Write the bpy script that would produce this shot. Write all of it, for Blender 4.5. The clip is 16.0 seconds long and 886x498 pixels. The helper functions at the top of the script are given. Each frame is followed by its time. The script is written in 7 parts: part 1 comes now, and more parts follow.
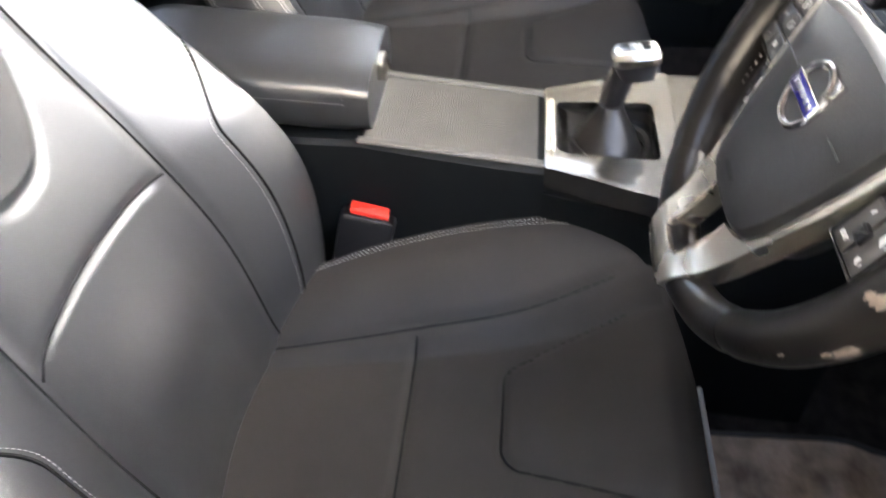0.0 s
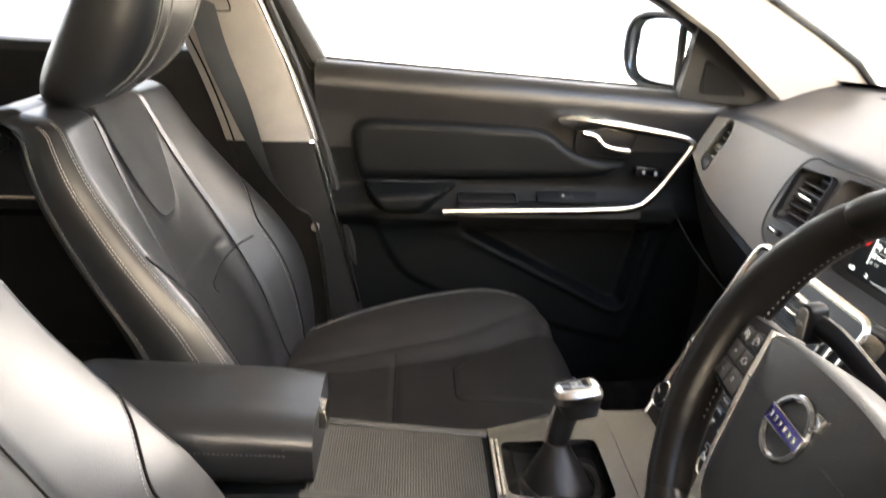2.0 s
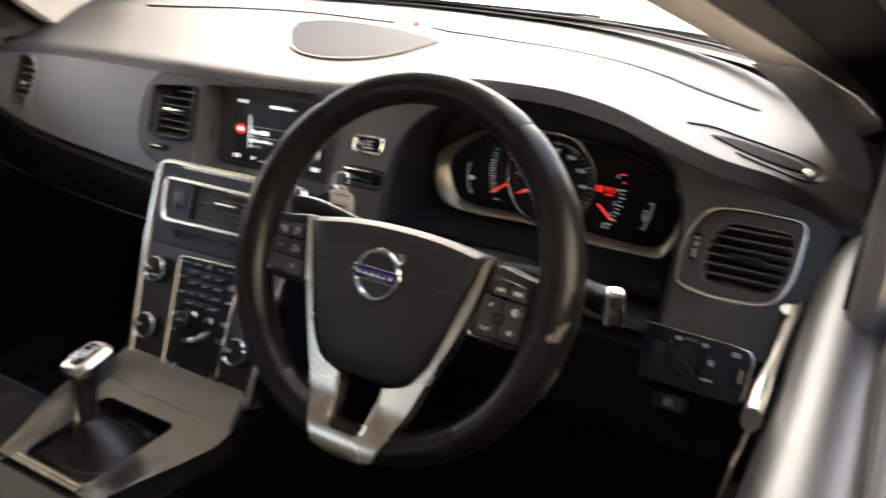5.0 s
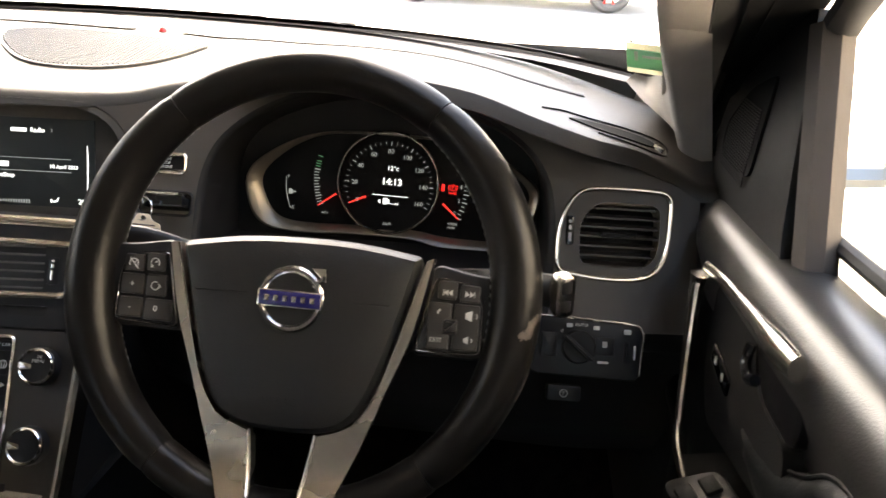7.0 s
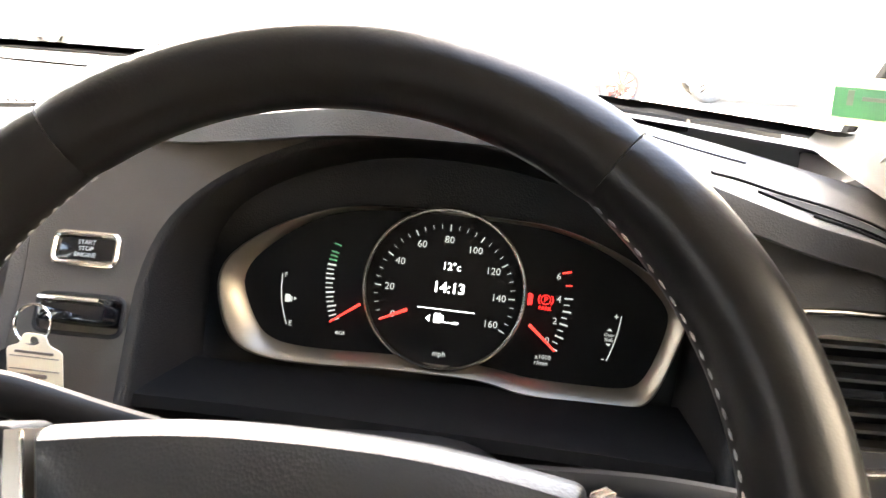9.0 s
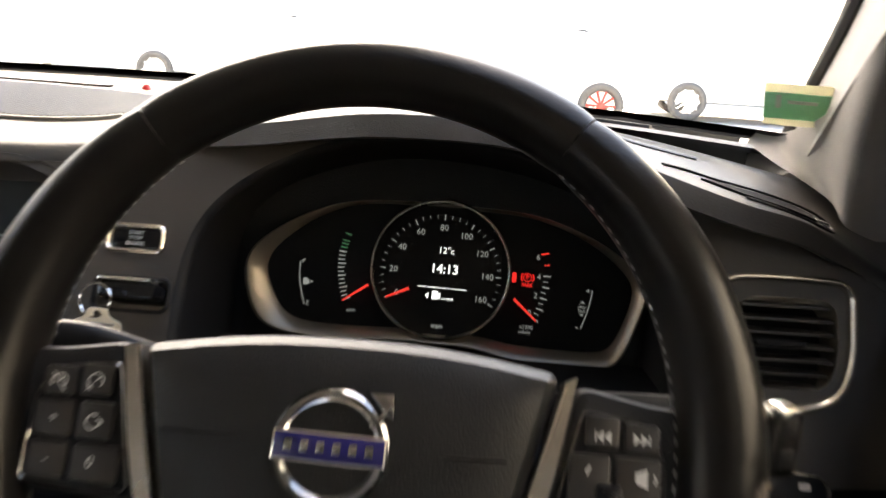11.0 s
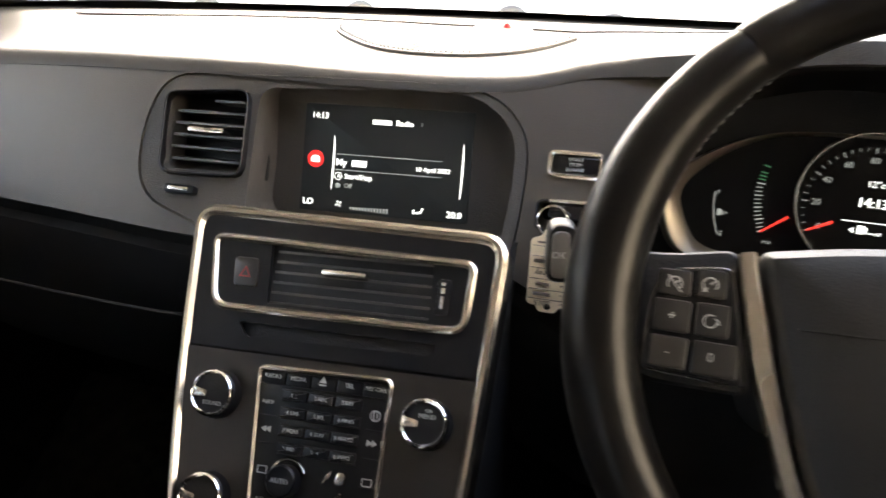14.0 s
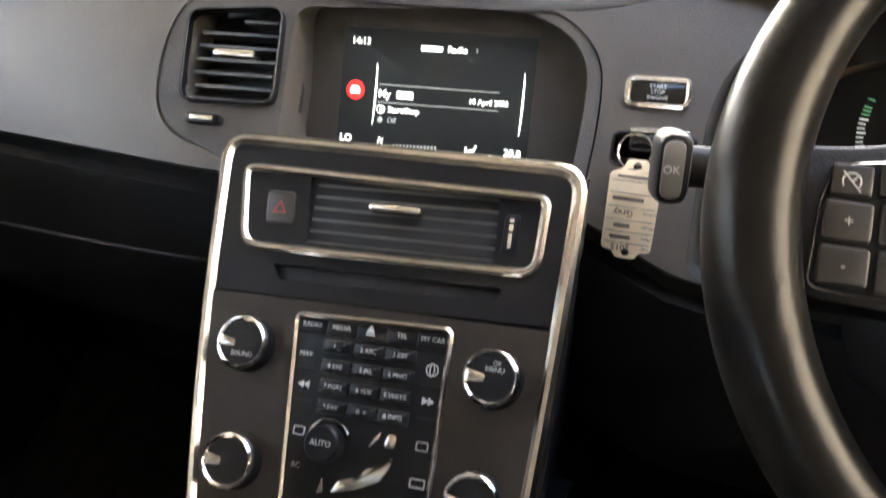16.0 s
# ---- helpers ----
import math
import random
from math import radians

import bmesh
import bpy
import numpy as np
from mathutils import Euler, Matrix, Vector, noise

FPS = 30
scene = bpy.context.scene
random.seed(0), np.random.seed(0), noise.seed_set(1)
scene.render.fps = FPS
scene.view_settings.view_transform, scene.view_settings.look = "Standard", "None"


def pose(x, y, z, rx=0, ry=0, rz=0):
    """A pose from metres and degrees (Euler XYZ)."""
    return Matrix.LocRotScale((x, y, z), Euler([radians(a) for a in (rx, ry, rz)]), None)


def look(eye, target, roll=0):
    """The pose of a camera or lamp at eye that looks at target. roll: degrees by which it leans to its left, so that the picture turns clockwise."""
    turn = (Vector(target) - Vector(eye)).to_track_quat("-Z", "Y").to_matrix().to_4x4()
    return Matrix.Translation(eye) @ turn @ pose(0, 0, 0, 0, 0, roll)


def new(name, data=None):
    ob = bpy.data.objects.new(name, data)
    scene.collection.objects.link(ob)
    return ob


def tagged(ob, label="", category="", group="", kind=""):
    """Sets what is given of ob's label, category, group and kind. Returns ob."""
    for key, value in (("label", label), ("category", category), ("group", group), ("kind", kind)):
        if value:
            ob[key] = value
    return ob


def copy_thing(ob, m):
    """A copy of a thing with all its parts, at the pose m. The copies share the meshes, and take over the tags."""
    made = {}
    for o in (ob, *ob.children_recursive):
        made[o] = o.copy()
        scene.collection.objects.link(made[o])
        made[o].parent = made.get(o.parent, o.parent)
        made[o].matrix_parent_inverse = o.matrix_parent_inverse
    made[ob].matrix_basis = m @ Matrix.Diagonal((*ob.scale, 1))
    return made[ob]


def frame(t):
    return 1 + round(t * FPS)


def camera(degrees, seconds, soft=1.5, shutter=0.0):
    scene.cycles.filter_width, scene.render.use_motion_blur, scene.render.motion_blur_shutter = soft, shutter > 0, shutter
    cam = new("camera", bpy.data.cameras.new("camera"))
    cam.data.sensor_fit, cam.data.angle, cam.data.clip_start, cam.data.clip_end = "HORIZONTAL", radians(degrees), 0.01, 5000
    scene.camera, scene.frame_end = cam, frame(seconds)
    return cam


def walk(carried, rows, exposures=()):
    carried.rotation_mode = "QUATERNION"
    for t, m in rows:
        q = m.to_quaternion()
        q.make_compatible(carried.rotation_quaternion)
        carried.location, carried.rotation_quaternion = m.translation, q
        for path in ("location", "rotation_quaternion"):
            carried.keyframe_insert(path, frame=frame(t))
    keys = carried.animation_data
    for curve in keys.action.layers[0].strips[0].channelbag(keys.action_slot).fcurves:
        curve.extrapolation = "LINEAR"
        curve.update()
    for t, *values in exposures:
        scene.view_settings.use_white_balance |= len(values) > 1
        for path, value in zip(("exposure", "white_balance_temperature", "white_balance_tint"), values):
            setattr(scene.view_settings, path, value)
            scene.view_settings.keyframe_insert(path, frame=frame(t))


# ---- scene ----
cam = camera(57.79, 16.0, 1.5, 0.5)
# seconds, place, yaw to the left, pitch up, roll
PATH = [
    (0, 0.8408, -0.2342, 1.2003, 95.69, -42.94, -0.28),
    (0.5, 0.8209, -0.2648, 1.1932, 88.50, -46.68, -0.58),
    (1, 0.8178, -0.2871, 1.1972, 86.38, -42.74, 0.36),
    (1.5, 0.8229, -0.2884, 1.2046, 86.14, -29.16, 1.61),
    (2, 0.8225, -0.2914, 1.1961, 87.61, -19.09, 1.49),
    (2.5, 0.7679, -0.2873, 1.1746, 88.66, -15.80, 0.31),
    (3, 0.7048, -0.3111, 1.1738, 85.75, -15.29, -1.40),
    (3.5, 0.6755, -0.4314, 1.1792, 70.13, -16.77, -1.06),
    (4, 0.7239, -0.4962, 1.2216, 55.61, -19.67, -0.41),
    (4.5, 0.7690, -0.4970, 1.2517, 45.90, -23.19, -1.06),
    (5, 0.7476, -0.5622, 1.2527, 30.77, -25.92, -0.72),
    (5.2, 0.7418, -0.5591, 1.2388, 26.35, -26.53, 0.62),
    (7.3, 0.4859, -0.5580, 1.1686, 3.28, -22.46, 2.78),
    (7.5, 0.4746, -0.5202, 1.1555, 3.27, -22.36, 2.86),
    (8, 0.4545, -0.3833, 1.1299, 4.54, -20.94, 2.99),
    (8.2, 0.4488, -0.3299, 1.1190, 5.41, -19.64, 3.74),
    (10.5, 0.4080, -0.2020, 1.0580, 1.75, -14.71, 4.80),
    (11, 0.4279, -0.3381, 1.0818, 3.35, -14.60, 3.40),
    (11.5, 0.4516, -0.4746, 1.0860, 4.42, -16.05, 2.58),
    (12, 0.4820, -0.5637, 1.1143, 6.01, -18.71, 1.78),
    (12.5, 0.4894, -0.5629, 1.1286, 6.90, -20.26, 1.12),
    (13, 0.4318, -0.5268, 1.1160, 8.74, -20.54, 1.11),
    (13.5, 0.3045, -0.4275, 1.0931, 12.98, -18.94, 1.41),
    (14, 0.2375, -0.4031, 1.0644, 16.56, -18.80, 1.44),
    (14.5, 0.1805, -0.3428, 1.0570, 16.69, -18.06, 0.77),
    (15, 0.1611, -0.3404, 1.0484, 16.80, -16.63, 1.03),
    (15.5, 0.1707, -0.3437, 1.0217, 16.78, -16.89, 1.78),
    (16, 0.1766, -0.3566, 0.9956, 16.32, -19.02, 2.40),
]
EXPOSURES = [(0, 5.5, 6900, 10), (0.5, 5.75, 7300, 10), (1.4, 5.35, 7400, 10), (2.2, 4.1, 7500, 10), (3.5, 3.9, 7600, 10), (5.0, 3.75, 7500, 10), (7.4, 4.05, 7750, 10), (8.2, 4.5, 7600, 10), (10.3, 5.95, 7400, 10), (10.75, 4.5, 7700, 10), (11.05, 3.4, 7700, 10), (11.4, 3.35, 7800, 10), (12.2, 3.8, 7850, 10), (13, 4.42, 7850, 10), (14, 4.1, 7700, 10), (15, 3.55, 7800, 10), (15.5, 3.6, 7700, 10), (16, 4.85, 7500, 10)]
walk(cam, [(t, pose(x, y, z, 0, 0, yaw) @ pose(0, 0, 0, 90 + pitch) @ pose(0, 0, 0, 0, 0, roll)) for t, x, y, z, yaw, pitch, roll in PATH], EXPOSURES)

# world and sun: a bright overcast day around the car
world = bpy.data.worlds.new("world")
scene.world = world
world.use_nodes = True
wn = world.node_tree
sky = wn.nodes.new("ShaderNodeTexSky")
sky.sky_type, sky.sun_disc = "NISHITA", False
sky.sun_elevation, sky.sun_rotation = radians(50), radians(-33)
sky.dust_density, sky.air_density = 4.0, 1.0
wn.nodes["Background"].inputs["Strength"].default_value = 0.15
wn.links.new(sky.outputs[0], wn.nodes["Background"].inputs["Color"])
sun = new("sun", bpy.data.lights.new("sun", "SUN"))
sun.data.energy, sun.data.angle, sun.data.color = 5.0, radians(6), (1.0, 0.95, 0.88)
sun.matrix_world = look((-1.6, 2.4, 3.4), (0, 0, 0))


# ---- materials ----
def material(name, base, rough=0.5, metal=0.0, vary=0.15, scale=30.0, bump=0.0, bump_scale=400.0, spec=0.5, coat=0.0, crease=0.0):
    m = bpy.data.materials.new(name)
    m.use_nodes = True
    n, l = m.node_tree.nodes, m.node_tree.links
    b = n["Principled BSDF"]
    b.inputs["Metallic"].default_value = metal
    b.inputs["Specular IOR Level"].default_value = spec
    b.inputs["Coat Weight"].default_value = coat
    co = n.new("ShaderNodeTexCoord")
    big = n.new("ShaderNodeTexNoise")
    big.inputs["Scale"].default_value, big.inputs["Detail"].default_value = scale, 6.0
    l.new(co.outputs["Object"], big.inputs["Vector"])
    ramp = n.new("ShaderNodeMapRange")
    ramp.inputs["From Min"].default_value, ramp.inputs["From Max"].default_value = 0.3, 0.7
    ramp.inputs["To Min"].default_value, ramp.inputs["To Max"].default_value = 1 - vary, 1 + vary
    l.new(big.outputs["Fac"], ramp.inputs["Value"])
    mul = n.new("ShaderNodeVectorMath")
    mul.operation = "SCALE"
    mul.inputs[0].default_value = base
    l.new(ramp.outputs[0], mul.inputs["Scale"])
    l.new(mul.outputs[0], b.inputs["Base Color"])
    fine = n.new("ShaderNodeTexNoise")
    fine.inputs["Scale"].default_value, fine.inputs["Detail"].default_value = scale * 7, 3.0
    l.new(co.outputs["Object"], fine.inputs["Vector"])
    rr = n.new("ShaderNodeMapRange")
    rr.inputs["To Min"].default_value, rr.inputs["To Max"].default_value = max(rough - 0.03, 0.02), min(rough + 0.03, 1)
    l.new(fine.outputs["Fac"], rr.inputs["Value"])
    l.new(rr.outputs[0], b.inputs["Roughness"])
    if bump:
        grain = n.new("ShaderNodeTexVoronoi")
        grain.inputs["Scale"].default_value = bump_scale
        l.new(co.outputs["Object"], grain.inputs["Vector"])
        bp = n.new("ShaderNodeBump")
        bp.inputs["Strength"].default_value, bp.inputs["Distance"].default_value = bump, 0.0006
        l.new(grain.outputs["Distance"], bp.inputs["Height"])
        l.new(bp.outputs[0], b.inputs["Normal"])
        if crease:
            soft = n.new("ShaderNodeTexNoise")
            soft.inputs["Scale"].default_value, soft.inputs["Detail"].default_value, soft.inputs["Distortion"].default_value = 16.0, 4.0, 1.2
            l.new(co.outputs["Object"], soft.inputs["Vector"])
            fold = n.new("ShaderNodeBump")
            fold.inputs["Strength"].default_value, fold.inputs["Distance"].default_value = crease, 0.004
            l.new(soft.outputs["Fac"], fold.inputs["Height"])
            l.new(fold.outputs[0], bp.inputs["Normal"])
    return m


def brushed(name, base, rough, along="x", metal=1.0):
    m = material(name, base, rough, metal, 0.05)
    n, l = m.node_tree.nodes, m.node_tree.links
    mp = n.new("ShaderNodeMapping")
    mp.inputs["Scale"].default_value = (6, 900, 900) if along == "x" else (900, 40, 40)
    co = n.new("ShaderNodeTexCoord")
    l.new(co.outputs["Object"], mp.inputs["Vector"])
    t = n.new("ShaderNodeTexNoise")
    t.inputs["Scale"].default_value = 1.0
    l.new(mp.outputs[0], t.inputs["Vector"])
    bp = n.new("ShaderNodeBump")
    bp.inputs["Strength"].default_value, bp.inputs["Distance"].default_value = 0.05, 0.0003
    l.new(t.outputs["Fac"], bp.inputs["Height"])
    l.new(bp.outputs[0], n["Principled BSDF"].inputs["Normal"])
    return m


def woven(name, base, rough, scale, strength):
    m = material(name, base, rough, 0, 0.18, 14, spec=0.25)
    n, l = m.node_tree.nodes, m.node_tree.links
    co = n.new("ShaderNodeTexCoord")
    waves = []
    for axis in ("X", "Y"):
        w = n.new("ShaderNodeTexWave")
        w.bands_direction = axis
        w.inputs["Scale"].default_value = scale
        w.inputs["Distortion"].default_value = 0.6
        l.new(co.outputs["Object"], w.inputs["Vector"])
        waves.append(w)
    s = n.new("ShaderNodeMath")
    s.operation = "MULTIPLY"
    l.new(waves[0].outputs["Fac"], s.inputs[0])
    l.new(waves[1].outputs["Fac"], s.inputs[1])
    bp = n.new("ShaderNodeBump")
    bp.inputs["Strength"].default_value, bp.inputs["Distance"].default_value = strength, 0.0005
    l.new(s.outputs[0], bp.inputs["Height"])
    l.new(bp.outputs[0], n["Principled BSDF"].inputs["Normal"])
    return m


def glowing(name, colour, strength):
    m = bpy.data.materials.new(name)
    m.use_nodes = True
    b = m.node_tree.nodes["Principled BSDF"]
    b.inputs["Base Color"].default_value = (*[c * 0.3 for c in colour], 1)
    b.inputs["Emission Color"].default_value = (*colour, 1)
    b.inputs["Emission Strength"].default_value = strength
    return m


def glass(name, tint, rough=0.01):
    """A thin clear pane, glossier at a slant."""
    m = bpy.data.materials.new(name)
    m.use_nodes = True
    n, l = m.node_tree.nodes, m.node_tree.links
    clear, gloss, mix = n.new("ShaderNodeBsdfTransparent"), n.new("ShaderNodeBsdfGlossy"), n.new("ShaderNodeMixShader")
    clear.inputs["Color"].default_value = (*tint, 1)
    gloss.inputs["Roughness"].default_value = rough
    face, power, share = n.new("ShaderNodeLayerWeight"), n.new("ShaderNodeMath"), n.new("ShaderNodeMapRange")
    face.inputs["Blend"].default_value = 0.5
    power.operation = "POWER"
    power.inputs[1].default_value = 5.0
    l.new(face.outputs["Facing"], power.inputs[0])
    l.new(power.outputs[0], share.inputs["Value"])
    share.inputs["To Min"].default_value, share.inputs["To Max"].default_value = 0.03, 0.6
    l.new(share.outputs[0], mix.inputs["Fac"])
    l.new(clear.outputs[0], mix.inputs[1])
    l.new(gloss.outputs[0], mix.inputs[2])
    l.new(mix.outputs[0], n["Material Output"].inputs["Surface"])
    return m


def thin_paper(name, colour):
    """Paper that lets part of the light through."""
    m = bpy.data.materials.new(name)
    m.use_nodes = True
    n, l = m.node_tree.nodes, m.node_tree.links
    a, b, mix = n.new("ShaderNodeBsdfDiffuse"), n.new("ShaderNodeBsdfTranslucent"), n.new("ShaderNodeMixShader")
    noise_ = n.new("ShaderNodeTexNoise")
    noise_.inputs["Scale"].default_value = 160
    mul = n.new("ShaderNodeMapRange")
    mul.inputs["To Min"].default_value, mul.inputs["To Max"].default_value = 0.4, 0.6
    l.new(noise_.outputs["Fac"], mul.inputs["Value"])
    l.new(mul.outputs[0], mix.inputs["Fac"])
    for k in (a, b):
        k.inputs["Color"].default_value = (*colour, 1)
    l.new(a.outputs[0], mix.inputs[1])
    l.new(b.outputs[0], mix.inputs[2])
    l.new(mix.outputs[0], n["Material Output"].inputs["Surface"])
    return m


LEATHER = material("black_leather", (0.0125, 0.0133, 0.0146), 0.36, 0, 0.18, 9, 0.12, 620, 0.9, crease=0.08)
DOOR_LEATHER = material("door_leather", (0.0038, 0.0047, 0.0053), 0.46, 0, 0.15, 12, 0.25, 620, 0.18)
LEATHER_WORN = material("worn_leather", (0.0088, 0.0080, 0.0074), 0.36, 0, 0.28, 10, 0.05, 900, 0.30, crease=0.22)
RIM_LEATHER = material("polished_rim_leather", (0.0066, 0.0060, 0.0056), 0.29, 0, 0.28, 10, 0.05, 900, 0.18, crease=0.2)
KEY = material("key_plastic", (0.022, 0.0195, 0.017), 0.38, 0, 0.1, 40, spec=0.5)
DOOR = material("door_plastic", (0.0036, 0.0044, 0.0050), 0.48, 0, 0.15, 20, 0.3, 700, 0.12)
TEXTILE = woven("seat_textile", (0.036, 0.036, 0.036), 0.85, 700, 0.35)
STITCH = material("grey_thread", (0.36, 0.355, 0.35), 0.7)
# Warm tone and sheen imitate light grazing the fascia.
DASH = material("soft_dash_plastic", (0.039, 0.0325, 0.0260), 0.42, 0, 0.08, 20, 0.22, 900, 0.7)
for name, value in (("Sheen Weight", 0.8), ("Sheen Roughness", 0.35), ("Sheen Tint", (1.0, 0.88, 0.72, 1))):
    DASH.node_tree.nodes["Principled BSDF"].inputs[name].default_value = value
# Same plastic as DASH, without its sheen so the brightly lit top renders darker.
TOP_PAD = material("dash_plastic_no_sheen", (0.040, 0.0365, 0.0325), 0.48, 0, 0.08, 20, 0.30, 800, 0.45)
SLAT = material("slat_plastic", (0.055, 0.049, 0.042), 0.34, 0, 0.08, 30, spec=0.7)
AIRBAG = material("airbag_plastic", (0.0081, 0.0086, 0.0095), 0.44, 0, 0.15, 20, 0.2, 800, 0.38)
GRILLE = material("grille_plastic", (0.11, 0.097, 0.08), 0.5, 0, 0.06)
BEZEL_MAT = material("bezel_plastic", (0.058, 0.052, 0.046), 0.48, 0, 0.08, 20, 0.35, 700, 0.4)
CLUSTER_TRIM = material("cluster_trim", (0.27, 0.235, 0.19), 0.38, 0.9, 0.03)
FACE = material("dial_face_black", (0.004, 0.004, 0.0045), 0.6, 0, 0.1, 30, spec=0.15)
MATTE = material("matte_black", (0.006, 0.006, 0.0062), 0.8, 0, 0.15, 30, spec=0.12)
DARK = material("dark_plastic", (0.013, 0.0128, 0.0132), 0.52, 0, 0.15, 20, 0.3, 700, 0.22)
BLACK = material("black_plastic", (0.006, 0.006, 0.007), 0.38, 0, 0.1, 30, spec=0.3)
GLOSS = material("gloss_black", (0.006, 0.006, 0.007), 0.10, 0, 0.1, 30)
SATIN = material("satin_silver", (0.74, 0.69, 0.62), 0.22, 1.0, 0.04, 40)
SILVER = brushed("silver_trim", (0.155, 0.15, 0.143), 0.21, "x", 0.95)
SPOKE = material("spoke_metal", (0.50, 0.46, 0.40), 0.27, 0.95, 0.04, 3)
PANEL = brushed("dark_brushed_panel", (0.062, 0.057, 0.053), 0.33, "y", 0.8)
EMBLEM = material("dull_chrome", (0.40, 0.40, 0.41), 0.16, 1.0, 0.03)
CHROME = material("chrome", (0.85, 0.84, 0.82), 0.10, 1.0, 0.02)
TRIM = material("light_grey_trim", (0.30, 0.278, 0.258), 0.62, 0, 0.06, 25, 0.2, 800)
HEAD = woven("headliner_cloth", (0.42, 0.39, 0.36), 0.95, 500, 0.15)
MAT = material("dusty_mat", (0.24, 0.188, 0.150), 0.97, 0, 0.5, 25, 0.9, 900, 0.1)
LID = material("lid_plastic", (0.050, 0.048, 0.043), 0.5)
SILL = material("sill_leather", (0.020, 0.0192, 0.0185), 0.36, 0, 0.12, 15, 0.25, 620, 0.6)
CARPET = material("dark_carpet", (0.016, 0.013, 0.012), 0.97, 0, 0.5, 40, 0.9, 900, 0.1)
RED = material("red_plastic", (0.58, 0.03, 0.02), 0.35, 0, 0.08)
BLUE = material("blue_enamel", (0.014, 0.013, 0.085), 0.25)
PAPER = material("cream_card", (0.84, 0.75, 0.60), 0.75, 0, 0.06, 60)
INK = material("ink", (0.12, 0.10, 0.09), 0.7)
SAIL_BAND_LIT = material("sail_band_lit", (0.075, 0.064, 0.056), 0.6, 0, 0.1, 20, 0.2, 800, 0.3)
RUBBER = material("black_rubber", (0.012, 0.012, 0.012), 0.65, 0, 0.2, 40)
PRINT = material("white_print", (0.55, 0.55, 0.53), 0.5)
GLASS = glass("clear_glass", (0.97, 0.98, 0.97))
MIRROR = material("mirror_glass", (0.85, 0.87, 0.88), 0.03, 1.0, 0.01)
PAINT = material("grey_car_paint", (0.13, 0.15, 0.155), 0.18, 0.5, 0.05, 30, coat=1.0)
WORN = material("flaked_leather", (0.075, 0.060, 0.047), 0.8, 0, 0.3, 200)
SCREEN = glowing("lcd_black", (0.010, 0.014, 0.016), 0.02)
LIT = glowing("lit_white", (0.85, 0.95, 1.0), 0.16)
LIT_SOFT = glowing("lit_grey", (0.55, 0.62, 0.64), 0.036)
LIT_RED = glowing("lit_red", (1.0, 0.03, 0.03), 0.085)
NEEDLE = glowing("needle_red", (1.0, 0.05, 0.04), 0.08)
LIT_GREEN = glowing("lit_green", (0.15, 0.6, 0.3), 0.014)


# ---- mesh helpers ----
def thing(name, label, category, at=(0, 0, 0), group="", kind=""):
    ob = new(name)
    ob.location = at
    ob.empty_display_size = 0.05
    return tagged(ob, label, category, group, kind)


def to_mesh(name, bm, mat, sharp=32):
    bmesh.ops.recalc_face_normals(bm, faces=bm.faces)
    me = bpy.data.meshes.new(name)
    bm.to_mesh(me)
    bm.free()
    me.materials.append(mat)
    me.polygons.foreach_set("use_smooth", [True] * len(me.polygons))
    me.set_sharp_from_angle(angle=radians(sharp))
    return me


def part(name, bm, mat, parent=None, label="", sharp=32):
    if isinstance(bm, list):
        return [part(name[:-1] if name.endswith("s") else name, b, mat, parent, label) for b in bm][0]
    ob = new(name, to_mesh(name, bm, mat, sharp))
    if parent:
        ob.parent = parent
        if parent.type == "EMPTY":
            ob.matrix_parent_inverse = Matrix.Translation(-parent.location)
    if label:
        tagged(ob, label)
    return ob


def plane_at(origin, right, up):
    """Local x to the right, y up, z out of the surface."""
    x = Vector(right).normalized()
    z = x.cross(Vector(up)).normalized()
    y = z.cross(x)
    return Matrix((x, y, z)).transposed().to_4x4().to_4x4() if origin is None else Matrix.Translation(origin) @ Matrix((x, y, z)).transposed().to_4x4()


def rounded(pts, r, n=5):
    """The closed outline with its corners rounded off."""
    out, k = [], len(pts)
    for i in range(k):
        a, b, c = (Vector(pts[j % k][:2]) for j in (i - 1, i, i + 1))
        ri = r[i] if isinstance(r, (list, tuple)) else r
        d0, d1 = min(ri, (a - b).length * 0.49), min(ri, (c - b).length * 0.49)
        p, q = b + (a - b).normalized() * d0, b + (c - b).normalized() * d1
        for s in range(n + 1):
            t = s / n
            out.append(p * (1 - t) ** 2 + b * 2 * t * (1 - t) + q * t * t)
    return out


def box2(w, h, r=0.0, x=0.0, y=0.0, n=4):
    pts = [(x - w / 2, y - h / 2), (x + w / 2, y - h / 2), (x + w / 2, y + h / 2), (x - w / 2, y + h / 2)]
    return rounded(pts, r, n) if r else [Vector(p) for p in pts]


def disc2(r, x=0.0, y=0.0, n=32):
    return [Vector((x + r * math.cos(a), y + r * math.sin(a))) for a in (2 * math.pi * i / n for i in range(n))]


def area2(pts):
    return sum(a[0] * b[1] - a[1] * b[0] for a, b in zip(pts, pts[1:] + pts[:1])) / 2


def offset(pts, d):
    """The outline moved outwards by d (inwards: minus)."""
    s, k, out = (1 if area2(pts) > 0 else -1), len(pts), []
    for i in range(k):
        a, b, c = Vector(pts[i - 1]), Vector(pts[i]), Vector(pts[(i + 1) % k])
        e, f = (b - a), (c - b)
        e, f = (e.normalized() if e.length > 1e-9 else f.normalized()), (f.normalized() if f.length > 1e-9 else e.normalized())
        n0, n1 = Vector((e.y, -e.x)), Vector((f.y, -f.x))
        m = n0 + n1
        m = m / max(m.length_squared / 2, 0.3)
        out.append(b + m * d * s)
    return out


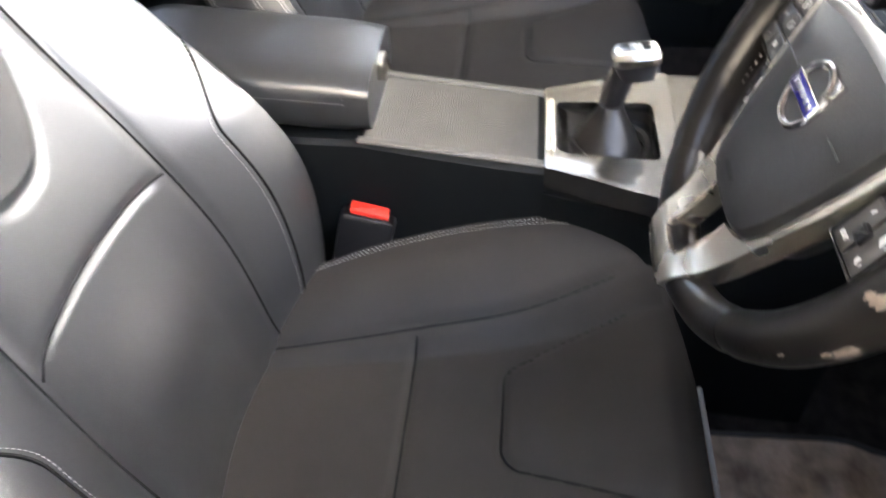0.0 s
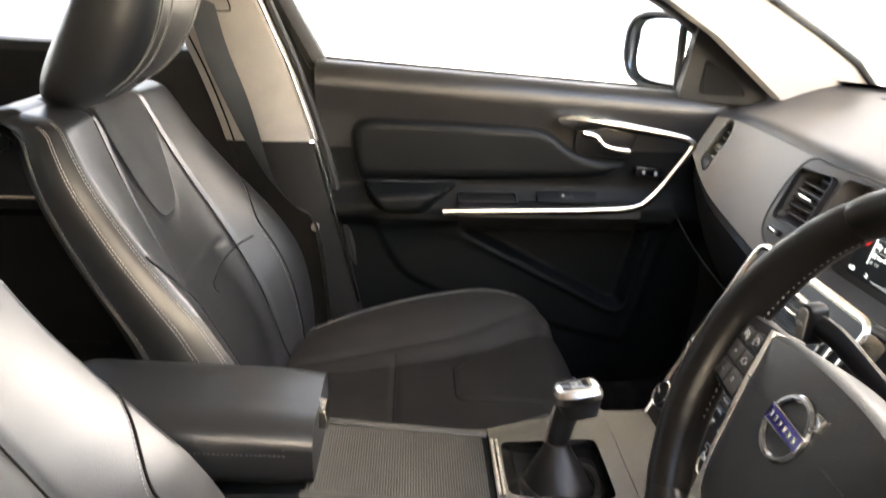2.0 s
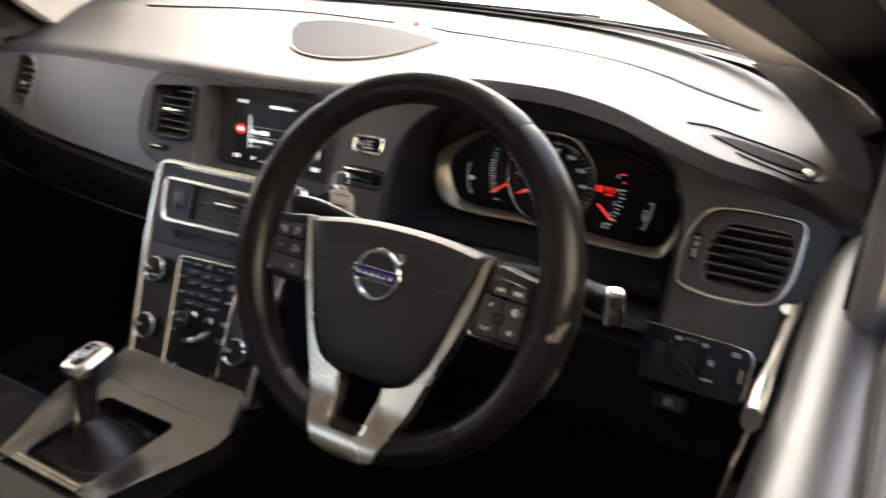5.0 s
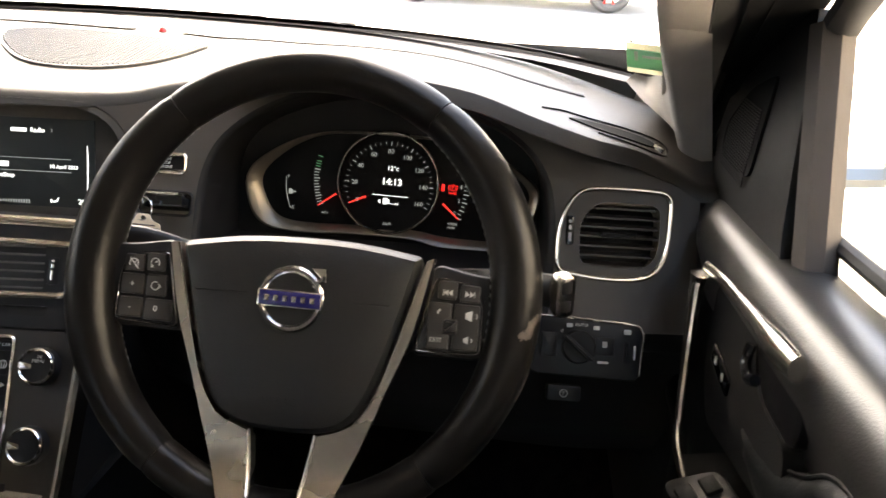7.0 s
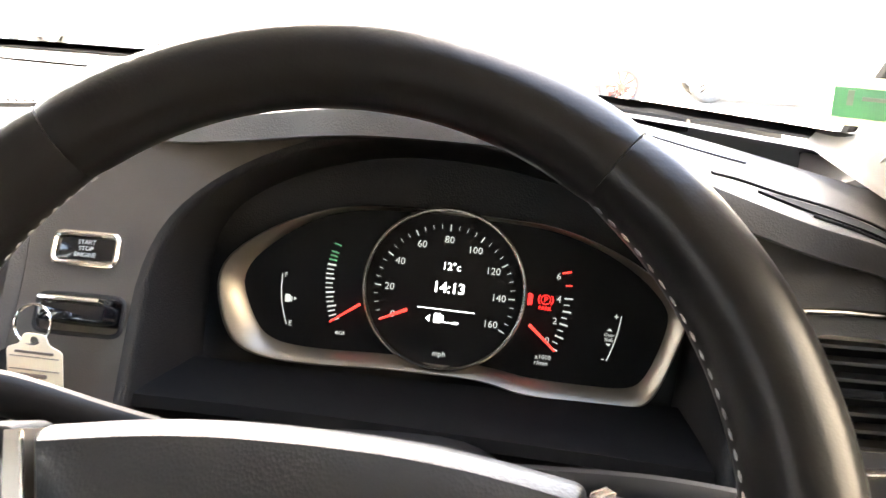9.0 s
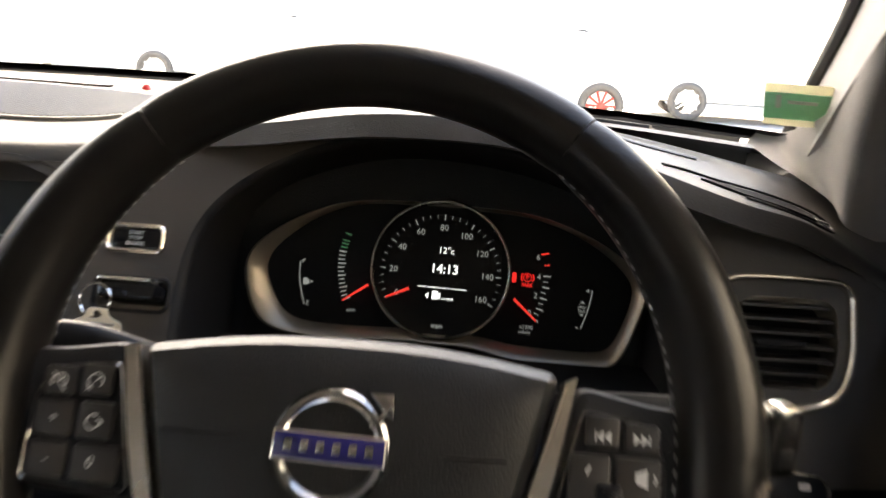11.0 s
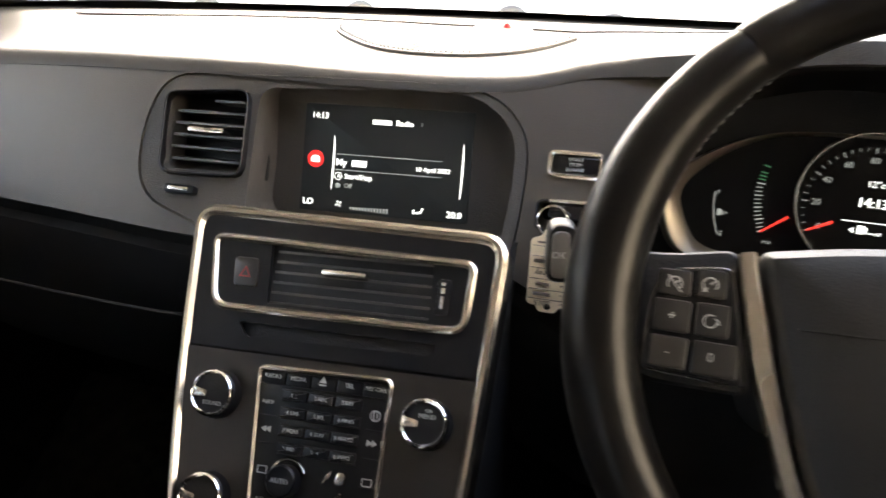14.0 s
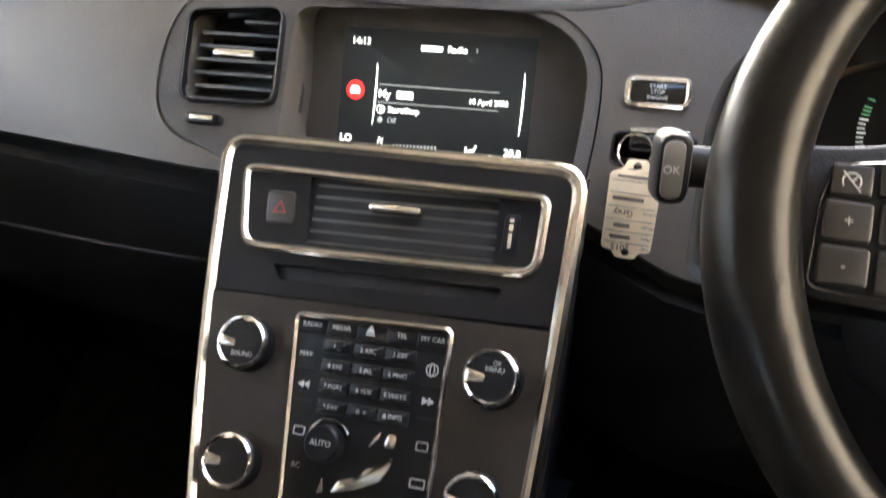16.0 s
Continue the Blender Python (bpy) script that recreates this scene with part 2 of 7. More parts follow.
def loft(rings, closed=True, start=True, end=True, loop=False):
    bm = bmesh.new()
    vs = [[bm.verts.new(p) for p in ring] for ring in rings]
    k = len(rings[0])
    for a, b in list(zip(vs, vs[1:])) + ([(vs[-1], vs[0])] if loop else []):
        for i in range(k if closed else k - 1):
            j = (i + 1) % k
            bm.faces.new((a[i], a[j], b[j], b[i]))
    if closed and not loop:
        if start:
            bm.faces.new(vs[0][::-1])
        if end:
            bm.faces.new(vs[-1])
    return bm


def prism(pts, front, back, bevel=0.001, m=None):
    """A plate with the given outline between two heights, its front edge eased."""
    lift = lambda p, z: Vector((p[0], p[1], z))
    inner, half = offset(pts, -bevel), offset(pts, -bevel * 0.3)
    bm = loft([[lift(p, back) for p in pts], [lift(p, front - bevel) for p in pts], [lift(p, front - bevel * 0.3) for p in half], [lift(p, front) for p in inner]])
    return moved(bm, m)


def moved(bm, m):
    if m:
        bm.transform(m)
    return bm


def rim2(outer, width, front, back, bevel=0.001, m=None):
    """A closed border strip with eased edges."""
    lift = lambda ps, z: [Vector((p[0], p[1], z)) for p in ps]
    o1, i0, i1 = offset(outer, -bevel), offset(outer, -width), offset(outer, -width + bevel)
    bm = loft([lift(outer, back), lift(outer, front - bevel), lift(o1, front), lift(i1, front), lift(i0, front - bevel), lift(i0, back)], loop=True)
    return moved(bm, m)


def tube(path, r, n=8, closed=False, ry=None, up=(0, 0, 1), m=None):
    """A rod along the path. r: one radius or one each; ry: the radius along up."""
    path = [Vector(p) for p in path]
    k, rings = len(path), []
    for i, p in enumerate(path):
        a = path[(i - 1) % k] if closed or i else p
        b = path[(i + 1) % k] if closed or i < k - 1 else p
        t = (b - a).normalized()
        s = t.cross(Vector(up))
        s = s.normalized() if s.length > 1e-4 else t.orthogonal().normalized()
        u = s.cross(t)
        ri = r[i] if isinstance(r, (list, tuple)) else r
        rj = ri if ry is None else (ry[i] if isinstance(ry, (list, tuple)) else ry)
        rings.append([p + s * ri * math.cos(w) + u * rj * math.sin(w) for w in (2 * math.pi * j / n for j in range(n))])
    return moved(loft(rings, loop=closed), m)


def curve(pts, n=8, closed=False):
    """A smooth line through the points."""
    pts = [Vector(p) for p in pts]
    k, out = len(pts), []
    for i in range(k if closed else k - 1):
        p0 = pts[(i - 1) % k] if closed or i else pts[i]
        p1, p2 = pts[i], pts[(i + 1) % k]
        p3 = pts[(i + 2) % k] if closed or i < k - 2 else p2
        for s in range(n):
            t = s / n
            out.append(0.5 * (2 * p1 + (p2 - p0) * t + (2 * p0 - 5 * p1 + 4 * p2 - p3) * t * t + (3 * p1 - p0 - 3 * p2 + p3) * t ** 3))
    if not closed:
        out.append(pts[-1])
    return out


def table(x, pairs):
    """Smoothly interpolated value of a short table."""
    xs = [p[0] for p in pairs]
    if x <= xs[0]:
        return pairs[0][1]
    if x >= xs[-1]:
        return pairs[-1][1]
    i = max(j for j, v in enumerate(xs) if v <= x)
    (x0, y0), (x1, y1) = pairs[i], pairs[i + 1]
    m0 = (y1 - pairs[max(i - 1, 0)][1]) / (x1 - xs[max(i - 1, 0)])
    m1 = (pairs[min(i + 2, len(xs) - 1)][1] - y0) / (xs[min(i + 2, len(xs) - 1)] - x0)
    t, h = (x - x0) / (x1 - x0), x1 - x0
    return (2 * t ** 3 - 3 * t * t + 1) * y0 + (t ** 3 - 2 * t * t + t) * h * m0 + (3 * t * t - 2 * t ** 3) * y1 + (t ** 3 - t * t) * h * m1


def ease(t, a, b):
    k = min(1.0, max(0.0, (t - a) / (b - a)))
    return k * k * (3 - 2 * k)


def inside(p, poly):
    hit, k = False, len(poly)
    for i in range(k):
        a, b = poly[i], poly[i - 1]
        if (a[1] > p[1]) != (b[1] > p[1]) and p[0] < (b[0] - a[0]) * (p[1] - a[1]) / (b[1] - a[1]) + a[0]:
            hit = not hit
    return hit


def outline_gap(p, poly):
    """Distance from the outline, positive inside."""
    a = np.array(poly)
    e = np.roll(a, -1, 0) - a
    w = np.array(p) - a
    k = np.clip((w * e).sum(1) / np.maximum((e * e).sum(1), 1e-12), 0, 1)[:, None]
    d = float(np.sqrt(((w - e * k) ** 2).sum(1).min()))
    return d if inside(p, poly) else -d


def sheet(outline, holes, to3, step, wall=None, skirt=None):
    """A curved panel over a flat outline with real holes; wall: the way in which the holes' edges run back."""
    from mathutils.geometry import delaunay_2d_cdt
    verts, edges = [], []
    for loop_ in [outline] + holes:
        o = len(verts)
        verts += [Vector(p[:2]) for p in loop_]
        edges += [(o + i, o + (i + 1) % len(loop_)) for i in range(len(loop_))]
    xs, ys = [p[0] for p in outline], [p[1] for p in outline]
    x = min(xs) + step / 2
    while x < max(xs):
        y = min(ys) + step / 2
        while y < max(ys):
            if inside((x, y), outline) and not any(inside((x, y), h) for h in holes):
                verts.append(Vector((x, y)))
            y += step
        x += step
    pts, _, faces, _, _, _ = delaunay_2d_cdt(verts, edges, [], 0, 1e-5)
    bm = bmesh.new()
    vs = [bm.verts.new(to3(p.x, p.y)) for p in pts]
    for f in faces:
        c = sum((pts[i] for i in f), Vector((0, 0))) / len(f)
        if inside(c, outline) and not any(inside(c, h) for h in holes):
            bm.faces.new([vs[i] for i in f])
    for v in [v for v in bm.verts if not v.link_faces]:
        bm.verts.remove(v)
    for loops, way in ((holes, wall), ([outline], skirt)):
        if way:
            for h in loops:
                a = [bm.verts.new(to3(p[0], p[1])) for p in h]
                b = [bm.verts.new(Vector(to3(p[0], p[1])) + Vector(way)) for p in h]
                for i in range(len(h)):
                    j = (i + 1) % len(h)
                    bm.faces.new((a[i], a[j], b[j], b[i]))
    bmesh.ops.remove_doubles(bm, verts=bm.verts, dist=1e-5)
    return bm


def lettering(s, size, m, mat, parent, x=0.0, y=0.0, turn=0.0, name="lettering", bold=0.0):
    c = bpy.data.curves.new(name, "FONT")
    c.body, c.size, c.align_x, c.align_y, c.extrude, c.offset = s, size, "CENTER", "CENTER", 0.00012, bold
    c.resolution_u = 2
    o = bpy.data.objects.new(name, c)
    scene.collection.objects.link(o)
    me = bpy.data.meshes.new_from_object(o.evaluated_get(bpy.context.evaluated_depsgraph_get()))
    bpy.data.objects.remove(o)
    bpy.data.curves.remove(c)
    me.transform(m @ pose(x, y, 0.0002, 0, 0, turn))
    me.materials.clear()
    me.materials.append(mat)
    ob = new(name, me)
    ob.parent = parent
    if parent.type == "EMPTY":
        ob.matrix_parent_inverse = Matrix.Translation(-parent.location)
    return ob


def join(*bms):
    a = bms[0]
    for b in bms[1:]:
        me = bpy.data.meshes.new("tmp")
        b.to_mesh(me)
        b.free()
        a.from_mesh(me)
        bpy.data.meshes.remove(me)
    return a


def plates(items, m, front, back=0.0, bevel=0.0002):
    return [moved(prism(p, front, back, bevel), m) for p in items]


def stitches(path, step, length, r, name, parent, lift=(0, 0, 0)):
    """A row of thread stitches along a line."""
    path = [Vector(p) + Vector(lift) for p in path]
    bms, run = [], 0.0
    dist = [0.0]
    for a, b in zip(path, path[1:]):
        dist.append(dist[-1] + (b - a).length)

    def at(s):
        for i in range(len(path) - 1):
            if s <= dist[i + 1]:
                return path[i].lerp(path[i + 1], (s - dist[i]) / max(dist[i + 1] - dist[i], 1e-9))
        return path[-1]
    bm = bmesh.new()
    while run + length < dist[-1]:
        p, q = at(run), at(run + length)
        t = (q - p).normalized()
        s = t.orthogonal().normalized() * r
        u = t.cross(s)
        ring = lambda c, k: [bm.verts.new(c + (s * math.cos(w) + u * math.sin(w)) * k) for w in (0, 1.571, 3.142, 4.712)]
        r0, r1, r2 = ring(p, 0.3), ring(p.lerp(q, 0.5), 1.0), ring(q, 0.3)
        for x, y in ((r0, r1), (r1, r2)):
            for i in range(4):
                bm.faces.new((x[i], x[(i + 1) % 4], y[(i + 1) % 4], y[i]))
        run += step
    return part(name, bm, STITCH, parent)


# ---- dashboard ----
ZTOP = [(-0.72, 0.955), (-0.62, 0.970), (-0.42, 0.984), (-0.2, 0.989), (0.0, 0.984), (0.1, 0.987), (0.16, 1.0), (0.25, 1.013), (0.33, 1.027), (0.38, 1.030), (0.43, 1.029), (0.486, 1.020), (0.54, 1.003), (0.6, 0.985), (0.65, 0.972), (0.685, 0.955), (0.72, 0.935)]
ZLOW = [(-0.72, 0.870), (-0.5, 0.853), (-0.3, 0.848), (-0.15, 0.842), (0.1, 0.835), (0.2, 0.80), (0.72, 0.80)]
YFACE = [(-0.72, 0.285), (-0.6, 0.262), (-0.4, 0.232), (-0.2, 0.216), (-0.1, 0.224), (0.1, 0.244), (0.16, 0.248), (0.3, 0.248), (0.5, 0.236), (0.62, 0.228), (0.72, 0.236)]
YBASE = [(-0.74, 0.47), (-0.66, 0.56), (-0.45, 0.69), (-0.2, 0.735), (0.0, 0.737), (0.2, 0.705), (0.34, 0.670), (0.445, 0.624), (0.555, 0.557), (0.644, 0.462), (0.74, 0.35)]
# height of the pad at the windscreen, and how far the brow over the instruments overhangs
ZBASE = [(-0.74, 1.009), (0.2, 1.009), (0.35, 1.006), (0.47, 1.001), (0.6, 0.991), (0.72, 0.976)]
BROW = [(-0.72, 0.0), (0.14, 0.0), (0.20, 0.008), (0.28, 0.036), (0.35, 0.062), (0.43, 0.066), (0.52, 0.054), (0.57, 0.045), (0.62, 0.032), (0.67, 0.012), (0.70, 0.0), (0.72, 0.0)]
zt = lambda x: table(x, ZTOP)
yface = lambda x, z: table(x, YFACE) + 0.5 * (z - 0.92)
on_face = lambda x, z, out=0.0: Vector((x, yface(x, z) - out, z))


def span(a, b, n):
    return [a + (b - a) * i / n for i in range(n + 1)]


dash = thing("dashboard", "charcoal soft plastic car dashboard with satin trim", "dashboard", (0, 0.4, 0.8))
V_END = rounded([(-0.622, 0.880), (-0.560, 0.866), (-0.545, 0.935), (-0.562, 0.955), (-0.612, 0.956)], 0.018)
BEZEL = rounded([(-0.232, 0.872), (-0.150, 0.848), (0.112, 0.838), (0.117, 0.900), (0.113, 0.944), (0.072, 0.975), (-0.080, 0.9755), (-0.222, 0.974), (-0.240, 0.930)], [0.03, 0.02, 0.02, 0.03, 0.025, 0.04, 0.05, 0.03, 0.04])
SLOT = box2(0.059, 0.0235, 0.007, 0.158, 0.8805)
CLUSTER_HOLE = rounded([(0.198, 0.808), (0.566, 0.808), (0.570, 0.890), (0.556, 0.948), (0.484, 0.989), (0.400, 1.004), (0.318, 1.000), (0.240, 0.968), (0.199, 0.925)], [0.01, 0.01, 0.05, 0.05, 0.06, 0.06, 0.06, 0.05, 0.04], 6)
V_RIGHT = rounded([(0.580, 0.8535), (0.625, 0.8475), (0.672, 0.850), (0.687, 0.872), (0.6895, 0.9265), (0.640, 0.9285), (0.597, 0.9265), (0.580, 0.895)], [0.009, 0.03, 0.022, 0.022, 0.012, 0.03, 0.016, 0.03])
LEFT_HOLE = offset(BEZEL, 0.0014)

face_outline = [Vector((x, table(x, ZLOW))) for x in span(-0.72, 0.72, 72)] + [Vector((x, zt(x) - 0.014)) for x in span(0.72, -0.72, 96)]
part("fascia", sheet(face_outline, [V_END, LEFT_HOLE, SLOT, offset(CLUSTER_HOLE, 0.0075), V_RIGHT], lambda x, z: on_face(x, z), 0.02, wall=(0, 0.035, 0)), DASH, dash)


def pad_front(x):
    """Share of the brow, height and place of the pad's lower front edge."""
    k = min(1.0, table(x, BROW) / 0.012)
    zl = zt(x) - 0.014 - 0.003 * k
    return k, zl, yface(x, zl)


# padded top, rolled over the fascia's upper edge and running to the windscreen
rings = []
for x in span(-0.74, 0.74, 148):
    z, yb, zb, p = zt(x), table(x, YBASE), table(x, ZBASE), table(x, BROW)
    k, zl, y = pad_front(x)
    prof = [(y + 0.012 * k, zl - 0.004 * k), (y - p + 0.004 * k, zl - 0.001 * k), (y - p, zl + 0.0008), (y - p + 0.003 + 0.002 * k, z - 0.007 + 0.0045 * k), (y - p + 0.009 - 0.0025 * k, z - 0.0025 + 0.0019 * k), (y - p + 0.019 - 0.009 * k, z)]
    y = prof[-1][0]
    for s in span(0, 1, 30)[1:]:
        prof.append((y + (yb - y) * s, z + (zb - z) * (3 * s * s - 2 * s ** 3) + 0.004 * math.sin(math.pi * s)))
    prof += [(yb + 0.01, zb - 0.012), (yb + 0.05, zb - 0.022)]
    rings.append([(x, a, b) for a, b in prof])
part("top_pad", loft(rings, closed=False), TOP_PAD, dash, "charcoal grained padded dashboard top")


def DASH_TOP(x, y):
    """Height of the padded top."""
    z, yb, zb, (k, zl, y0) = zt(x), table(x, YBASE), table(x, ZBASE), pad_front(x)
    y0 += 0.019 - 0.009 * k - table(x, BROW)
    k = max(0.0, min(1.0, (y - y0) / (yb - y0)))
    return z + (zb - z) * (3 * k * k - 2 * k ** 3) + 0.004 * math.sin(math.pi * k)



# defroster slots along the windscreen, and the side window outlet
YSLOT = [(-0.56, 0.527), (-0.28, 0.586), (-0.024, 0.586), (0.057, 0.577), (0.25, 0.502), (0.394, 0.431), (0.50, 0.398), (0.605, 0.385)]
for x0, x1 in ((-0.56, -0.024), (0.052, 0.605)):
    line = [(x, table(x, YSLOT), DASH_TOP(x, table(x, YSLOT)) + 0.0014) for x in span(x0, x1, 30)]
    part("defroster_slot", tube(line, 0.0048, 6, ry=0.0012), BLACK, dash)
# outlet for the side window at the end of the dashboard: a tapered slot in a grooved surround
on_top = lambda x, y, h: Vector((x, y, DASH_TOP(x, y) + h))
OUT = rounded([(0.580, 0.2640), (0.602, 0.2780), (0.640, 0.2790), (0.672, 0.2850), (0.678, 0.2760), (0.657, 0.2580), (0.628, 0.2530)], [0.002, 0.02, 0.02, 0.004, 0.004, 0.02, 0.02])
part("outlet_slot", sheet(OUT, [], lambda x, y: on_top(x, y, 0.0016), 0.010, skirt=(0, 0, -0.006)), MATTE, dash, "dark side window outlet")
part("outlet_end", prism(box2(0.012, 0.016, 0.002), 0.0022, -0.004, 0.001, Matrix.Translation(on_top(0.677, 0.2800, 0.0)) @ Matrix.Rotation(radians(16), 4, "Y")), SATIN, dash)
part("outlet_groove", tube(curve([on_top(x, y, 0.0010) for x, y in ((0.553, 0.2700), (0.575, 0.2860), (0.600, 0.2890), (0.640, 0.2900), (0.676, 0.2985), (0.689, 0.2930), (0.687, 0.2740), (0.672, 0.2550), (0.640, 0.2440), (0.610, 0.2470))], 6), 0.0014, 6, ry=0.0010), BLACK, dash)

# centre loudspeaker grille with its ribs
GR = rounded([(-0.150, 0.455), (-0.070, 0.370), (0.020, 0.370), (0.085, 0.415), (0.122, 0.500), (0.0, 0.550), (-0.135, 0.552), (-0.178, 0.520)], [0.05, 0.05, 0.05, 0.05, 0.02, 0.08, 0.04, 0.03], 6)
grille = part("speaker_grille", sheet(GR, [], lambda x, y: Vector((x, y, DASH_TOP(x, y) + 0.003)), 0.012, skirt=(0, 0, -0.008)), GRILLE, dash, "ribbed oval speaker grille")
bms = []
for i in range(54):
    x = -0.176 + i * 0.0056
    ys = [y for y in span(0.36, 0.56, 90) if inside((x, y), offset(GR, -0.004))]
    if len(ys) > 3:
        bms.append(tube([(x, y, DASH_TOP(x, y) + 0.0036) for y in (ys[0], (ys[0] + ys[-1]) / 2, ys[-1])], 0.0011, 5))
part("grille_ribs", join(*bms), DASH, grille)
part("alarm_sensor", moved(loft([[(0.006 * math.cos(w) * k, 0.006 * math.sin(w) * k, h) for w in span(0, 5.75, 11)] for k, h in ((1, 0), (0.7, 0.004), (0.2, 0.006))]), Matrix.Translation((0.018, 0.585, DASH_TOP(0.018, 0.585)))), RED, dash, "small red alarm light")

# lower dash: passenger side, knee panel and bulkhead
rings = []
for x in span(-0.72, 0.72, 48):
    z = table(x, ZLOW)
    y = yface(x, z)
    k = 1 if x < 0.12 else 0
    prof = [(y, z), (y + 0.012, z - 0.006), (y + 0.014, z - 0.016), (y + 0.002 + 0.004 * k, z - 0.022), (y + 0.01, z - 0.06), (y + 0.03, z - 0.13), (y + 0.08, z - 0.20), (y + 0.16, z - 0.24), (0.62, 0.50), (0.72, 0.30), (0.60, 0.20)]
    rings.append([(x, a, b) for a, b in prof])
part("lower_panel", loft(rings, closed=False), DARK, dash)
part("glovebox_seam", tube([(x, yface(x, 0.79) + 0.005, 0.775) for x in span(-0.66, -0.16, 20)], 0.0016, 5), BLACK, dash)


def vent(outline, m, parent, slats, trim, tab_w, slat_lo, slat_hi, x0, x1, recess=0.012, border=0.0035, collar=None):
    """An air vent: trim ring, dark well, slats and a chromed tab."""
    v = part("air_vent", prism(offset(outline, 0.008), -0.034, -0.040, 0.001, m), BLACK, parent, "air vent with dark slats")
    part("vent_frame", rim2(offset(outline, 0.0015), border, 0.003, -0.006, 0.0012, m), trim, v)
    for i in range(slats):
        y = slat_lo + (slat_hi - slat_lo) * (i + 0.5) / slats
        xs = [x for x in span(x0, x1, 40) if inside((x, y), offset(outline, -0.004))]
        if len(xs) < 3:
            continue
        a, b = xs[0], xs[-1]
        sec = [(0.004, -0.003), (0.0045, -0.001), (-0.010, 0.0035), (-0.022, 0.003), (-0.022, 0.0015)]
        part("slat", moved(loft([[(x, y + q, p - recess) for p, q in sec] for x in span(a, b, 4)]), m), SLAT, v)
    cy = (slat_lo + slat_hi) / 2
    cx = (x0 + x1) / 2
    part("tab", prism(box2(tab_w, 0.005, 0.0024, cx, cy + 0.002), 0.0, -0.014, 0.0012, m), SATIN, v, "satin vent tab")
    return v


# passenger end vent and driver end vent lie in the leaning fascia
LEAN = (0, 0.5, 1)
M_END = plane_at(on_face(-0.583, 0.912, -0.001), (1, -0.14, 0), LEAN)
to_end = lambda pts: [Vector(((p[0] + 0.583), (p[1] - 0.912) * 1.118)) for p in pts]
vent(to_end(V_END), M_END, dash, 6, SATIN, 0.018, -0.04, 0.036, -0.03, 0.03)
M_RV = plane_at(on_face(0.634, 0.887, -0.001), (1, 0.03, 0), LEAN)
to_rv = lambda pts: [Vector(((p[0] - 0.634), (p[1] - 0.887) * 1.118)) for p in pts]
RVO = to_rv(V_RIGHT)
rv = thing("driver_vent", "square air vent in satin frame on the dashboard", "air vent", M_RV.translation)
part("vent_well", prism(offset(RVO, 0.008), -0.036, -0.045, 0.001, M_RV), BLACK, rv)
part("vent_frame", rim2(offset(RVO, 0.004), 0.0045, 0.0045, -0.006, 0.0016, M_RV), SATIN, rv, "satin silver frame")
RVI = rounded([(-0.033, -0.0315), (0.036, -0.032), (0.047, -0.012), (0.047, 0.0335), (-0.017, 0.0345), (-0.034, 0.014)], 0.013)
part("collar", sheet(offset(RVO, -0.0006), [RVI], lambda x, y: M_RV @ Vector((x, y, -0.003)), 0.01, wall=M_RV.to_3x3() @ Vector((0, 0, -0.03))), DASH, rv)
for i in range(7):
    y = -0.0285 + i * 0.0098
    xs = [x for x in span(-0.05, 0.05, 60) if inside((x, y), RVI)]
    sec = [(0.004, -0.003), (0.0045, -0.001), (-0.010, 0.0035), (-0.022, 0.003), (-0.022, 0.0015)]
    part("slat", moved(loft([[(x, y + q, p - 0.012) for p, q in sec] for x in span(xs[0], xs[-1], 4)]), M_RV), SLAT, rv)
part("tab", prism(box2(0.036, 0.005, 0.0024, 0.006, 0.001), 0.0, -0.016, 0.0014, M_RV), DARK, rv)
part("thumbwheel", prism(box2(0.008, 0.030, 0.003, -0.044, 0.003), 0.0, -0.01, 0.001, M_RV), GLOSS, rv)
part("marks", plates([box2(0.003, h, 0.0006, -0.044, y) for h, y in ((0.003, 0.012), (0.005, 0.006), (0.009, -0.004))], M_RV, 0.0004, -0.001), PRINT, rv)

# centre bezel with the left centre vent and the recessed screen
LV_HOLE = rounded([(-0.210, 0.892), (-0.131, 0.894), (-0.136, 0.963), (-0.216, 0.958)], 0.010)
part("centre_bezel", sheet(BEZEL, [LV_HOLE, rounded([(-0.123, 0.851), (0.102, 0.845), (0.106, 0.900), (0.104, 0.942), (0.066, 0.970), (-0.129, 0.966)], [0.02, 0.02, 0.03, 0.022, 0.035, 0.015])],
           lambda x, z: on_face(x, z, -0.002), 0.012, wall=(0, 0.050, 0), skirt=(0, 0.020, 0)), BEZEL_MAT, dash, "dark bezel round screen and vent")
M_LV = plane_at(on_face(-0.172, 0.928, 0.002), (1, 0.03, 0), LEAN)
LVO = [Vector((p[0] + 0.172, (p[1] - 0.928) * 1.118)) for p in LV_HOLE]
vent(LVO, M_LV, dash, 7, BLACK, 0.036, -0.040, 0.038, -0.06, 0.06, border=0.0016)
part("thumbwheel", prism(box2(0.030, 0.008, 0.003, -0.014, -0.055), 0.004, -0.006, 0.001, M_LV), BLACK, dash)
part("thumb_mark", prism(box2(0.020, 0.0036, 0.001, -0.014, -0.055), 0.0055, 0.003, 0.0004, M_LV), SATIN, dash)

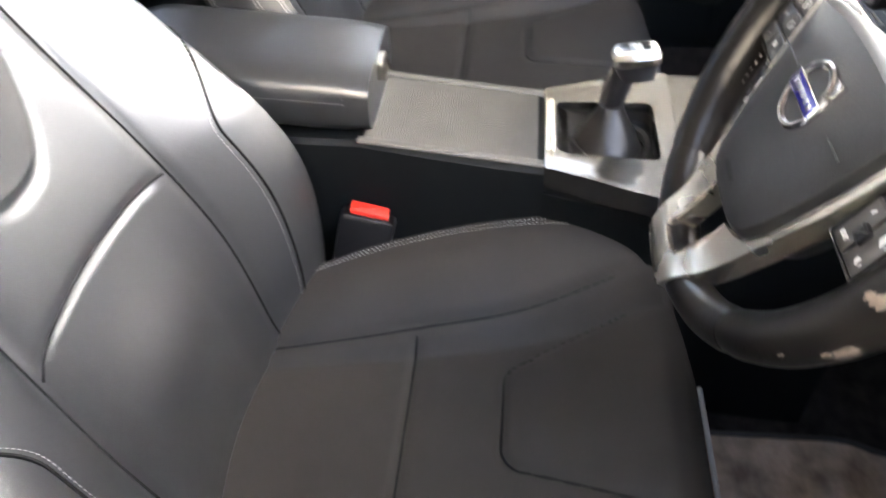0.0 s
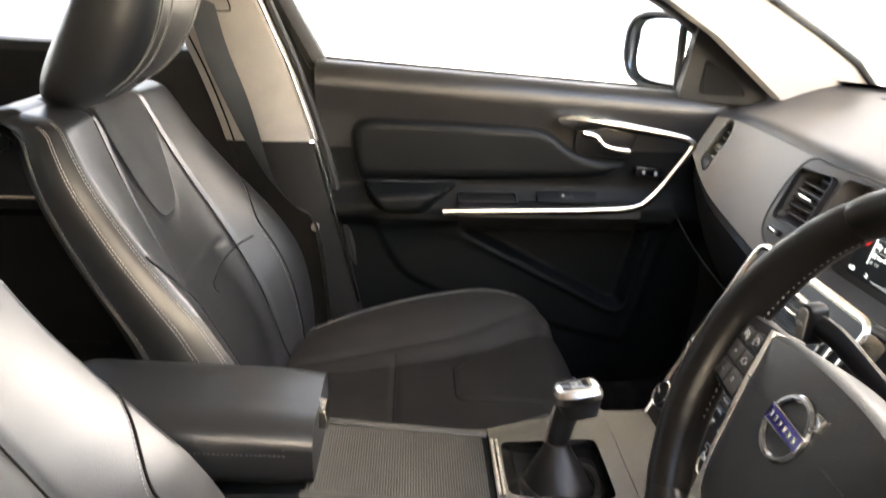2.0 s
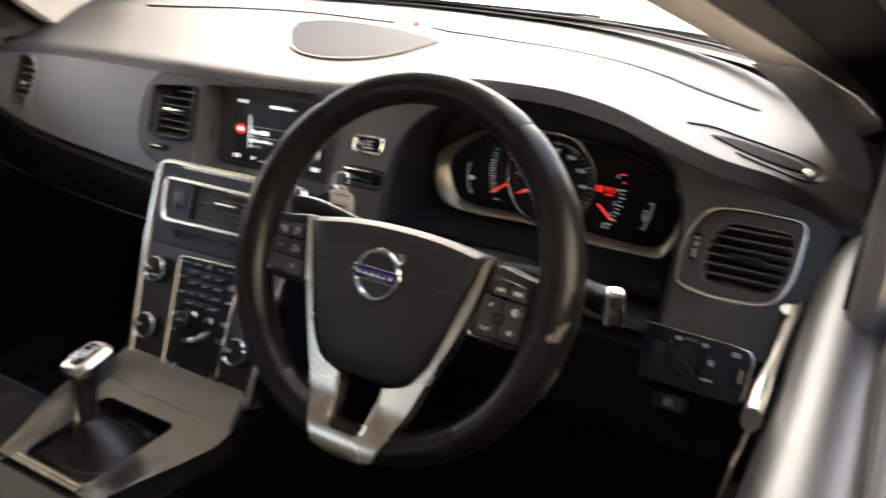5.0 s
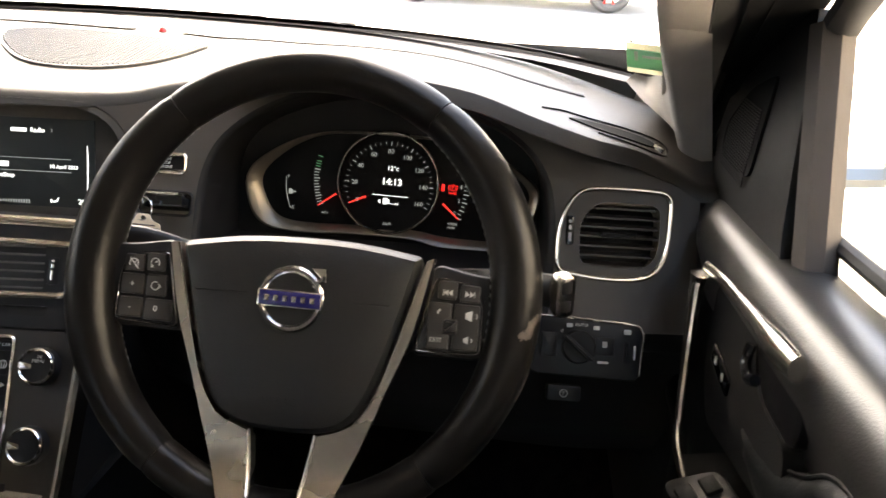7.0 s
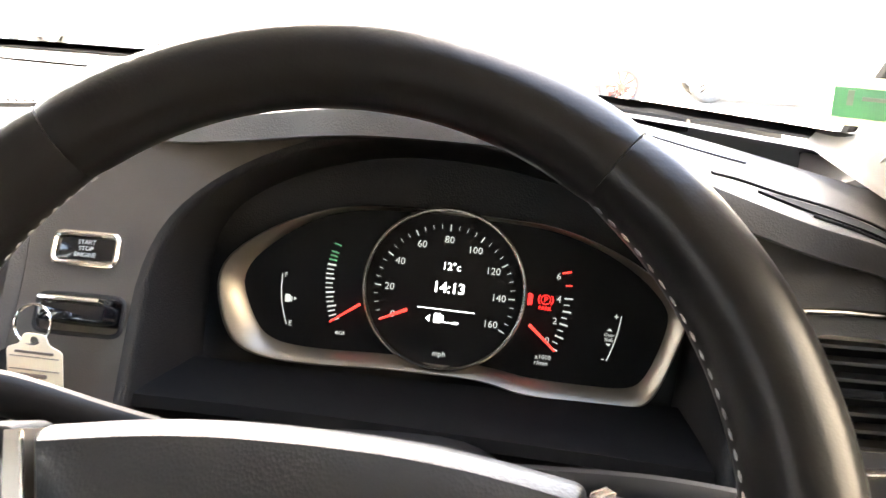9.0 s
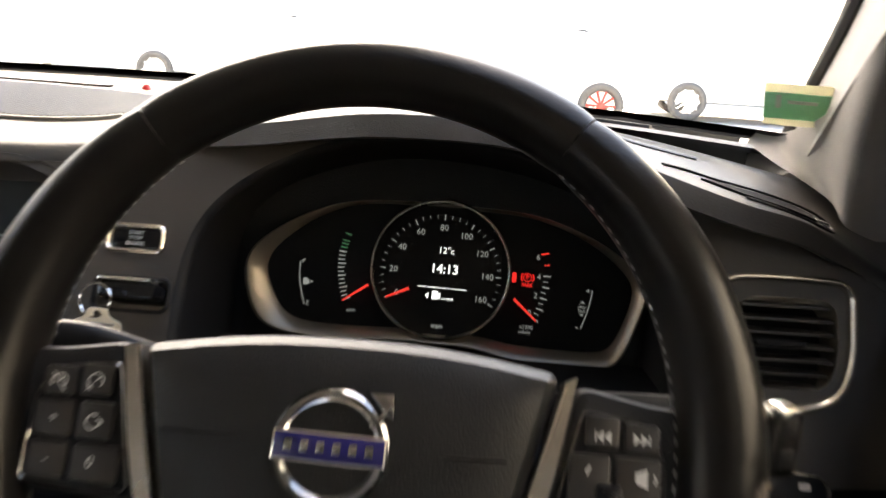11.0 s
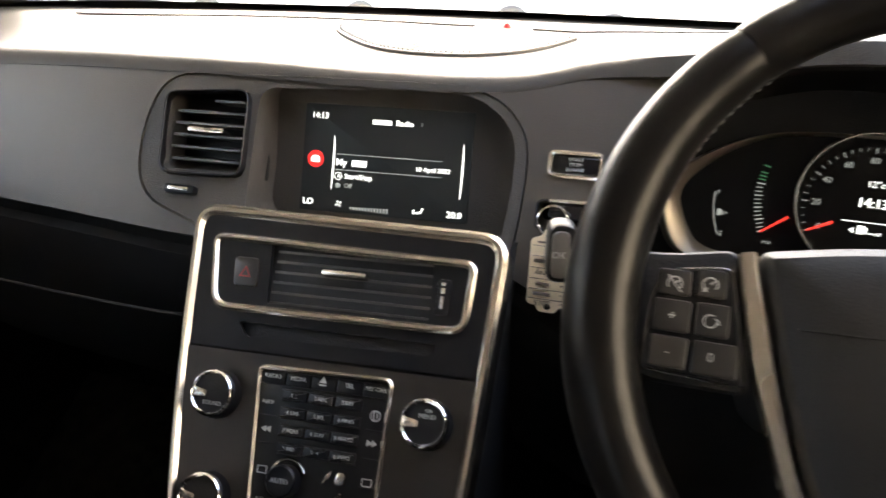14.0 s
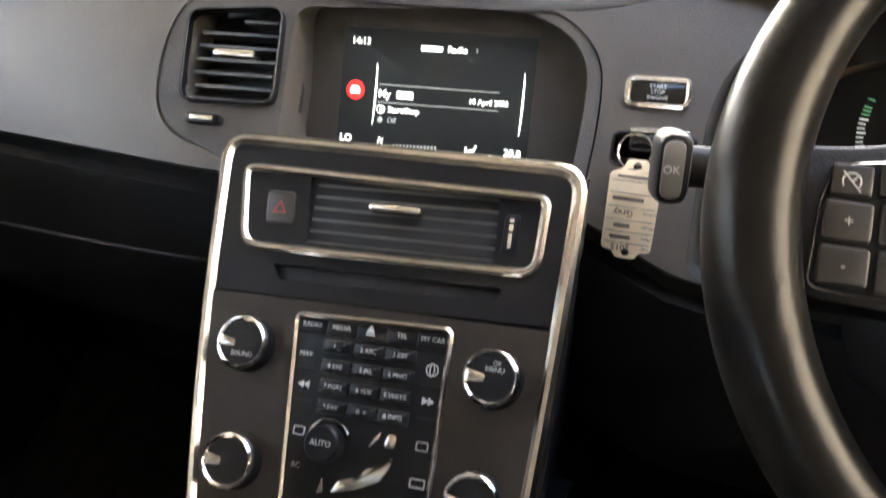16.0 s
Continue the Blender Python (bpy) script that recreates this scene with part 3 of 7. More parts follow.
M_SC = plane_at((-0.019, 0.268, 0.9025), (1, 0.06, 0), (0, 0.27, 1))
screen = thing("display_screen", "lit colour display recessed in the dashboard", "screen", M_SC.translation)
part("surround", prism(box2(0.30, 0.16, 0.01, 0.0, 0.0), -0.0015, -0.01, 0.001, M_SC), BEZEL_MAT, screen)
part("panel", prism(box2(0.160, 0.099, 0.002), 0.0, -0.004, 0.0005, M_SC), SCREEN, screen, "black lit display")
su = lambda u, v: ((u - 0.5) * 0.158, (0.5 - v) * 0.096)
for s, size, u, v, mat in (("14:13", 0.0075, 0.085, 0.10, LIT), ("Radio", 0.0072, 0.60, 0.13, LIT), ("3", 0.0045, 0.70, 0.13, LIT_SOFT), ("My", 0.0088, 0.235, 0.535, LIT), ("10 April 2023", 0.0058, 0.785, 0.545, LIT),
                           ("Start/Stop", 0.0066, 0.345, 0.665, LIT), ("A", 0.0045, 0.225, 0.665, LIT), ("Off", 0.0058, 0.285, 0.755, LIT_SOFT), ("LO", 0.0082, 0.045, 0.93, LIT), ("20.0", 0.0082, 0.93, 0.945, LIT)):
    lettering(s, size, M_SC, mat, screen, *su(u, v), bold=0.0001)
bars = [box2(0.018, 0.0042, 0.0005, *su(0.465, 0.13)), box2(0.014, 0.0058, 0.0005, *su(0.345, 0.535))]
part("name_bars", plates(bars, M_SC, 0.0004), LIT, screen)
for u, s in ((0.165, 1), (0.935, 1)):
    arc = [su(u + 0.022 * s * math.cos(a * 0.5), 0.54 - 0.27 * math.sin(a)) for a in span(-1.3, 1.3, 16)]
    arc = [(x, y, 0.0004) for x, y in arc]
    part("arc", tube(arc, [0.0002 + 0.0007 * math.sin(math.pi * i / 16) for i in range(17)], 5, m=M_SC), LIT, screen)
part("rules", plates([box2(0.100, 0.0007, 0, *su(0.52, 0.455)), box2(0.100, 0.0007, 0, *su(0.52, 0.605))], M_SC, 0.0004), LIT_SOFT, screen)
part("badge", moved(prism(disc2(0.0078, *su(0.075, 0.515)), 0.0006, 0, 0.0002), M_SC), LIT_RED, screen, "round red car badge")
cx, cy = su(0.075, 0.515)
part("badge_icon", plates([rounded([(cx - 0.004, cy - 0.003), (cx + 0.004, cy - 0.003), (cx + 0.0042, cy + 0.0005), (cx + 0.0024, cy + 0.0032), (cx - 0.0024, cy + 0.0032), (cx - 0.0042, cy + 0.0005)], 0.001, 3)], M_SC, 0.0011, 0.0005), LIT, screen)
part("bullet", moved(prism(disc2(0.0024, *su(0.222, 0.755), 16), 0.0004, 0, 0.0001), M_SC), LIT_SOFT, screen)
part("bullet_ring", moved(rim2(disc2(0.0036, *su(0.222, 0.665), 20), 0.0005, 0.0004, 0, 0.0001), M_SC), LIT, screen)
part("level_bars", plates([box2(0.0016, 0.0022 + 0.0002 * i, 0, *su(0.31 + 0.0185 * i, 0.965)) for i in range(13)], M_SC, 0.0004), LIT_SOFT, screen)
cx, cy = su(0.235, 0.93)
part("fan_icon", plates([[Vector((cx + 0.003 * math.cos(a + s) * k, cy + 0.003 * math.sin(a + s) * k)) for s, k in ((0, 0.2), (0.3, 1), (0.9, 1))] for a in (0, 1.57, 3.14, 4.71)], M_SC, 0.0004, 0, 0.00002), LIT, screen)
cx, cy = su(0.73, 0.935)
part("seat_icon", plates([rounded([(cx - 0.004, cy - 0.003), (cx + 0.001, cy - 0.002), (cx + 0.003, cy + 0.003), (cx + 0.0015, cy + 0.003), (cx, cy - 0.0005), (cx - 0.004, cy - 0.001)], 0.0006, 2), box2(0.0016, 0.004, 0, cx - 0.006, cy - 0.001)], M_SC, 0.0004, 0, 0.00005), LIT, screen)

# start button and key slot
M_ST = plane_at(on_face(0.156, 0.9195, 0.001), (1, 0, 0.01), LEAN)
start = thing("start_button", "black start button in a satin frame", "button", M_ST.translation)
part("button_frame", rim2(box2(0.0465, 0.0235, 0.007), 0.0036, 0.004, -0.003, 0.0014, M_ST), SATIN, start)
part("button", prism(box2(0.0400, 0.0168, 0.004), 0.001, -0.004, 0.0015, M_ST), GLOSS, start)
for i, s in enumerate(("START", "STOP", "ENGINE")):
    lettering(s, 0.0042, M_ST, PRINT, start, 0, 0.0042 - 0.0042 * i)
    start.children[-1].location = (0, -0.0012, 0.0006)
M_KS = plane_at(on_face(0.158, 0.8805, 0.0), (1, 0, 0.01), LEAN)
slot = thing("key_slot", "black key slot with the key fob pushed in", "key slot", M_KS.translation)
part("slot_well", prism(box2(0.065, 0.031, 0.009), -0.028, -0.034, 0.001, M_KS), BLACK, slot)
part("slot_lip", rim2(box2(0.0625, 0.0285, 0.009), 0.003, 0.0015, -0.004, 0.001, M_KS), DARK, slot)
fob = thing("key_fob", "black key fob with chrome edge in its slot", "key", M_KS.translation)
part("fob_body", prism(box2(0.044, 0.013, 0.004, 0.006, 0.0), 0.022, -0.026, 0.002, M_KS), GLOSS, fob)
part("fob_edge", prism(box2(0.040, 0.0032, 0.001, 0.004, 0.008), 0.024, -0.024, 0.0008, M_KS), CHROME, fob, "chrome edge")
ring_c = Vector((0.148, 0.196, 0.886))
key_ring = thing("key_ring", "thin steel split ring on the key fob", "key ring", ring_c)
part("ring", tube([ring_c + Vector((0.0115 * math.cos(a), 0.004 * math.sin(a) - 0.002, 0.0115 * math.sin(a))) for a in span(0, 2 * math.pi, 28)[:-1]], 0.0009, 6, closed=True), CHROME, key_ring)
M_TAG = plane_at((0.150, 0.189, 0.8455), (1, 0.04, -0.03), (0.03, 0.06, 1))
tag = thing("key_tag", "cream card key tag with handwriting hanging on a ring", "tag", M_TAG.translation)
TAGO = rounded([(-0.017, -0.028), (-0.009, -0.029), (-0.007, -0.034), (0.007, -0.034), (0.009, -0.029), (0.017, -0.028), (0.0175, 0.026), (0.009, 0.029), (0.007, 0.036), (-0.007, 0.036), (-0.009, 0.029), (-0.0175, 0.026)], 0.003, 3)
part("card", sheet(TAGO, [disc2(0.0028, 0, 0.0315, 14), disc2(0.0028, 0, -0.0295, 14)], lambda x, y: M_TAG @ Vector((x, y, 0.0012 * math.sin(y * 60))), 0.006, wall=M_TAG.to_3x3() @ Vector((0, 0, -0.0008)), skirt=M_TAG.to_3x3() @ Vector((0, 0, -0.0008))), PAPER, tag)
lines = [box2(0.031, 0.0004, 0, 0, y) for y in (0.021, 0.0125, 0.003, -0.006, -0.0145, -0.0225)]
words = [box2(w, 0.0042, 0.001, x, y) for w, x, y in ((0.021, -0.003, 0.0085), (0.012, -0.006, -0.0012), (0.011, -0.005, -0.0102), (0.014, -0.005, -0.0185), (0.011, -0.004, -0.0255))]
small = [box2(w, 0.0016, 0, x, y) for w, x, y in ((0.024, 0, 0.024),)]
part("writing", plates(lines + small, M_TAG, 0.0018, 0.0006, 0.00005), INK, tag)
for wb in words:
    cxw, cyw = sum(p[0] for p in wb) / len(wb), sum(p[1] for p in wb) / len(wb)
    ww = max(p[0] for p in wb) - min(p[0] for p in wb)
    if ww > 0.0125 or abs(cyw + 0.0102) < 0.001:
        part("handwriting", plates([box2(ww, 0.0026, 0.0008, cxw, cyw)], M_TAG, 0.0018, 0.0006, 0.0001), INK, tag)
M_TXT = M_TAG @ Matrix.Translation((0, 0, 0.0018))
for word, cxw, cyw in (("Grey", -0.005, -0.0012), ("2015", -0.004, -0.0255)):
    lettering(word, 0.0066, M_TXT, INK, tag, cxw, cyw, 180, "handwriting", 0.0001)
for word, cyw in (("Colour", -0.0006), ("Model", -0.0098), ("Make", -0.0180), ("Year", -0.0252)):
    lettering(word, 0.0032, M_TXT, INK, tag, 0.0125, cyw, 180, "print")

# ---- instrument cluster ----
M_CL = plane_at((0.3894, 0.308, 0.895), (1, 0, -0.0244), (0, 0.24, 1))
clus = thing("instrument_cluster", "black instrument cluster with lit dials and red needles", "instrument cluster", M_CL.translation)
HOOD_IN = [Vector((0.3894 + (p[0] - 0.385) * 0.95, (p[1] - 0.895) * 0.86)) for p in CLUSTER_HOLE]
part("hood_liner", sheet([Vector((p[0] - 0.3894, p[1])) for p in offset(HOOD_IN, 0.002)], [], lambda x, y: M_CL @ Vector((x, y, -0.014)), 0.05), DARK, clus)
hood = []
for out, back in ((0.0075, -0.0004), (0.0045, 0.0010), (0.0018, 0.0040), (0.0, 0.0095)):
    hood.append([Vector((p[0], yface(p[0], p[1]) + back, p[1])) for p in offset(CLUSTER_HOLE, out)])
hood += [[a.lerp(M_CL @ Vector((p[0] - 0.3894, p[1], -0.013)), k) for a, p in zip(hood[3], HOOD_IN)] for k in (0.5, 1.0)]
part("hood_wall", loft(hood, start=False, end=False), DARK, clus, "", 60)
part("hood_shelf", loft([[(x, yface(x, 0.838) + 0.004, 0.828), (x, yface(x, 0.838) + 0.006, 0.836), (x, 0.292, 0.829)] for x in span(0.2, 0.565, 6)], closed=False), MATTE, clus)
RO = [0.03, 0.05, 0.05, 0.03, 0.03, 0.05, 0.05, 0.02, 0.02, 0.018, 0.018, 0.04, 0.02, 0.02, 0.04, 0.018, 0.018]
CLO = rounded([(-0.167, -0.002), (-0.128, 0.031), (-0.084, 0.0505), (-0.035, 0.0548), (0.033, 0.0548), (0.080, 0.053), (0.130, 0.036), (0.1695, 0.009), (0.170, -0.011), (0.1545, -0.0595), (0.141, -0.0670), (0.064, -0.0685), (0.036, -0.0605), (-0.035, -0.0610), (-0.098, -0.0655), (-0.139, -0.0620), (-0.1555, -0.046)], RO)
CLI = rounded([(-0.152, -0.004), (-0.118, 0.029), (-0.082, 0.0480), (-0.035, 0.0525), (0.033, 0.0525), (0.079, 0.0505), (0.127, 0.033), (0.1600, 0.006), (0.1605, -0.0125), (0.1500, -0.0465), (0.139, -0.0570), (0.068, -0.0580), (0.038, -0.0525), (-0.035, -0.0525), (-0.098, -0.0560), (-0.127, -0.0520), (-0.1400, -0.035)], RO)
band = lambda k, h: [M_CL @ Vector((*a.lerp(b, k), h)) for a, b in zip(CLO, CLI)]
part("cluster_frame", loft([band(-0.25, -0.012), band(-0.12, 0.007), band(0.0, 0.0088), band(0.10, 0.0086), band(0.9, -0.0015), band(1.0, -0.0036)], start=False, end=False), CLUSTER_TRIM, clus, "satin inner frame of the cluster", 60)
part("cluster_face", prism([a.lerp(b, 0.9) for a, b in zip(CLO, CLI)], -0.0035, -0.008, 0.0005, M_CL), FACE, clus)
part("dial_ring", rim2(disc2(0.0585, n=72), 0.0026, 0.010, -0.004, 0.0011, M_CL), SATIN, clus, "satin ring round the speedometer")
part("dial_face", prism(disc2(0.0565, n=64), 0.001, -0.004, 0.0004, M_CL), FACE, clus)


def ray2(a, r):
    return Vector((r * math.cos(radians(a)), r * math.sin(radians(a))))


def tick(a, r0, r1, w, down=0.0):
    d, n, c = ray2(a, 1), ray2(a + 90, w / 2), Vector((0, -down))
    return [c + d * r0 - n, c + d * r1 - n, c + d * r1 + n, c + d * r0 + n]


deg = lambda s: 206.7 - 232.6 * s / 160
ticks = [tick(deg(s), 0.0462 if s % 20 == 0 else 0.0478, 0.0508, 0.0008 if s % 20 == 0 else 0.0004, 0.0045) for s in range(0, 161, 5)]
part("speed_ticks", plates(ticks, M_CL, 0.0014, 0.0008, 0.00003), LIT_SOFT, clus)
for s in range(0, 161, 20):
    lettering(str(s), 0.0072, M_CL @ Matrix.Translation((0, -0.0045, 0.001)), LIT_SOFT, clus, *ray2(deg(s), 0.0398 if s < 100 else 0.0392))
part("eco_ticks", plates([tick(a, 0.0825 if i % 3 else 0.0812, 0.0875, 0.0008 if i % 3 else 0.0011) for i, a in enumerate(span(202.5, 175, 12))], M_CL, -0.002, -0.0036, 0.00003), LIT_SOFT, clus)
part("eco_marks", plates([tick(a, 0.0815, 0.0870, 0.0009) for a in (172.5, 170.5, 168.5, 164.5)], M_CL, -0.002, -0.0036, 0.00003), LIT_GREEN, clus)
part("rev_ticks", plates([tick(a, 0.0860, 0.0920 if i % 2 == 0 else 0.0900, 0.0010 if i % 2 == 0 else 0.0006) for i, a in enumerate(span(-22.5, 2, 8))], M_CL, -0.002, -0.0036, 0.00003), LIT_SOFT, clus)
part("rev_red", plates([tick(8, 0.087, 0.0910, 0.0008), tick(14.2, 0.0850, 0.0915, 0.0011)], M_CL, -0.002, -0.0036, 0.00003), NEEDLE, clus)
for s, a in (("6", 12.8), ("4", 1.3), ("2", -9.8), ("0", -20.4)):
    lettering(s, 0.0068, M_CL @ Matrix.Translation((0, 0, -0.003)), LIT_SOFT, clus, *ray2(a, 0.0822))
for s, size, x, y, mat in (("12°c", 0.0075, 0.0033, 0.0162, LIT), ("14:13", 0.0108, 0.003, 0.0006, LIT), ("mph", 0.0055, 0.001, -0.0472, LIT_SOFT), ("eco", 0.005, -0.073, -0.0413, LIT_SOFT), ("x1000", 0.0046, 0.0756, -0.041, LIT_SOFT), ("r/min", 0.0046, 0.0746, -0.0453, LIT_SOFT), ("F", 0.0050, -0.1170, -0.0041, LIT_SOFT), ("E", 0.0055, -0.1105, -0.0392, LIT_SOFT), ("+", 0.007, 0.1240, -0.0059, LIT_SOFT), ("-", 0.007, 0.1178, -0.0365, LIT_SOFT), ("mi", 0.0044, 0.0104, -0.0236, LIT), ("P", 0.0056, 0.0729, 0.0005, LIT_RED), ("PARK", 0.0038, 0.0729, -0.0058, LIT_RED)):
    lettering(s, size, M_CL @ Matrix.Translation((0, 0, 0.001 if abs(x) < 0.06 else -0.003)), mat, clus, x, y, bold=0.00015 if size > 0.01 else 0.00008 if mat is LIT_RED else 0.0)
part("centre_rule", plates([box2(0.0415, 0.0006, 0, 0.0024, -0.0150)], M_CL, 0.0014, 0.0008, 0.00003), LIT, clus)
part("fuel_icon", plates([box2(0.0052, 0.0070, 0.001, -0.0030, -0.0215), box2(0.0016, 0.0050, 0.0004, 0.0008, -0.0218), box2(0.0016, 0.0008, 0, 0.0030, -0.0240), box2(0.0016, 0.0008, 0, 0.0052, -0.0240), box2(0.0016, 0.0008, 0, 0.0074, -0.0240), [Vector((-0.0115, -0.0222)), Vector((-0.0085, -0.0248)), Vector((-0.0085, -0.0198))][::-1]], M_CL, 0.0014, 0.0008, 0.00003), LIT, clus)
part("fuel_gauge", tube([(-0.1198 + 0.0066 * t - 0.0022 * math.sin(math.pi * t), -0.0036 - 0.0367 * t, -0.003) for t in span(0, 1, 10)], 0.0004, 5, m=M_CL), LIT_SOFT, clus)
part("shift_gauge", tube([(0.1207 + 0.0069 * t + 0.0012 * math.sin(math.pi * t), -0.0378 + 0.0330 * t, -0.003) for t in span(0, 1, 6)], 0.0004, 5, m=M_CL), LIT_SOFT, clus)
part("fuel_pump", plates([box2(0.0036, 0.0056, 0.0006, -0.1142, -0.0208), box2(0.0012, 0.0036, 0, -0.1114, -0.0212), [Vector((-0.1094, -0.0195)), Vector((-0.1094, -0.0220)), Vector((-0.1076, -0.0207))]], M_CL, -0.002, -0.0036, 0.00003), LIT_SOFT, clus)
for s, y in (("Gear", -0.0192), ("Shift", -0.0228)):
    lettering(s, 0.0036, M_CL @ Matrix.Translation((0, 0, -0.003)), LIT_SOFT, clus, 0.1204, y)
part("shift_arrow", plates([[Vector((0.1188, -0.0162)), Vector((0.1222, -0.0162)), Vector((0.1205, -0.0144))], [Vector((0.1188, -0.0254)), Vector((0.1205, -0.0272)), Vector((0.1222, -0.0254))]], M_CL, -0.002, -0.0036, 0.00003), LIT_SOFT, clus)
part("park_light", rim2(disc2(0.0037, 0.0729, 0.0005, 20), 0.0006, -0.0028, -0.0036, 0.0001, M_CL), LIT_RED, clus, "glowing red parking brake light")
for a0 in (140, -40):
    part("park_arc", tube([(0.0729 + 0.0052 * math.cos(radians(a)), 0.0005 + 0.0048 * math.sin(radians(a)), -0.003) for a in span(a0, a0 + 80, 8)], 0.00045, 5, m=M_CL), LIT_RED, clus)
part("park_bar", plates([rounded([(0.0600, -0.0045), (0.0634, -0.0040), (0.0634, 0.0036), (0.0600, 0.0040)], 0.0008, 2)], M_CL, -0.001, -0.0036, 0.0001), LIT_RED, clus)
for p, q, w in ((Vector((-0.0442, -0.0270)), Vector((-0.0253, -0.0178)), 0.0024), (Vector((-0.0800, -0.0333)), Vector((-0.0596, -0.0182)), 0.0020), (Vector((0.0828, -0.0345)), Vector((0.0630, -0.0180)), 0.0022)):
    d = (q - p).normalized()
    nrm = Vector((-d.y, d.x))
    part("needle", plates([[p - nrm * 0.0006, q - nrm * w / 2, q + nrm * w / 2, p + nrm * 0.0006]], M_CL, 0.0045, 0.0025, 0.0001), NEEDLE, clus, "red needle")

# ---- light switch panel ----
M_LS = plane_at((0.620, 0.1615, 0.7855), (1, 0.02, 0.0), (0, 0.5, 1))
lights = thing("light_switch_panel", "black light switch panel with a rotary dial", "switch panel", M_LS.translation)
LSO = rounded([(-0.060, -0.030), (0.047, -0.032), (0.0515, 0.024), (-0.060, 0.029)], 0.008)
part("panel", prism(LSO, 0.002, -0.03, 0.002, M_LS), BLACK, lights)
part("trim_line", tube([(x, y, 0.002) for x, y in ((-0.060, 0.029), (0.03, 0.0258), (0.045, 0.0238), (0.0505, 0.016), (0.0475, -0.026))], 0.0011, 6, m=M_LS, up=(0, 0.3, 1)), SATIN, lights)
part("rotary_knob", moved(loft([[(r * math.cos(a), r * math.sin(a), h) for a in span(0, 2 * math.pi, 28)[:-1]] for r, h in ((0.0175, 0.0), (0.0165, 0.008), (0.015, 0.0095))]), M_LS @ Matrix.Translation((-0.014, -0.001, 0))), DARK, lights)
part("knob_grip", prism(rounded([(-0.017, 0.010), (-0.013, 0.013), (0.016, -0.011), (0.012, -0.014)], 0.003, 3), 0.017, 0.008, 0.002, M_LS @ Matrix.Translation((-0.014, -0.001, 0))), BLACK, lights)
part("thumbwheel", prism(box2(0.005, 0.022, 0.001, 0.034, -0.004), 0.004, 0, 0.001, M_LS), DARK, lights)
part("button", prism(box2(0.019, 0.018, 0.002, 0.012, 0.001), 0.0035, 0, 0.001, M_LS), BLACK, lights)
part("button", prism(box2(0.016, 0.024, 0.002, -0.044, 0.0), 0.0035, 0, 0.001, M_LS), BLACK, lights)
lettering("AUTO", 0.0045, M_LS @ Matrix.Translation((0, 0, 0.002)), PRINT, lights, -0.012, 0.021)
lettering("0", 0.005, M_LS @ Matrix.Translation((0, 0, 0.002)), PRINT, lights, -0.031, 0.014)
part("symbols", plates([box2(0.006, 0.004, 0.001, 0.003, 0.019), box2(0.006, 0.004, 0.001, -0.024, 0.020), box2(0.007, 0.005, 0.001, 0.034, 0.017), box2(0.005, 0.006, 0.0005, 0.012, 0.003), box2(0.011, 0.0025, 0.001, 0.011, -0.015), box2(0.002, 0.006, 0, -0.024, 0.006), box2(0.0015, 0.014, 0, 0.042, -0.003)], M_LS, 0.0040, 0.001, 0.0001), PRINT, lights)
part("brake_switch", prism(box2(0.035, 0.016, 0.003, -0.024, -0.050), -0.015, -0.03, 0.001, M_LS), BLACK, lights)
part("brake_symbol", rim2(disc2(0.0042, -0.024, -0.050, 18), 0.0008, -0.0142, -0.016, 0.0002, M_LS), PRINT, lights)
lettering("P", 0.005, M_LS @ Matrix.Translation((0, 0, -0.015)), PRINT, lights, -0.024, -0.050)


# ---- centre stack ----
M_CS = plane_at((0.004, 0.137, 0.832), (0.9994, 0.0186, 0.0295), (0, 0.534, 0.845))
stack = thing("centre_stack", "dark centre stack in a satin silver frame", "control panel", (0, 0.1, 0.75))
CSO = rounded([(-0.108, -0.238), (0.1045, -0.238), (0.1135, -0.095), (0.1185, 0.0490), (-0.1475, 0.0565), (-0.1335, -0.090)], [0.01, 0.01, 0.1, 0.022, 0.022, 0.1], 7)
part("stack_body", prism(offset(CSO, -0.003), -0.002, -0.050, 0.001, M_CS), DARK, stack)
part("silver_frame", rim2(offset(CSO, 0.0025), 0.0095, 0.006, -0.022, 0.0032, M_CS), SATIN, stack, "satin silver frame")
UP = [(-0.1330, -0.059), (0.1110, -0.0585), (0.1125, 0.0435), (-0.1410, 0.0505)]
FRO = rounded([(-0.1165, -0.0295), (0.0970, -0.0290), (0.0990, 0.0285), (-0.1280, 0.0345)], [0.016, 0.016, 0.012, 0.012], 6)
SLATS = rounded([(-0.0690, -0.0200), (0.0658, -0.0200), (0.0635, 0.0245), (-0.0740, 0.0290)], 0.003)
SLT = rounded([(-0.0820, -0.0480), (0.0712, -0.0465), (0.0745, -0.0368), (-0.0905, -0.0368)], 0.004)
part("upper_panel", sheet(rounded(UP, [0.002, 0.002, 0.016, 0.016]), [SLATS, SLT], lambda x, y: M_CS @ Vector((x, y, 0.002)), 0.02, wall=M_CS.to_3x3() @ Vector((0, 0, -0.025))), BLACK, stack)
part("vent_frame", rim2(FRO, 0.0062, 0.0072, 0.0, 0.0020, M_CS), SATIN, stack, "rounded satin silver frame round the vent")
part("vent_well", prism(offset(SLATS, 0.002), -0.026, -0.03, 0.001, M_CS), MATTE, stack)
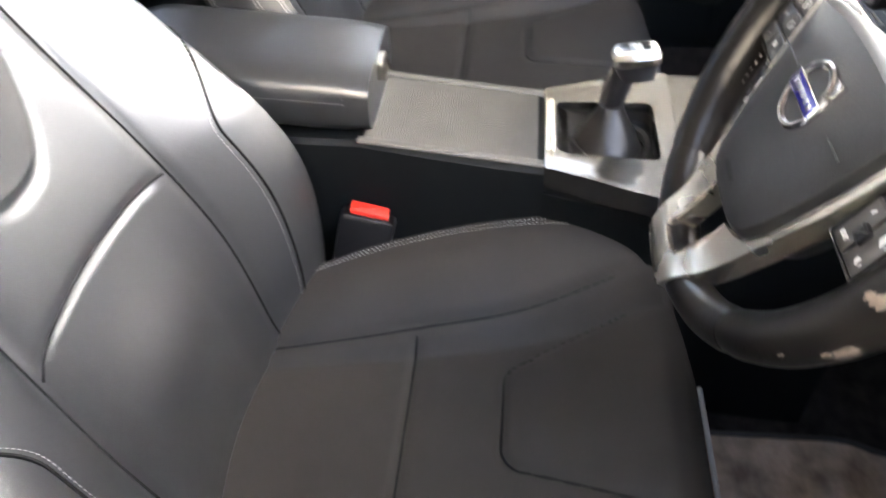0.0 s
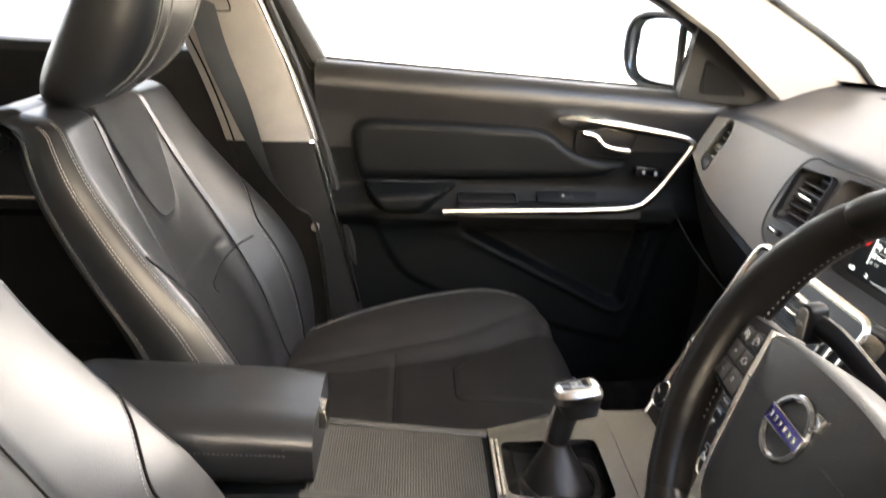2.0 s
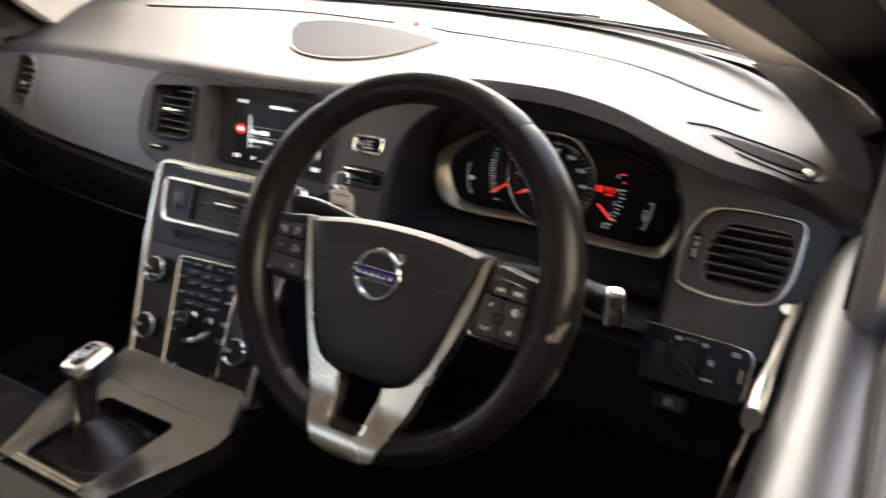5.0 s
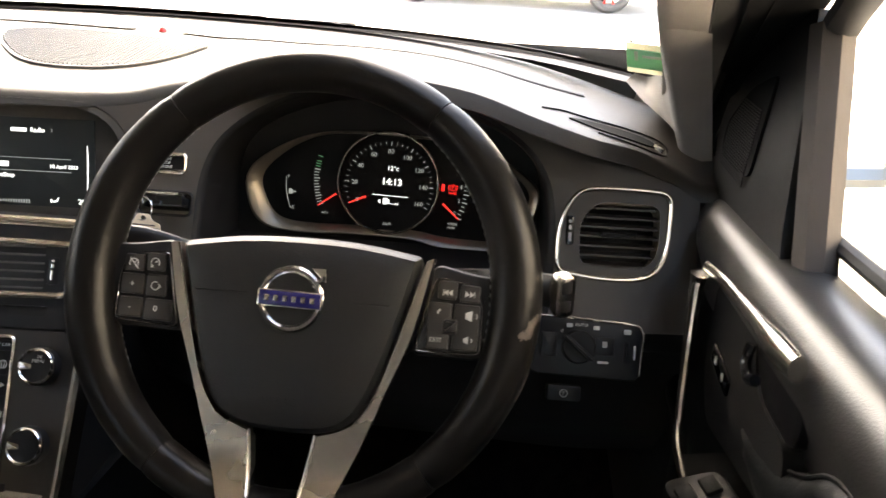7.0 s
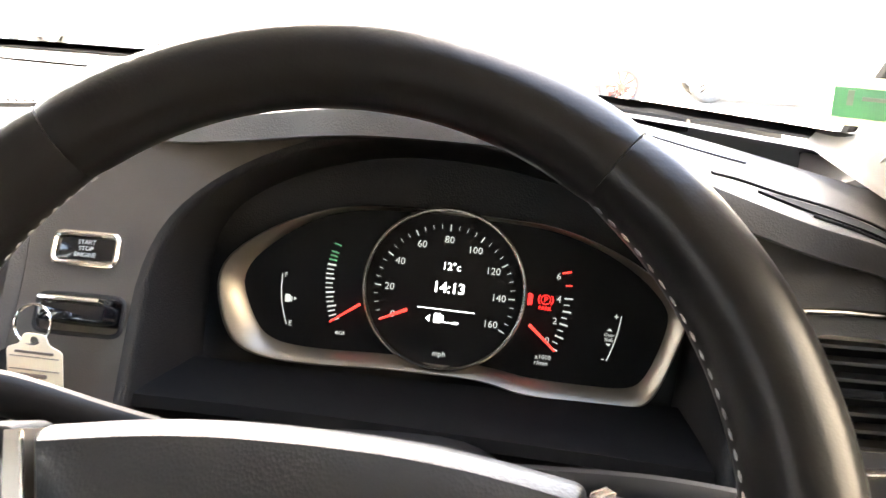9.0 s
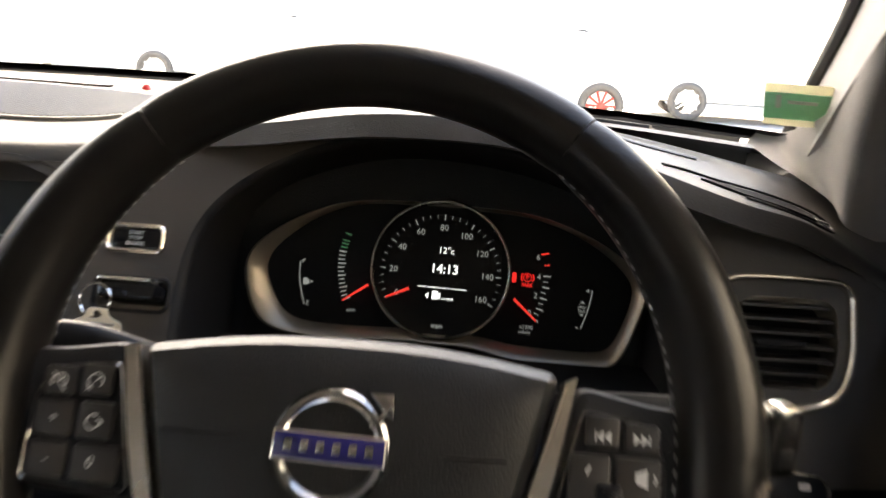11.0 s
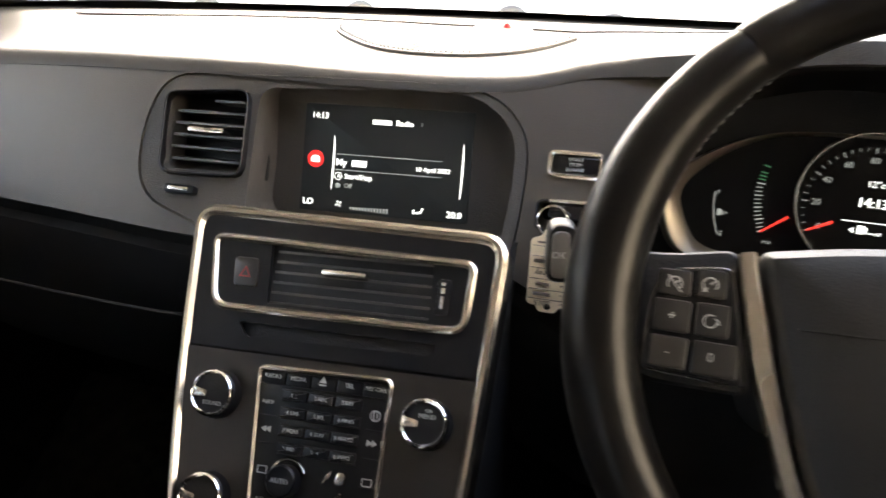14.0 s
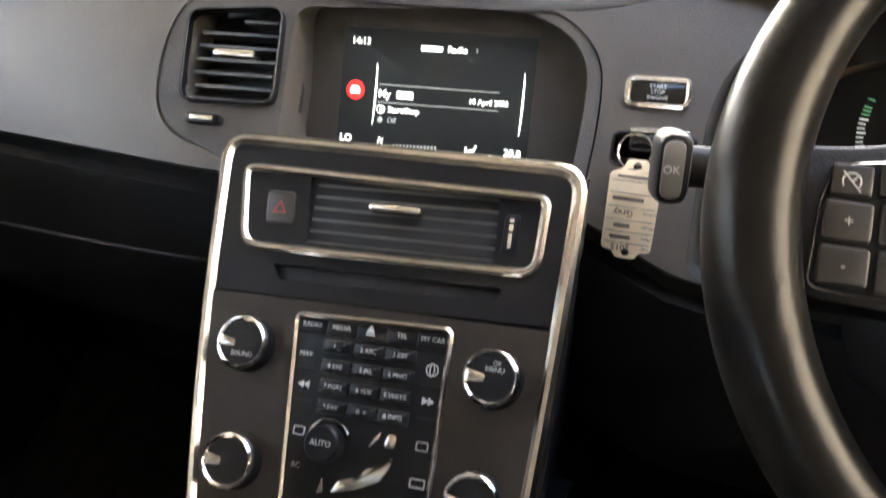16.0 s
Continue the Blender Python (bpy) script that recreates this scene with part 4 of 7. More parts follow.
for i in range(6):
    y = -0.0185 + i * 0.0084
    sec = [(0.003, -0.0012), (0.0036, 0.0008), (0.002, 0.0012), (-0.0045, 0.0008), (-0.0045, 0.0)]
    part("slat", moved(loft([[(x, y + q, p - 0.005) for p, q in sec] for x in span(-0.069, 0.064, 6)]), M_CS), SLAT, stack)
part("tab", prism(box2(0.0375, 0.0048, 0.0023, -0.0065, 0.0085), 0.008, -0.008, 0.0016, M_CS), SATIN, stack, "satin vent tab")
part("slot_floor", prism(offset(SLT, -0.0005), -0.012, -0.02, 0.001, M_CS), BLACK, stack)
part("disc_slot", prism(box2(0.126, 0.003, 0.001, -0.006, -0.0430), -0.0105, -0.02, 0.0005, M_CS), GLOSS, stack)
haz = part("hazard_button", prism(rounded([(-0.1015, -0.0085), (-0.0798, -0.0085), (-0.0825, 0.0155), (-0.1043, 0.0155)], 0.004), 0.004, -0.004, 0.0016, M_CS), KEY, stack, "black hazard button with red triangle")
tri = [Vector((-0.0920 + 0.0062 * math.cos(a), 0.0022 + 0.0062 * math.sin(a))) for a in (1.571, 3.665, 5.760)]
part("triangle", rim2(tri, 0.0011, 0.0044, 0.003, 0.0001, M_CS), material("dull_red", (0.25, 0.02, 0.02), 0.5), haz)
part("slider_well", prism(box2(0.0105, 0.0275, 0.003, 0.0742, -0.001), 0.0026, -0.004, 0.0006, M_CS), BLACK, stack)
part("slider_marks", plates([box2(0.0032, 0.0030, 0.001, 0.0742, 0.0085), box2(0.0032, 0.0050, 0.001, 0.0742, 0.0035), box2(0.0028, 0.0105, 0.001, 0.0743, -0.0055)], M_CS, 0.005, 0.002, 0.0005), CHROME, stack)
LOW = [(-0.1065, -0.232), (0.1020, -0.232), (0.1108, -0.0610), (-0.1325, -0.0605)]
KPO = rounded([(-0.0475, -0.2215), (0.0500, -0.2215), (0.0475, -0.0660), (-0.0645, -0.0680)], [0.006, 0.006, 0.008, 0.008])
part("lower_panel", sheet(rounded(LOW, 0.001, 1), [KPO], lambda x, y: M_CS @ Vector((x, y, 0.0035)), 0.02, wall=M_CS.to_3x3() @ Vector((0, 0, -0.006)), skirt=M_CS.to_3x3() @ Vector((0, 0, -0.004))), PANEL, stack, "dark brushed metal panel")
part("keypad_frame", rim2(KPO, 0.0036, 0.0072, 0.0, 0.0015, M_CS), SATIN, stack, "thin satin frame round the keypad")
pad = part("keypad", prism(offset(KPO, -0.003), 0.003, -0.004, 0.0008, M_CS), BLACK, stack)
kx = lambda y: (y + 0.0670) / -0.1545
side = lambda u, y: (-0.0645 + 0.0170 * kx(y)) * (1 - u) + (0.0475 + 0.0025 * kx(y)) * u
for i, s in enumerate(("RADIO", "MEDIA", "", "TEL", "MY CAR")):
    u = 0.12 + 0.19 * i
    part("key", prism(box2(0.0205, 0.0105, 0.001, side(u, -0.077), -0.0768), 0.0046, 0.001, 0.0008, M_CS), BLACK, pad)
    if s:
        lettering(s, 0.0045, M_CS @ Matrix.Translation((0, 0, 0.0048)), PRINT, stack, side(u, -0.077), -0.0760)
part("eject_symbol", plates([[Vector((-0.0115, -0.0765)), Vector((-0.0055, -0.0765)), Vector((-0.0085, -0.0715))], box2(0.006, 0.001, 0, -0.0085, -0.0780)], M_CS, 0.0052, 0.004, 0.00005), PRINT, stack)
keys = ("1 _", "2 ABC", "3 DEF", "4 GHI", "5 JKL", "6 MNO", "7 PQRS", "8 TUV", "9 WXYZ", "* FAV", "0  +", "# INFO")
for i, s in enumerate(keys):
    y = -0.0888 - 0.0131 * (i // 3)
    u = 0.297 + 0.200 * (i % 3)
    part("key", prism(box2(0.0205, 0.0086, 0.001, side(u, y), y), 0.0060, 0.001, 0.0012, M_CS), BLACK, pad)
    lettering(s, 0.0041, M_CS @ Matrix.Translation((0, 0, 0.0062)), PRINT, stack, side(u, y), y)
for u, y, s in ((0.095, -0.0958, "NAV"), (0.095, -0.1671, "AC")):
    lettering(s, 0.0047, M_CS @ Matrix.Translation((0, 0, 0.0036)), PRINT, stack, side(u, y), y)
arrow = lambda x, y, d: [Vector((x, y - 0.0024)), Vector((x + 0.004 * d, y)), Vector((x, y + 0.0024))]
part("symbols", plates([arrow(side(0.895, -0.115), -0.115, 1), arrow(side(0.895, -0.115) - 0.004, -0.115, 1), arrow(side(0.095, -0.1157) + 0.004, -0.1157, -1), arrow(side(0.095, -0.1157), -0.1157, -1)], M_CS, 0.0038, 0.002, 0.00005), PRINT, stack)
part("globe_symbol", rim2(disc2(0.0042, side(0.895, -0.095), -0.095, 18), 0.0006, 0.0038, 0.002, 0.0001, M_CS), PRINT, stack)
part("globe_line", rim2([Vector((side(0.895, -0.095) + 0.0018 * math.cos(a), -0.095 + 0.004 * math.sin(a))) for a in span(0, 6.28, 14)[:-1]], 0.0005, 0.0038, 0.002, 0.0001, M_CS), PRINT, stack)
for u, y, w in ((0.895, -0.143, 0.008), (0.895, -0.1655, 0.010), (0.095, -0.1456, 0.008)):
    part("demist_symbol", rim2(box2(w, 0.0056, 0.001, side(u, y), y), 0.0006, 0.0038, 0.002, 0.0001, M_CS), PRINT, stack)
for i in range(6):
    y = -0.1005 - 0.0205 * i
    for u0, u1 in ((0.04, 0.17), (0.84, 0.96)):
        part("key_joint", tube([(side(u0, y), y - 0.005, 0.0032), (side(u1, y), y - 0.005, 0.0032)], 0.0004, 4, m=M_CS), BLACK, pad)
part("auto_knob", moved(loft([[(r * math.cos(a), r * math.sin(a), h) for a in span(0, 2 * math.pi, 32)[:-1]] for r, h in ((0.0118, 0), (0.0118, 0.011), (0.0105, 0.013), (0.003, 0.0128))]), M_CS @ Matrix.Translation((-0.0247, -0.151, 0.003))), BLACK, stack, "round black climate knob")
part("knob_arc", tube([(-0.0247 + 0.0140 * math.cos(a), -0.149 + 0.0140 * math.sin(a), 0.004) for a in span(0.4, 2.9, 12)], 0.0012, 5, m=M_CS), SATIN, stack)
lettering("AUTO", 0.0052, M_CS @ Matrix.Translation((0, 0, 0.016)), PRINT, stack, -0.0247, -0.151)
HEADB = rounded([(0.0130, -0.1480), (0.0215, -0.1480), (0.0225, -0.1385), (0.0155, -0.1378)], 0.0035)
part("head_button", prism(HEADB, 0.008, 0.002, 0.0018, M_CS), SATIN, stack, "silver head of the airflow control")
BODYB = [Vector(((p[0] + 0.016) * 0.80 - 0.0165, (p[1] + 0.197) * 0.80 - 0.1805)) for p in rounded([(-0.016, -0.197), (-0.010, -0.186), (0.006, -0.180), (0.010, -0.174), (0.028, -0.166), (0.031, -0.161), (0.031, -0.170), (0.024, -0.182), (0.006, -0.191), (-0.004, -0.194)], 0.003)]
part("seat_button", prism(BODYB, 0.008, 0.002, 0.0016, M_CS), SATIN, stack, "silver seated outline of the airflow control")
part("flow_arrow", plates([[Vector((0.003, -0.149)), Vector((0.009, -0.143)), Vector((0.010, -0.138)), Vector((0.0065, -0.142))], [Vector((-0.026, -0.1815)), Vector((-0.024, -0.1725)), Vector((-0.022, -0.1805))]], M_CS, 0.0038, 0.002, 0.00005), SATIN, stack)
part("lower_key", prism(box2(0.094, 0.010, 0.001, 0.0085, -0.212), 0.0046, 0.001, 0.0008, M_CS), BLACK, pad)
part("stop_symbol", rim2(disc2(0.0038, -0.026, -0.212, 18), 0.0006, 0.0056, 0.003, 0.0001, M_CS), PRINT, stack)
lettering("A", 0.005, M_CS @ Matrix.Translation((0, 0, 0.0048)), PRINT, stack, -0.026, -0.212)
lettering("P", 0.007, M_CS @ Matrix.Translation((0, 0, 0.0048)), PRINT, stack, 0.040, -0.212)

for x, y, top, low in ((-0.0930, -0.0955, "VOL", "SOUND"), (0.0772, -0.0955, "OK", "MENU"), (-0.0855, -0.1715, "", ""), (0.0757, -0.1705, "", "")):
    mk = M_CS @ Matrix.Translation((x, y, 0.003))
    kn = part("control_knob", moved(loft([[((r + (0.0004 if i % 2 else 0)) * math.cos(a), (r + (0.0004 if i % 2 else 0)) * math.sin(a), h) for i, a in enumerate(span(0, 2 * math.pi, 48)[:-1])] for r, h in ((0.0185, 0), (0.0180, 0.011), (0.0172, 0.012))]), mk), BLACK, stack, "ribbed knob with chrome ring")
    part("knob_ring", rim2(disc2(0.0176, n=48), 0.0028, 0.0158, 0.010, 0.0014, mk), CHROME, kn, "chrome ring")
    part("knob_cap", prism(disc2(0.0150, n=40), 0.0138, 0.008, 0.0004, mk), DARK, kn)
    part("pointer", prism(rounded([(-0.0150, -0.0042), (-0.003, -0.0032), (-0.003, 0.0018), (-0.0150, 0.0040)], 0.0015, 3), 0.0162, 0.010, 0.001, mk), SATIN, kn, "satin pointer")
    if low:
        lettering(low, 0.0045, mk @ Matrix.Translation((0, 0, 0.0136)), PRINT, stack, 0.002, -0.0075 if top == "VOL" else 0.005)
        lettering(top, 0.0038, mk @ Matrix.Translation((0, 0, 0.0162 if top == "VOL" else 0.0136)), INK if top == "VOL" else PRINT, stack, -0.009 if top == "VOL" else 0.003, 0.0 if top == "VOL" else 0.009)

# sides of the stack down to the console
for s in (-1, 1):
    prof = [[M_CS @ Vector((xx, v, -0.02)) for xx, v in ((-0.1435 if s < 0 else 0.1165, 0.048), (-0.132 if s < 0 else 0.112, -0.09), (-0.107 if s < 0 else 0.103, -0.235))]]
    back = [Vector((p.x * 0.96, p.y + 0.16, p.z - 0.03)) for p in prof[0]]
    part("side_panel", loft([prof[0], back, [Vector((p.x, p.y + 0.2, 0.45)) for p in back]], closed=False), DARK, stack)

# ---- gear console ----
console = thing("centre_console", "black centre console with a roller lid and silver gear surround", "console", (0, -0.2, 0.3))
swoop = []
SW = [(0.022, 0.655, 0.108), (0.006, 0.647, 0.116), (-0.012, 0.642, 0.124), (-0.030, 0.638, 0.132), (-0.060, 0.636, 0.134), (-0.100, 0.634, 0.122), (-0.150, 0.632, 0.100), (-0.190, 0.631, 0.086)]
for y, z, w in SW[:4]:
    swoop.append([(-w - 0.002, y, z - 0.030), (-w, y, z - 0.004), (-w + 0.004, y, z), (-0.052, y, z + 0.001), (0.052, y, z + 0.001), (w - 0.004, y, z), (w, y, z - 0.004), (w + 0.002, y, z - 0.030)])
part("silver_swoop", loft(swoop, closed=False), SILVER, console, "brushed silver sweep up to the centre stack", 40)
edge = [(w, y) for y, z, w in SW[3:]]
plate = [Vector(p) for p in edge] + [Vector((-w, y)) for w, y in edge[::-1]]
well = rounded([(-0.060, -0.176), (0.050, -0.176), (0.064, -0.054), (-0.060, -0.054)], 0.014)
level = lambda y: table(y, [(q[0], q[1]) for q in SW[::-1]])
part("silver_surround", sheet(plate, [well], lambda x, y: Vector((x, y, level(y) + 0.003 * ease(abs(x) / table(y, [(q[0], q[2]) for q in SW[::-1]]), 0.70, 0.95) * (1 - ease(y, -0.12, -0.05)))), 0.012, wall=(0, 0, -0.012), skirt=(0, 0, -0.030)), SILVER, console, "brushed silver surround of the gear lever", 40)
slope = lambda y: table(y, [(-0.176, 0.626), (-0.155, 0.616), (-0.054, 0.606)])
part("well_floor", loft([[(x, y, slope(y)) for x in (-0.066, 0.07)] for y in (-0.180, -0.155, -0.10, -0.05)], closed=False), DARK, console)
part("well_wall", loft([[Vector((p[0], p[1], h)) for p in offset(well, d)] for d, h in ((0.0004, 0.621), (0.001, 0.600))], start=False, end=False), DARK, console)
part("well_ramp", loft([[(x, y, z) for x in (-0.056, 0.046)] for y, z in ((-0.1755, 0.6295), (-0.160, 0.6185))], closed=False), SILVER, console)
for y in (-0.1865, -0.1805):
    part("tray_bar", tube([(-0.062, y, level(y) + 0.0022), (0.052, y, level(y) + 0.0022)], 0.0022, 8, ry=0.0016), SATIN, console)
gear = thing("gear_lever", "black gear lever with a silver topped knob in a leather boot", "gear lever", (-0.01, -0.11, 0.61))
boot = []
for k, (h, r) in enumerate(((0.0, 1.0), (0.006, 0.97), (0.013, 0.86), (0.020, 0.76), (0.028, 0.63), (0.036, 0.50), (0.043, 0.40), (0.049, 0.36))):
    boot.append([(0.003 - 0.46 * h + 0.040 * r * math.cos(a) * (1 + 0.05 * (1 - h * 18) * math.sin(5 * a + k)), -0.112 + 0.02 * h + 0.043 * r * math.sin(a) * (1 + 0.05 * (1 - h * 18) * math.cos(4 * a + 2 * k)), 0.609 + h) for a in span(0, 2 * math.pi, 36)[:-1]])
part("boot", loft(boot), LEATHER_WORN, gear, "gathered black leather boot")
part("boot_fold", tube([(0.003 + 0.046 * math.cos(a) * (1 + 0.05 * math.sin(3 * a)), -0.108 + 0.048 * math.sin(a), 0.612 + 0.003 * math.sin(4 * a)) for a in span(0, 2 * math.pi, 40)[:-1]], 0.007, 8, closed=True), LEATHER_WORN, gear)
part("stick", tube([(-0.0195, -0.1105, 0.648), (-0.022, -0.105, 0.682), (-0.025, -0.095, 0.712)], [0.010, 0.012, 0.014], 14, ry=[0.0125, 0.0145, 0.018]), BLACK, gear)
part("stick_trim", tube([(-0.0195, -0.1225, 0.652), (-0.022, -0.1185, 0.682), (-0.0245, -0.1125, 0.704)], 0.0032, 8, ry=0.0065), SATIN, gear)
M_KN = plane_at((-0.026, -0.090, 0.722), (1, 0.05, 0.10), (0, 1, 0.16))
KNO = rounded([(-0.019, -0.028), (0.019, -0.028), (0.022, 0.004), (0.018, 0.028), (-0.018, 0.028), (-0.022, 0.004)], 0.014)
part("knob", loft([[M_KN @ Vector((p[0], p[1], h)) for p in offset(KNO, d)] for d, h in ((-0.008, -0.030), (-0.003, -0.016), (0, -0.004), (0, 0.003), (-0.003, 0.0075), (-0.007, 0.0085))]), BLACK, gear)
part("knob_cap", loft([[M_KN @ Vector((p[0], p[1], h)) for p in offset(KNO, d)] for d, h in ((0.0012, -0.006), (0.0014, 0.003), (-0.003, 0.0088), (-0.008, 0.0098))]), SATIN, gear, "satin silver cap")
part("shift_plate", prism(offset(KNO, -0.009), 0.0102, 0.008, 0.0004, M_KN), GLOSS, gear)
part("shift_pattern", plates([box2(0.001, 0.014, 0, x, 0) for x in (-0.007, 0, 0.007)] + [box2(0.014, 0.001, 0, 0, 0)], M_KN, 0.0106, 0.010, 0.00005), PRINT, gear)

rings = []
for y, z, w in ((-0.186, 0.628, 0.085), (-0.25, 0.632, 0.083), (-0.33, 0.640, 0.081), (-0.41, 0.650, 0.080), (-0.62, 0.650, 0.082), (-0.72, 0.63, 0.085)):
    rings.append([(-w - 0.012, y, 0.24), (-w - 0.004, y, z - 0.05), (-w, y, z - 0.006), (-w + 0.006, y, z), (w - 0.006, y, z), (w, y, z - 0.006), (w + 0.004, y, z - 0.05), (w + 0.012, y, 0.24)])
part("console_body", loft(rings, closed=False), DOOR, console)
part("console_rear", prism([(-0.097, 0.24), (0.097, 0.24), (0.085, 0.63), (-0.085, 0.63)], 0, -0.01, 0.001, plane_at((0, -0.72, 0), (-1, 0, 0), (0, 0, 1))), DARK, console)
rings = []
for y, z, w in ((0.20, 0.615, 0.13), (0.02, 0.62, 0.116), (-0.06, 0.605, 0.128), (-0.12, 0.600, 0.112), (-0.19, 0.600, 0.092)):
    rings.append([(-w, y, 0.24), (-w, y, z), (w, y, z), (w, y, 0.24)])
part("console_front", loft(rings, closed=False), DOOR, console)
# roller lid of many ribs
bms = []
for i in range(66):
    y = -0.200 - i * 0.00315
    z = 0.6295 + 0.02 * (-0.19 - y) / 0.22 + 0.001
    bms.append(tube([(-0.071, y, z), (0.071, y, z)], 0.00160, 6, ry=0.0009))
tagged(part("roller_lid", join(*bms), LID, console, "ribbed roller lid"), kind="stuff")
for x in (-0.0765, 0.0765):
    part("lid_rail", tube([(x, -0.192, 0.632), (x, -0.41, 0.653)], 0.006, 8, ry=0.003), LID, console)
arm = thing("armrest", "black leather centre armrest with stitched edge", "armrest", (0, -0.55, 0.65))
rings = []
for s in span(0, 1, 18):
    y = -0.396 - 0.322 * s
    e = min(1, math.sin(math.pi * min(1, (s + 0.05) * 4.2) / 2)) if s < 0.2 else 1
    e2 = 1 - 0.35 * max(0, (s - 0.85) / 0.15) ** 2
    w, h = 0.086 * (0.95 + 0.05 * e) * e2, 0.056 * (0.84 + 0.16 * e) * e2
    zc = 0.685 + 0.016 * s
    rings.append([(w * math.copysign(abs(math.cos(a)) ** 0.45, math.cos(a)) - 0.014, y, zc + h * 0.72 * math.copysign(abs(math.sin(a)) ** 0.55, math.sin(a))) for a in span(0, 2 * math.pi, 40)[:-1]])
part("pad", loft(rings), LEATHER, arm)
part("latch", prism(rounded([(-0.020, -0.012), (0.020, -0.012), (0.016, 0.012), (-0.016, 0.012)], 0.005), 0.004, -0.01, 0.002, plane_at((-0.014, -0.3975, 0.700), (1, 0, 0), (0, -0.12, 1))), SATIN, arm, "satin latch")
stitches([(0.0715, y, 0.696 + 0.012 * (-0.42 - y) / 0.3) for y in span(-0.425, -0.68, 12)], 0.005, 0.0032, 0.0006, "stitching", arm)
stitches([(0.0700, y, 0.702 + 0.012 * (-0.42 - y) / 0.3) for y in span(-0.425, -0.68, 12)], 0.005, 0.0032, 0.0006, "stitching", arm)

# ---- steering wheel ----
M_W = plane_at((0.3705, -0.0175, 0.9150), (1, 0, 0), (0, 0.4596, 0.8881)) @ pose(0, 0, 0, 0, 0, 2.2) @ Matrix.Scale(1.02, 4)
wheel = thing("steering_wheel", "black leather three spoke steering wheel with worn rim", "steering wheel", M_W.translation)
SEAMS = (127, 53, -53, -128)
for i, a0 in enumerate(SEAMS):
    a1 = SEAMS[(i + 1) % 4]
    a1 = a1 - 360 if a1 > a0 else a1
    pth, rr, rz = [], [], []
    steps = 40
    for k, a in enumerate(span(a0 - 0.10, a1 + 0.10, steps)):
        e = 0.945 if k in (0, steps) else (0.985 if k in (1, steps - 1) else 1.0)
        grip = 1.0 + 0.25 * abs(math.cos(radians(a))) ** 3
        rad = 0.1638 - 0.0038 * abs(math.cos(radians(a))) ** 3
        pth.append((rad * math.cos(radians(a)), rad * math.sin(radians(a)), 0))
        rr.append(0.0152 * e * grip)
        rz.append(0.0172 * e * grip)
    part("rim_section", tube(pth, rr, 18, ry=rz, m=M_W), RIM_LEATHER, wheel, "worn black leather rim section")


def rim_point(a, ph, lift):
    grip = 1.0 + 0.25 * abs(math.cos(a)) ** 3
    rad = 0.1638 - 0.0038 * abs(math.cos(a)) ** 3 + (0.0152 * grip + lift) * math.cos(ph)
    return M_W @ Vector((rad * math.cos(a), rad * math.sin(a), (0.0172 * grip + lift) * math.sin(ph)))


# flaked spots where the leather has worn through
rng = random.Random(4)
for a0, p0, size in ((-8, 52, 0.0085), (-10, 70, 0.004), (-21, 4, 0.0080), (-24, 14, 0.0035), (-5, 34, 0.003), (-33, 30, 0.003), (4, 40, 0.0025)):
    rings = []
    wob = [rng.uniform(0.55, 1.25) for _ in range(18)]
    for k in (0.15, 0.6, 1.0):
        ring = []
        for i in range(18):
            g = 2 * math.pi * i / 18
            d = size * k * wob[i]
            ring.append(rim_point(radians(a0) + d * math.cos(g) / 0.16, radians(p0) + d * 0.62 * math.sin(g) / 0.019, 0.0006 if k < 1 else 0.0001))
        rings.append(ring)
    part("worn_patch", loft(rings, start=True, end=False), WORN, wheel, "pale flaked patch")
part("rim_core", tube([(0.1632 * math.cos(a), 0.1632 * math.sin(a), 0) for a in span(0, 2 * math.pi, 72)[:-1]], 0.0125, 10, closed=True, m=M_W), BLACK, wheel)
stitches([rim_point(a, radians(172), 0.0003) for a in span(-0.25, 0.93, 40)], 0.0066, 0.0038, 0.0007, "stitching", wheel)
stitches([rim_point(a, radians(196), 0.0003) for a in span(2.2, 3.64, 40)], 0.0060, 0.0032, 0.0005, "stitching", wheel)
M_H = M_W @ pose(0, 0, 0, 0, 0, -3.2)
HUB = rounded([(-0.0905, 0.026), (-0.045, 0.0345), (0.0, 0.037), (0.045, 0.0365), (0.0905, 0.030), (0.078, -0.024), (0.063, -0.075), (0.048, -0.0985), (0.024, -0.1065), (-0.024, -0.1065), (-0.048, -0.0985), (-0.063, -0.075), (-0.078, -0.024)], [0.006, 0.04, 0.04, 0.04, 0.006, 0.05, 0.03, 0.02, 0.02, 0.02, 0.02, 0.03, 0.05], 5)
part("airbag_cover", loft([[M_H @ Vector((p[0], p[1], h)) for p in offset(HUB, d)] for d, h in ((-0.002, -0.03), (0.0, 0.004), (-0.0015, 0.010), (-0.005, 0.0150))], end=False), AIRBAG, wheel, "black grained airbag cover", 50)


def edge_gap(x, y):
    """Distance from the outline of the hub."""
    best = 1.0
    for i, p in enumerate(HUB):
        q = HUB[(i + 1) % len(HUB)]
        d = Vector((q[0] - p[0], q[1] - p[1]))
        w = Vector((x - p[0], y - p[1]))
        k = min(1.0, max(0.0, w.dot(d) / max(d.dot(d), 1e-12)))
        best = min(best, (w - d * k).length)
    return best


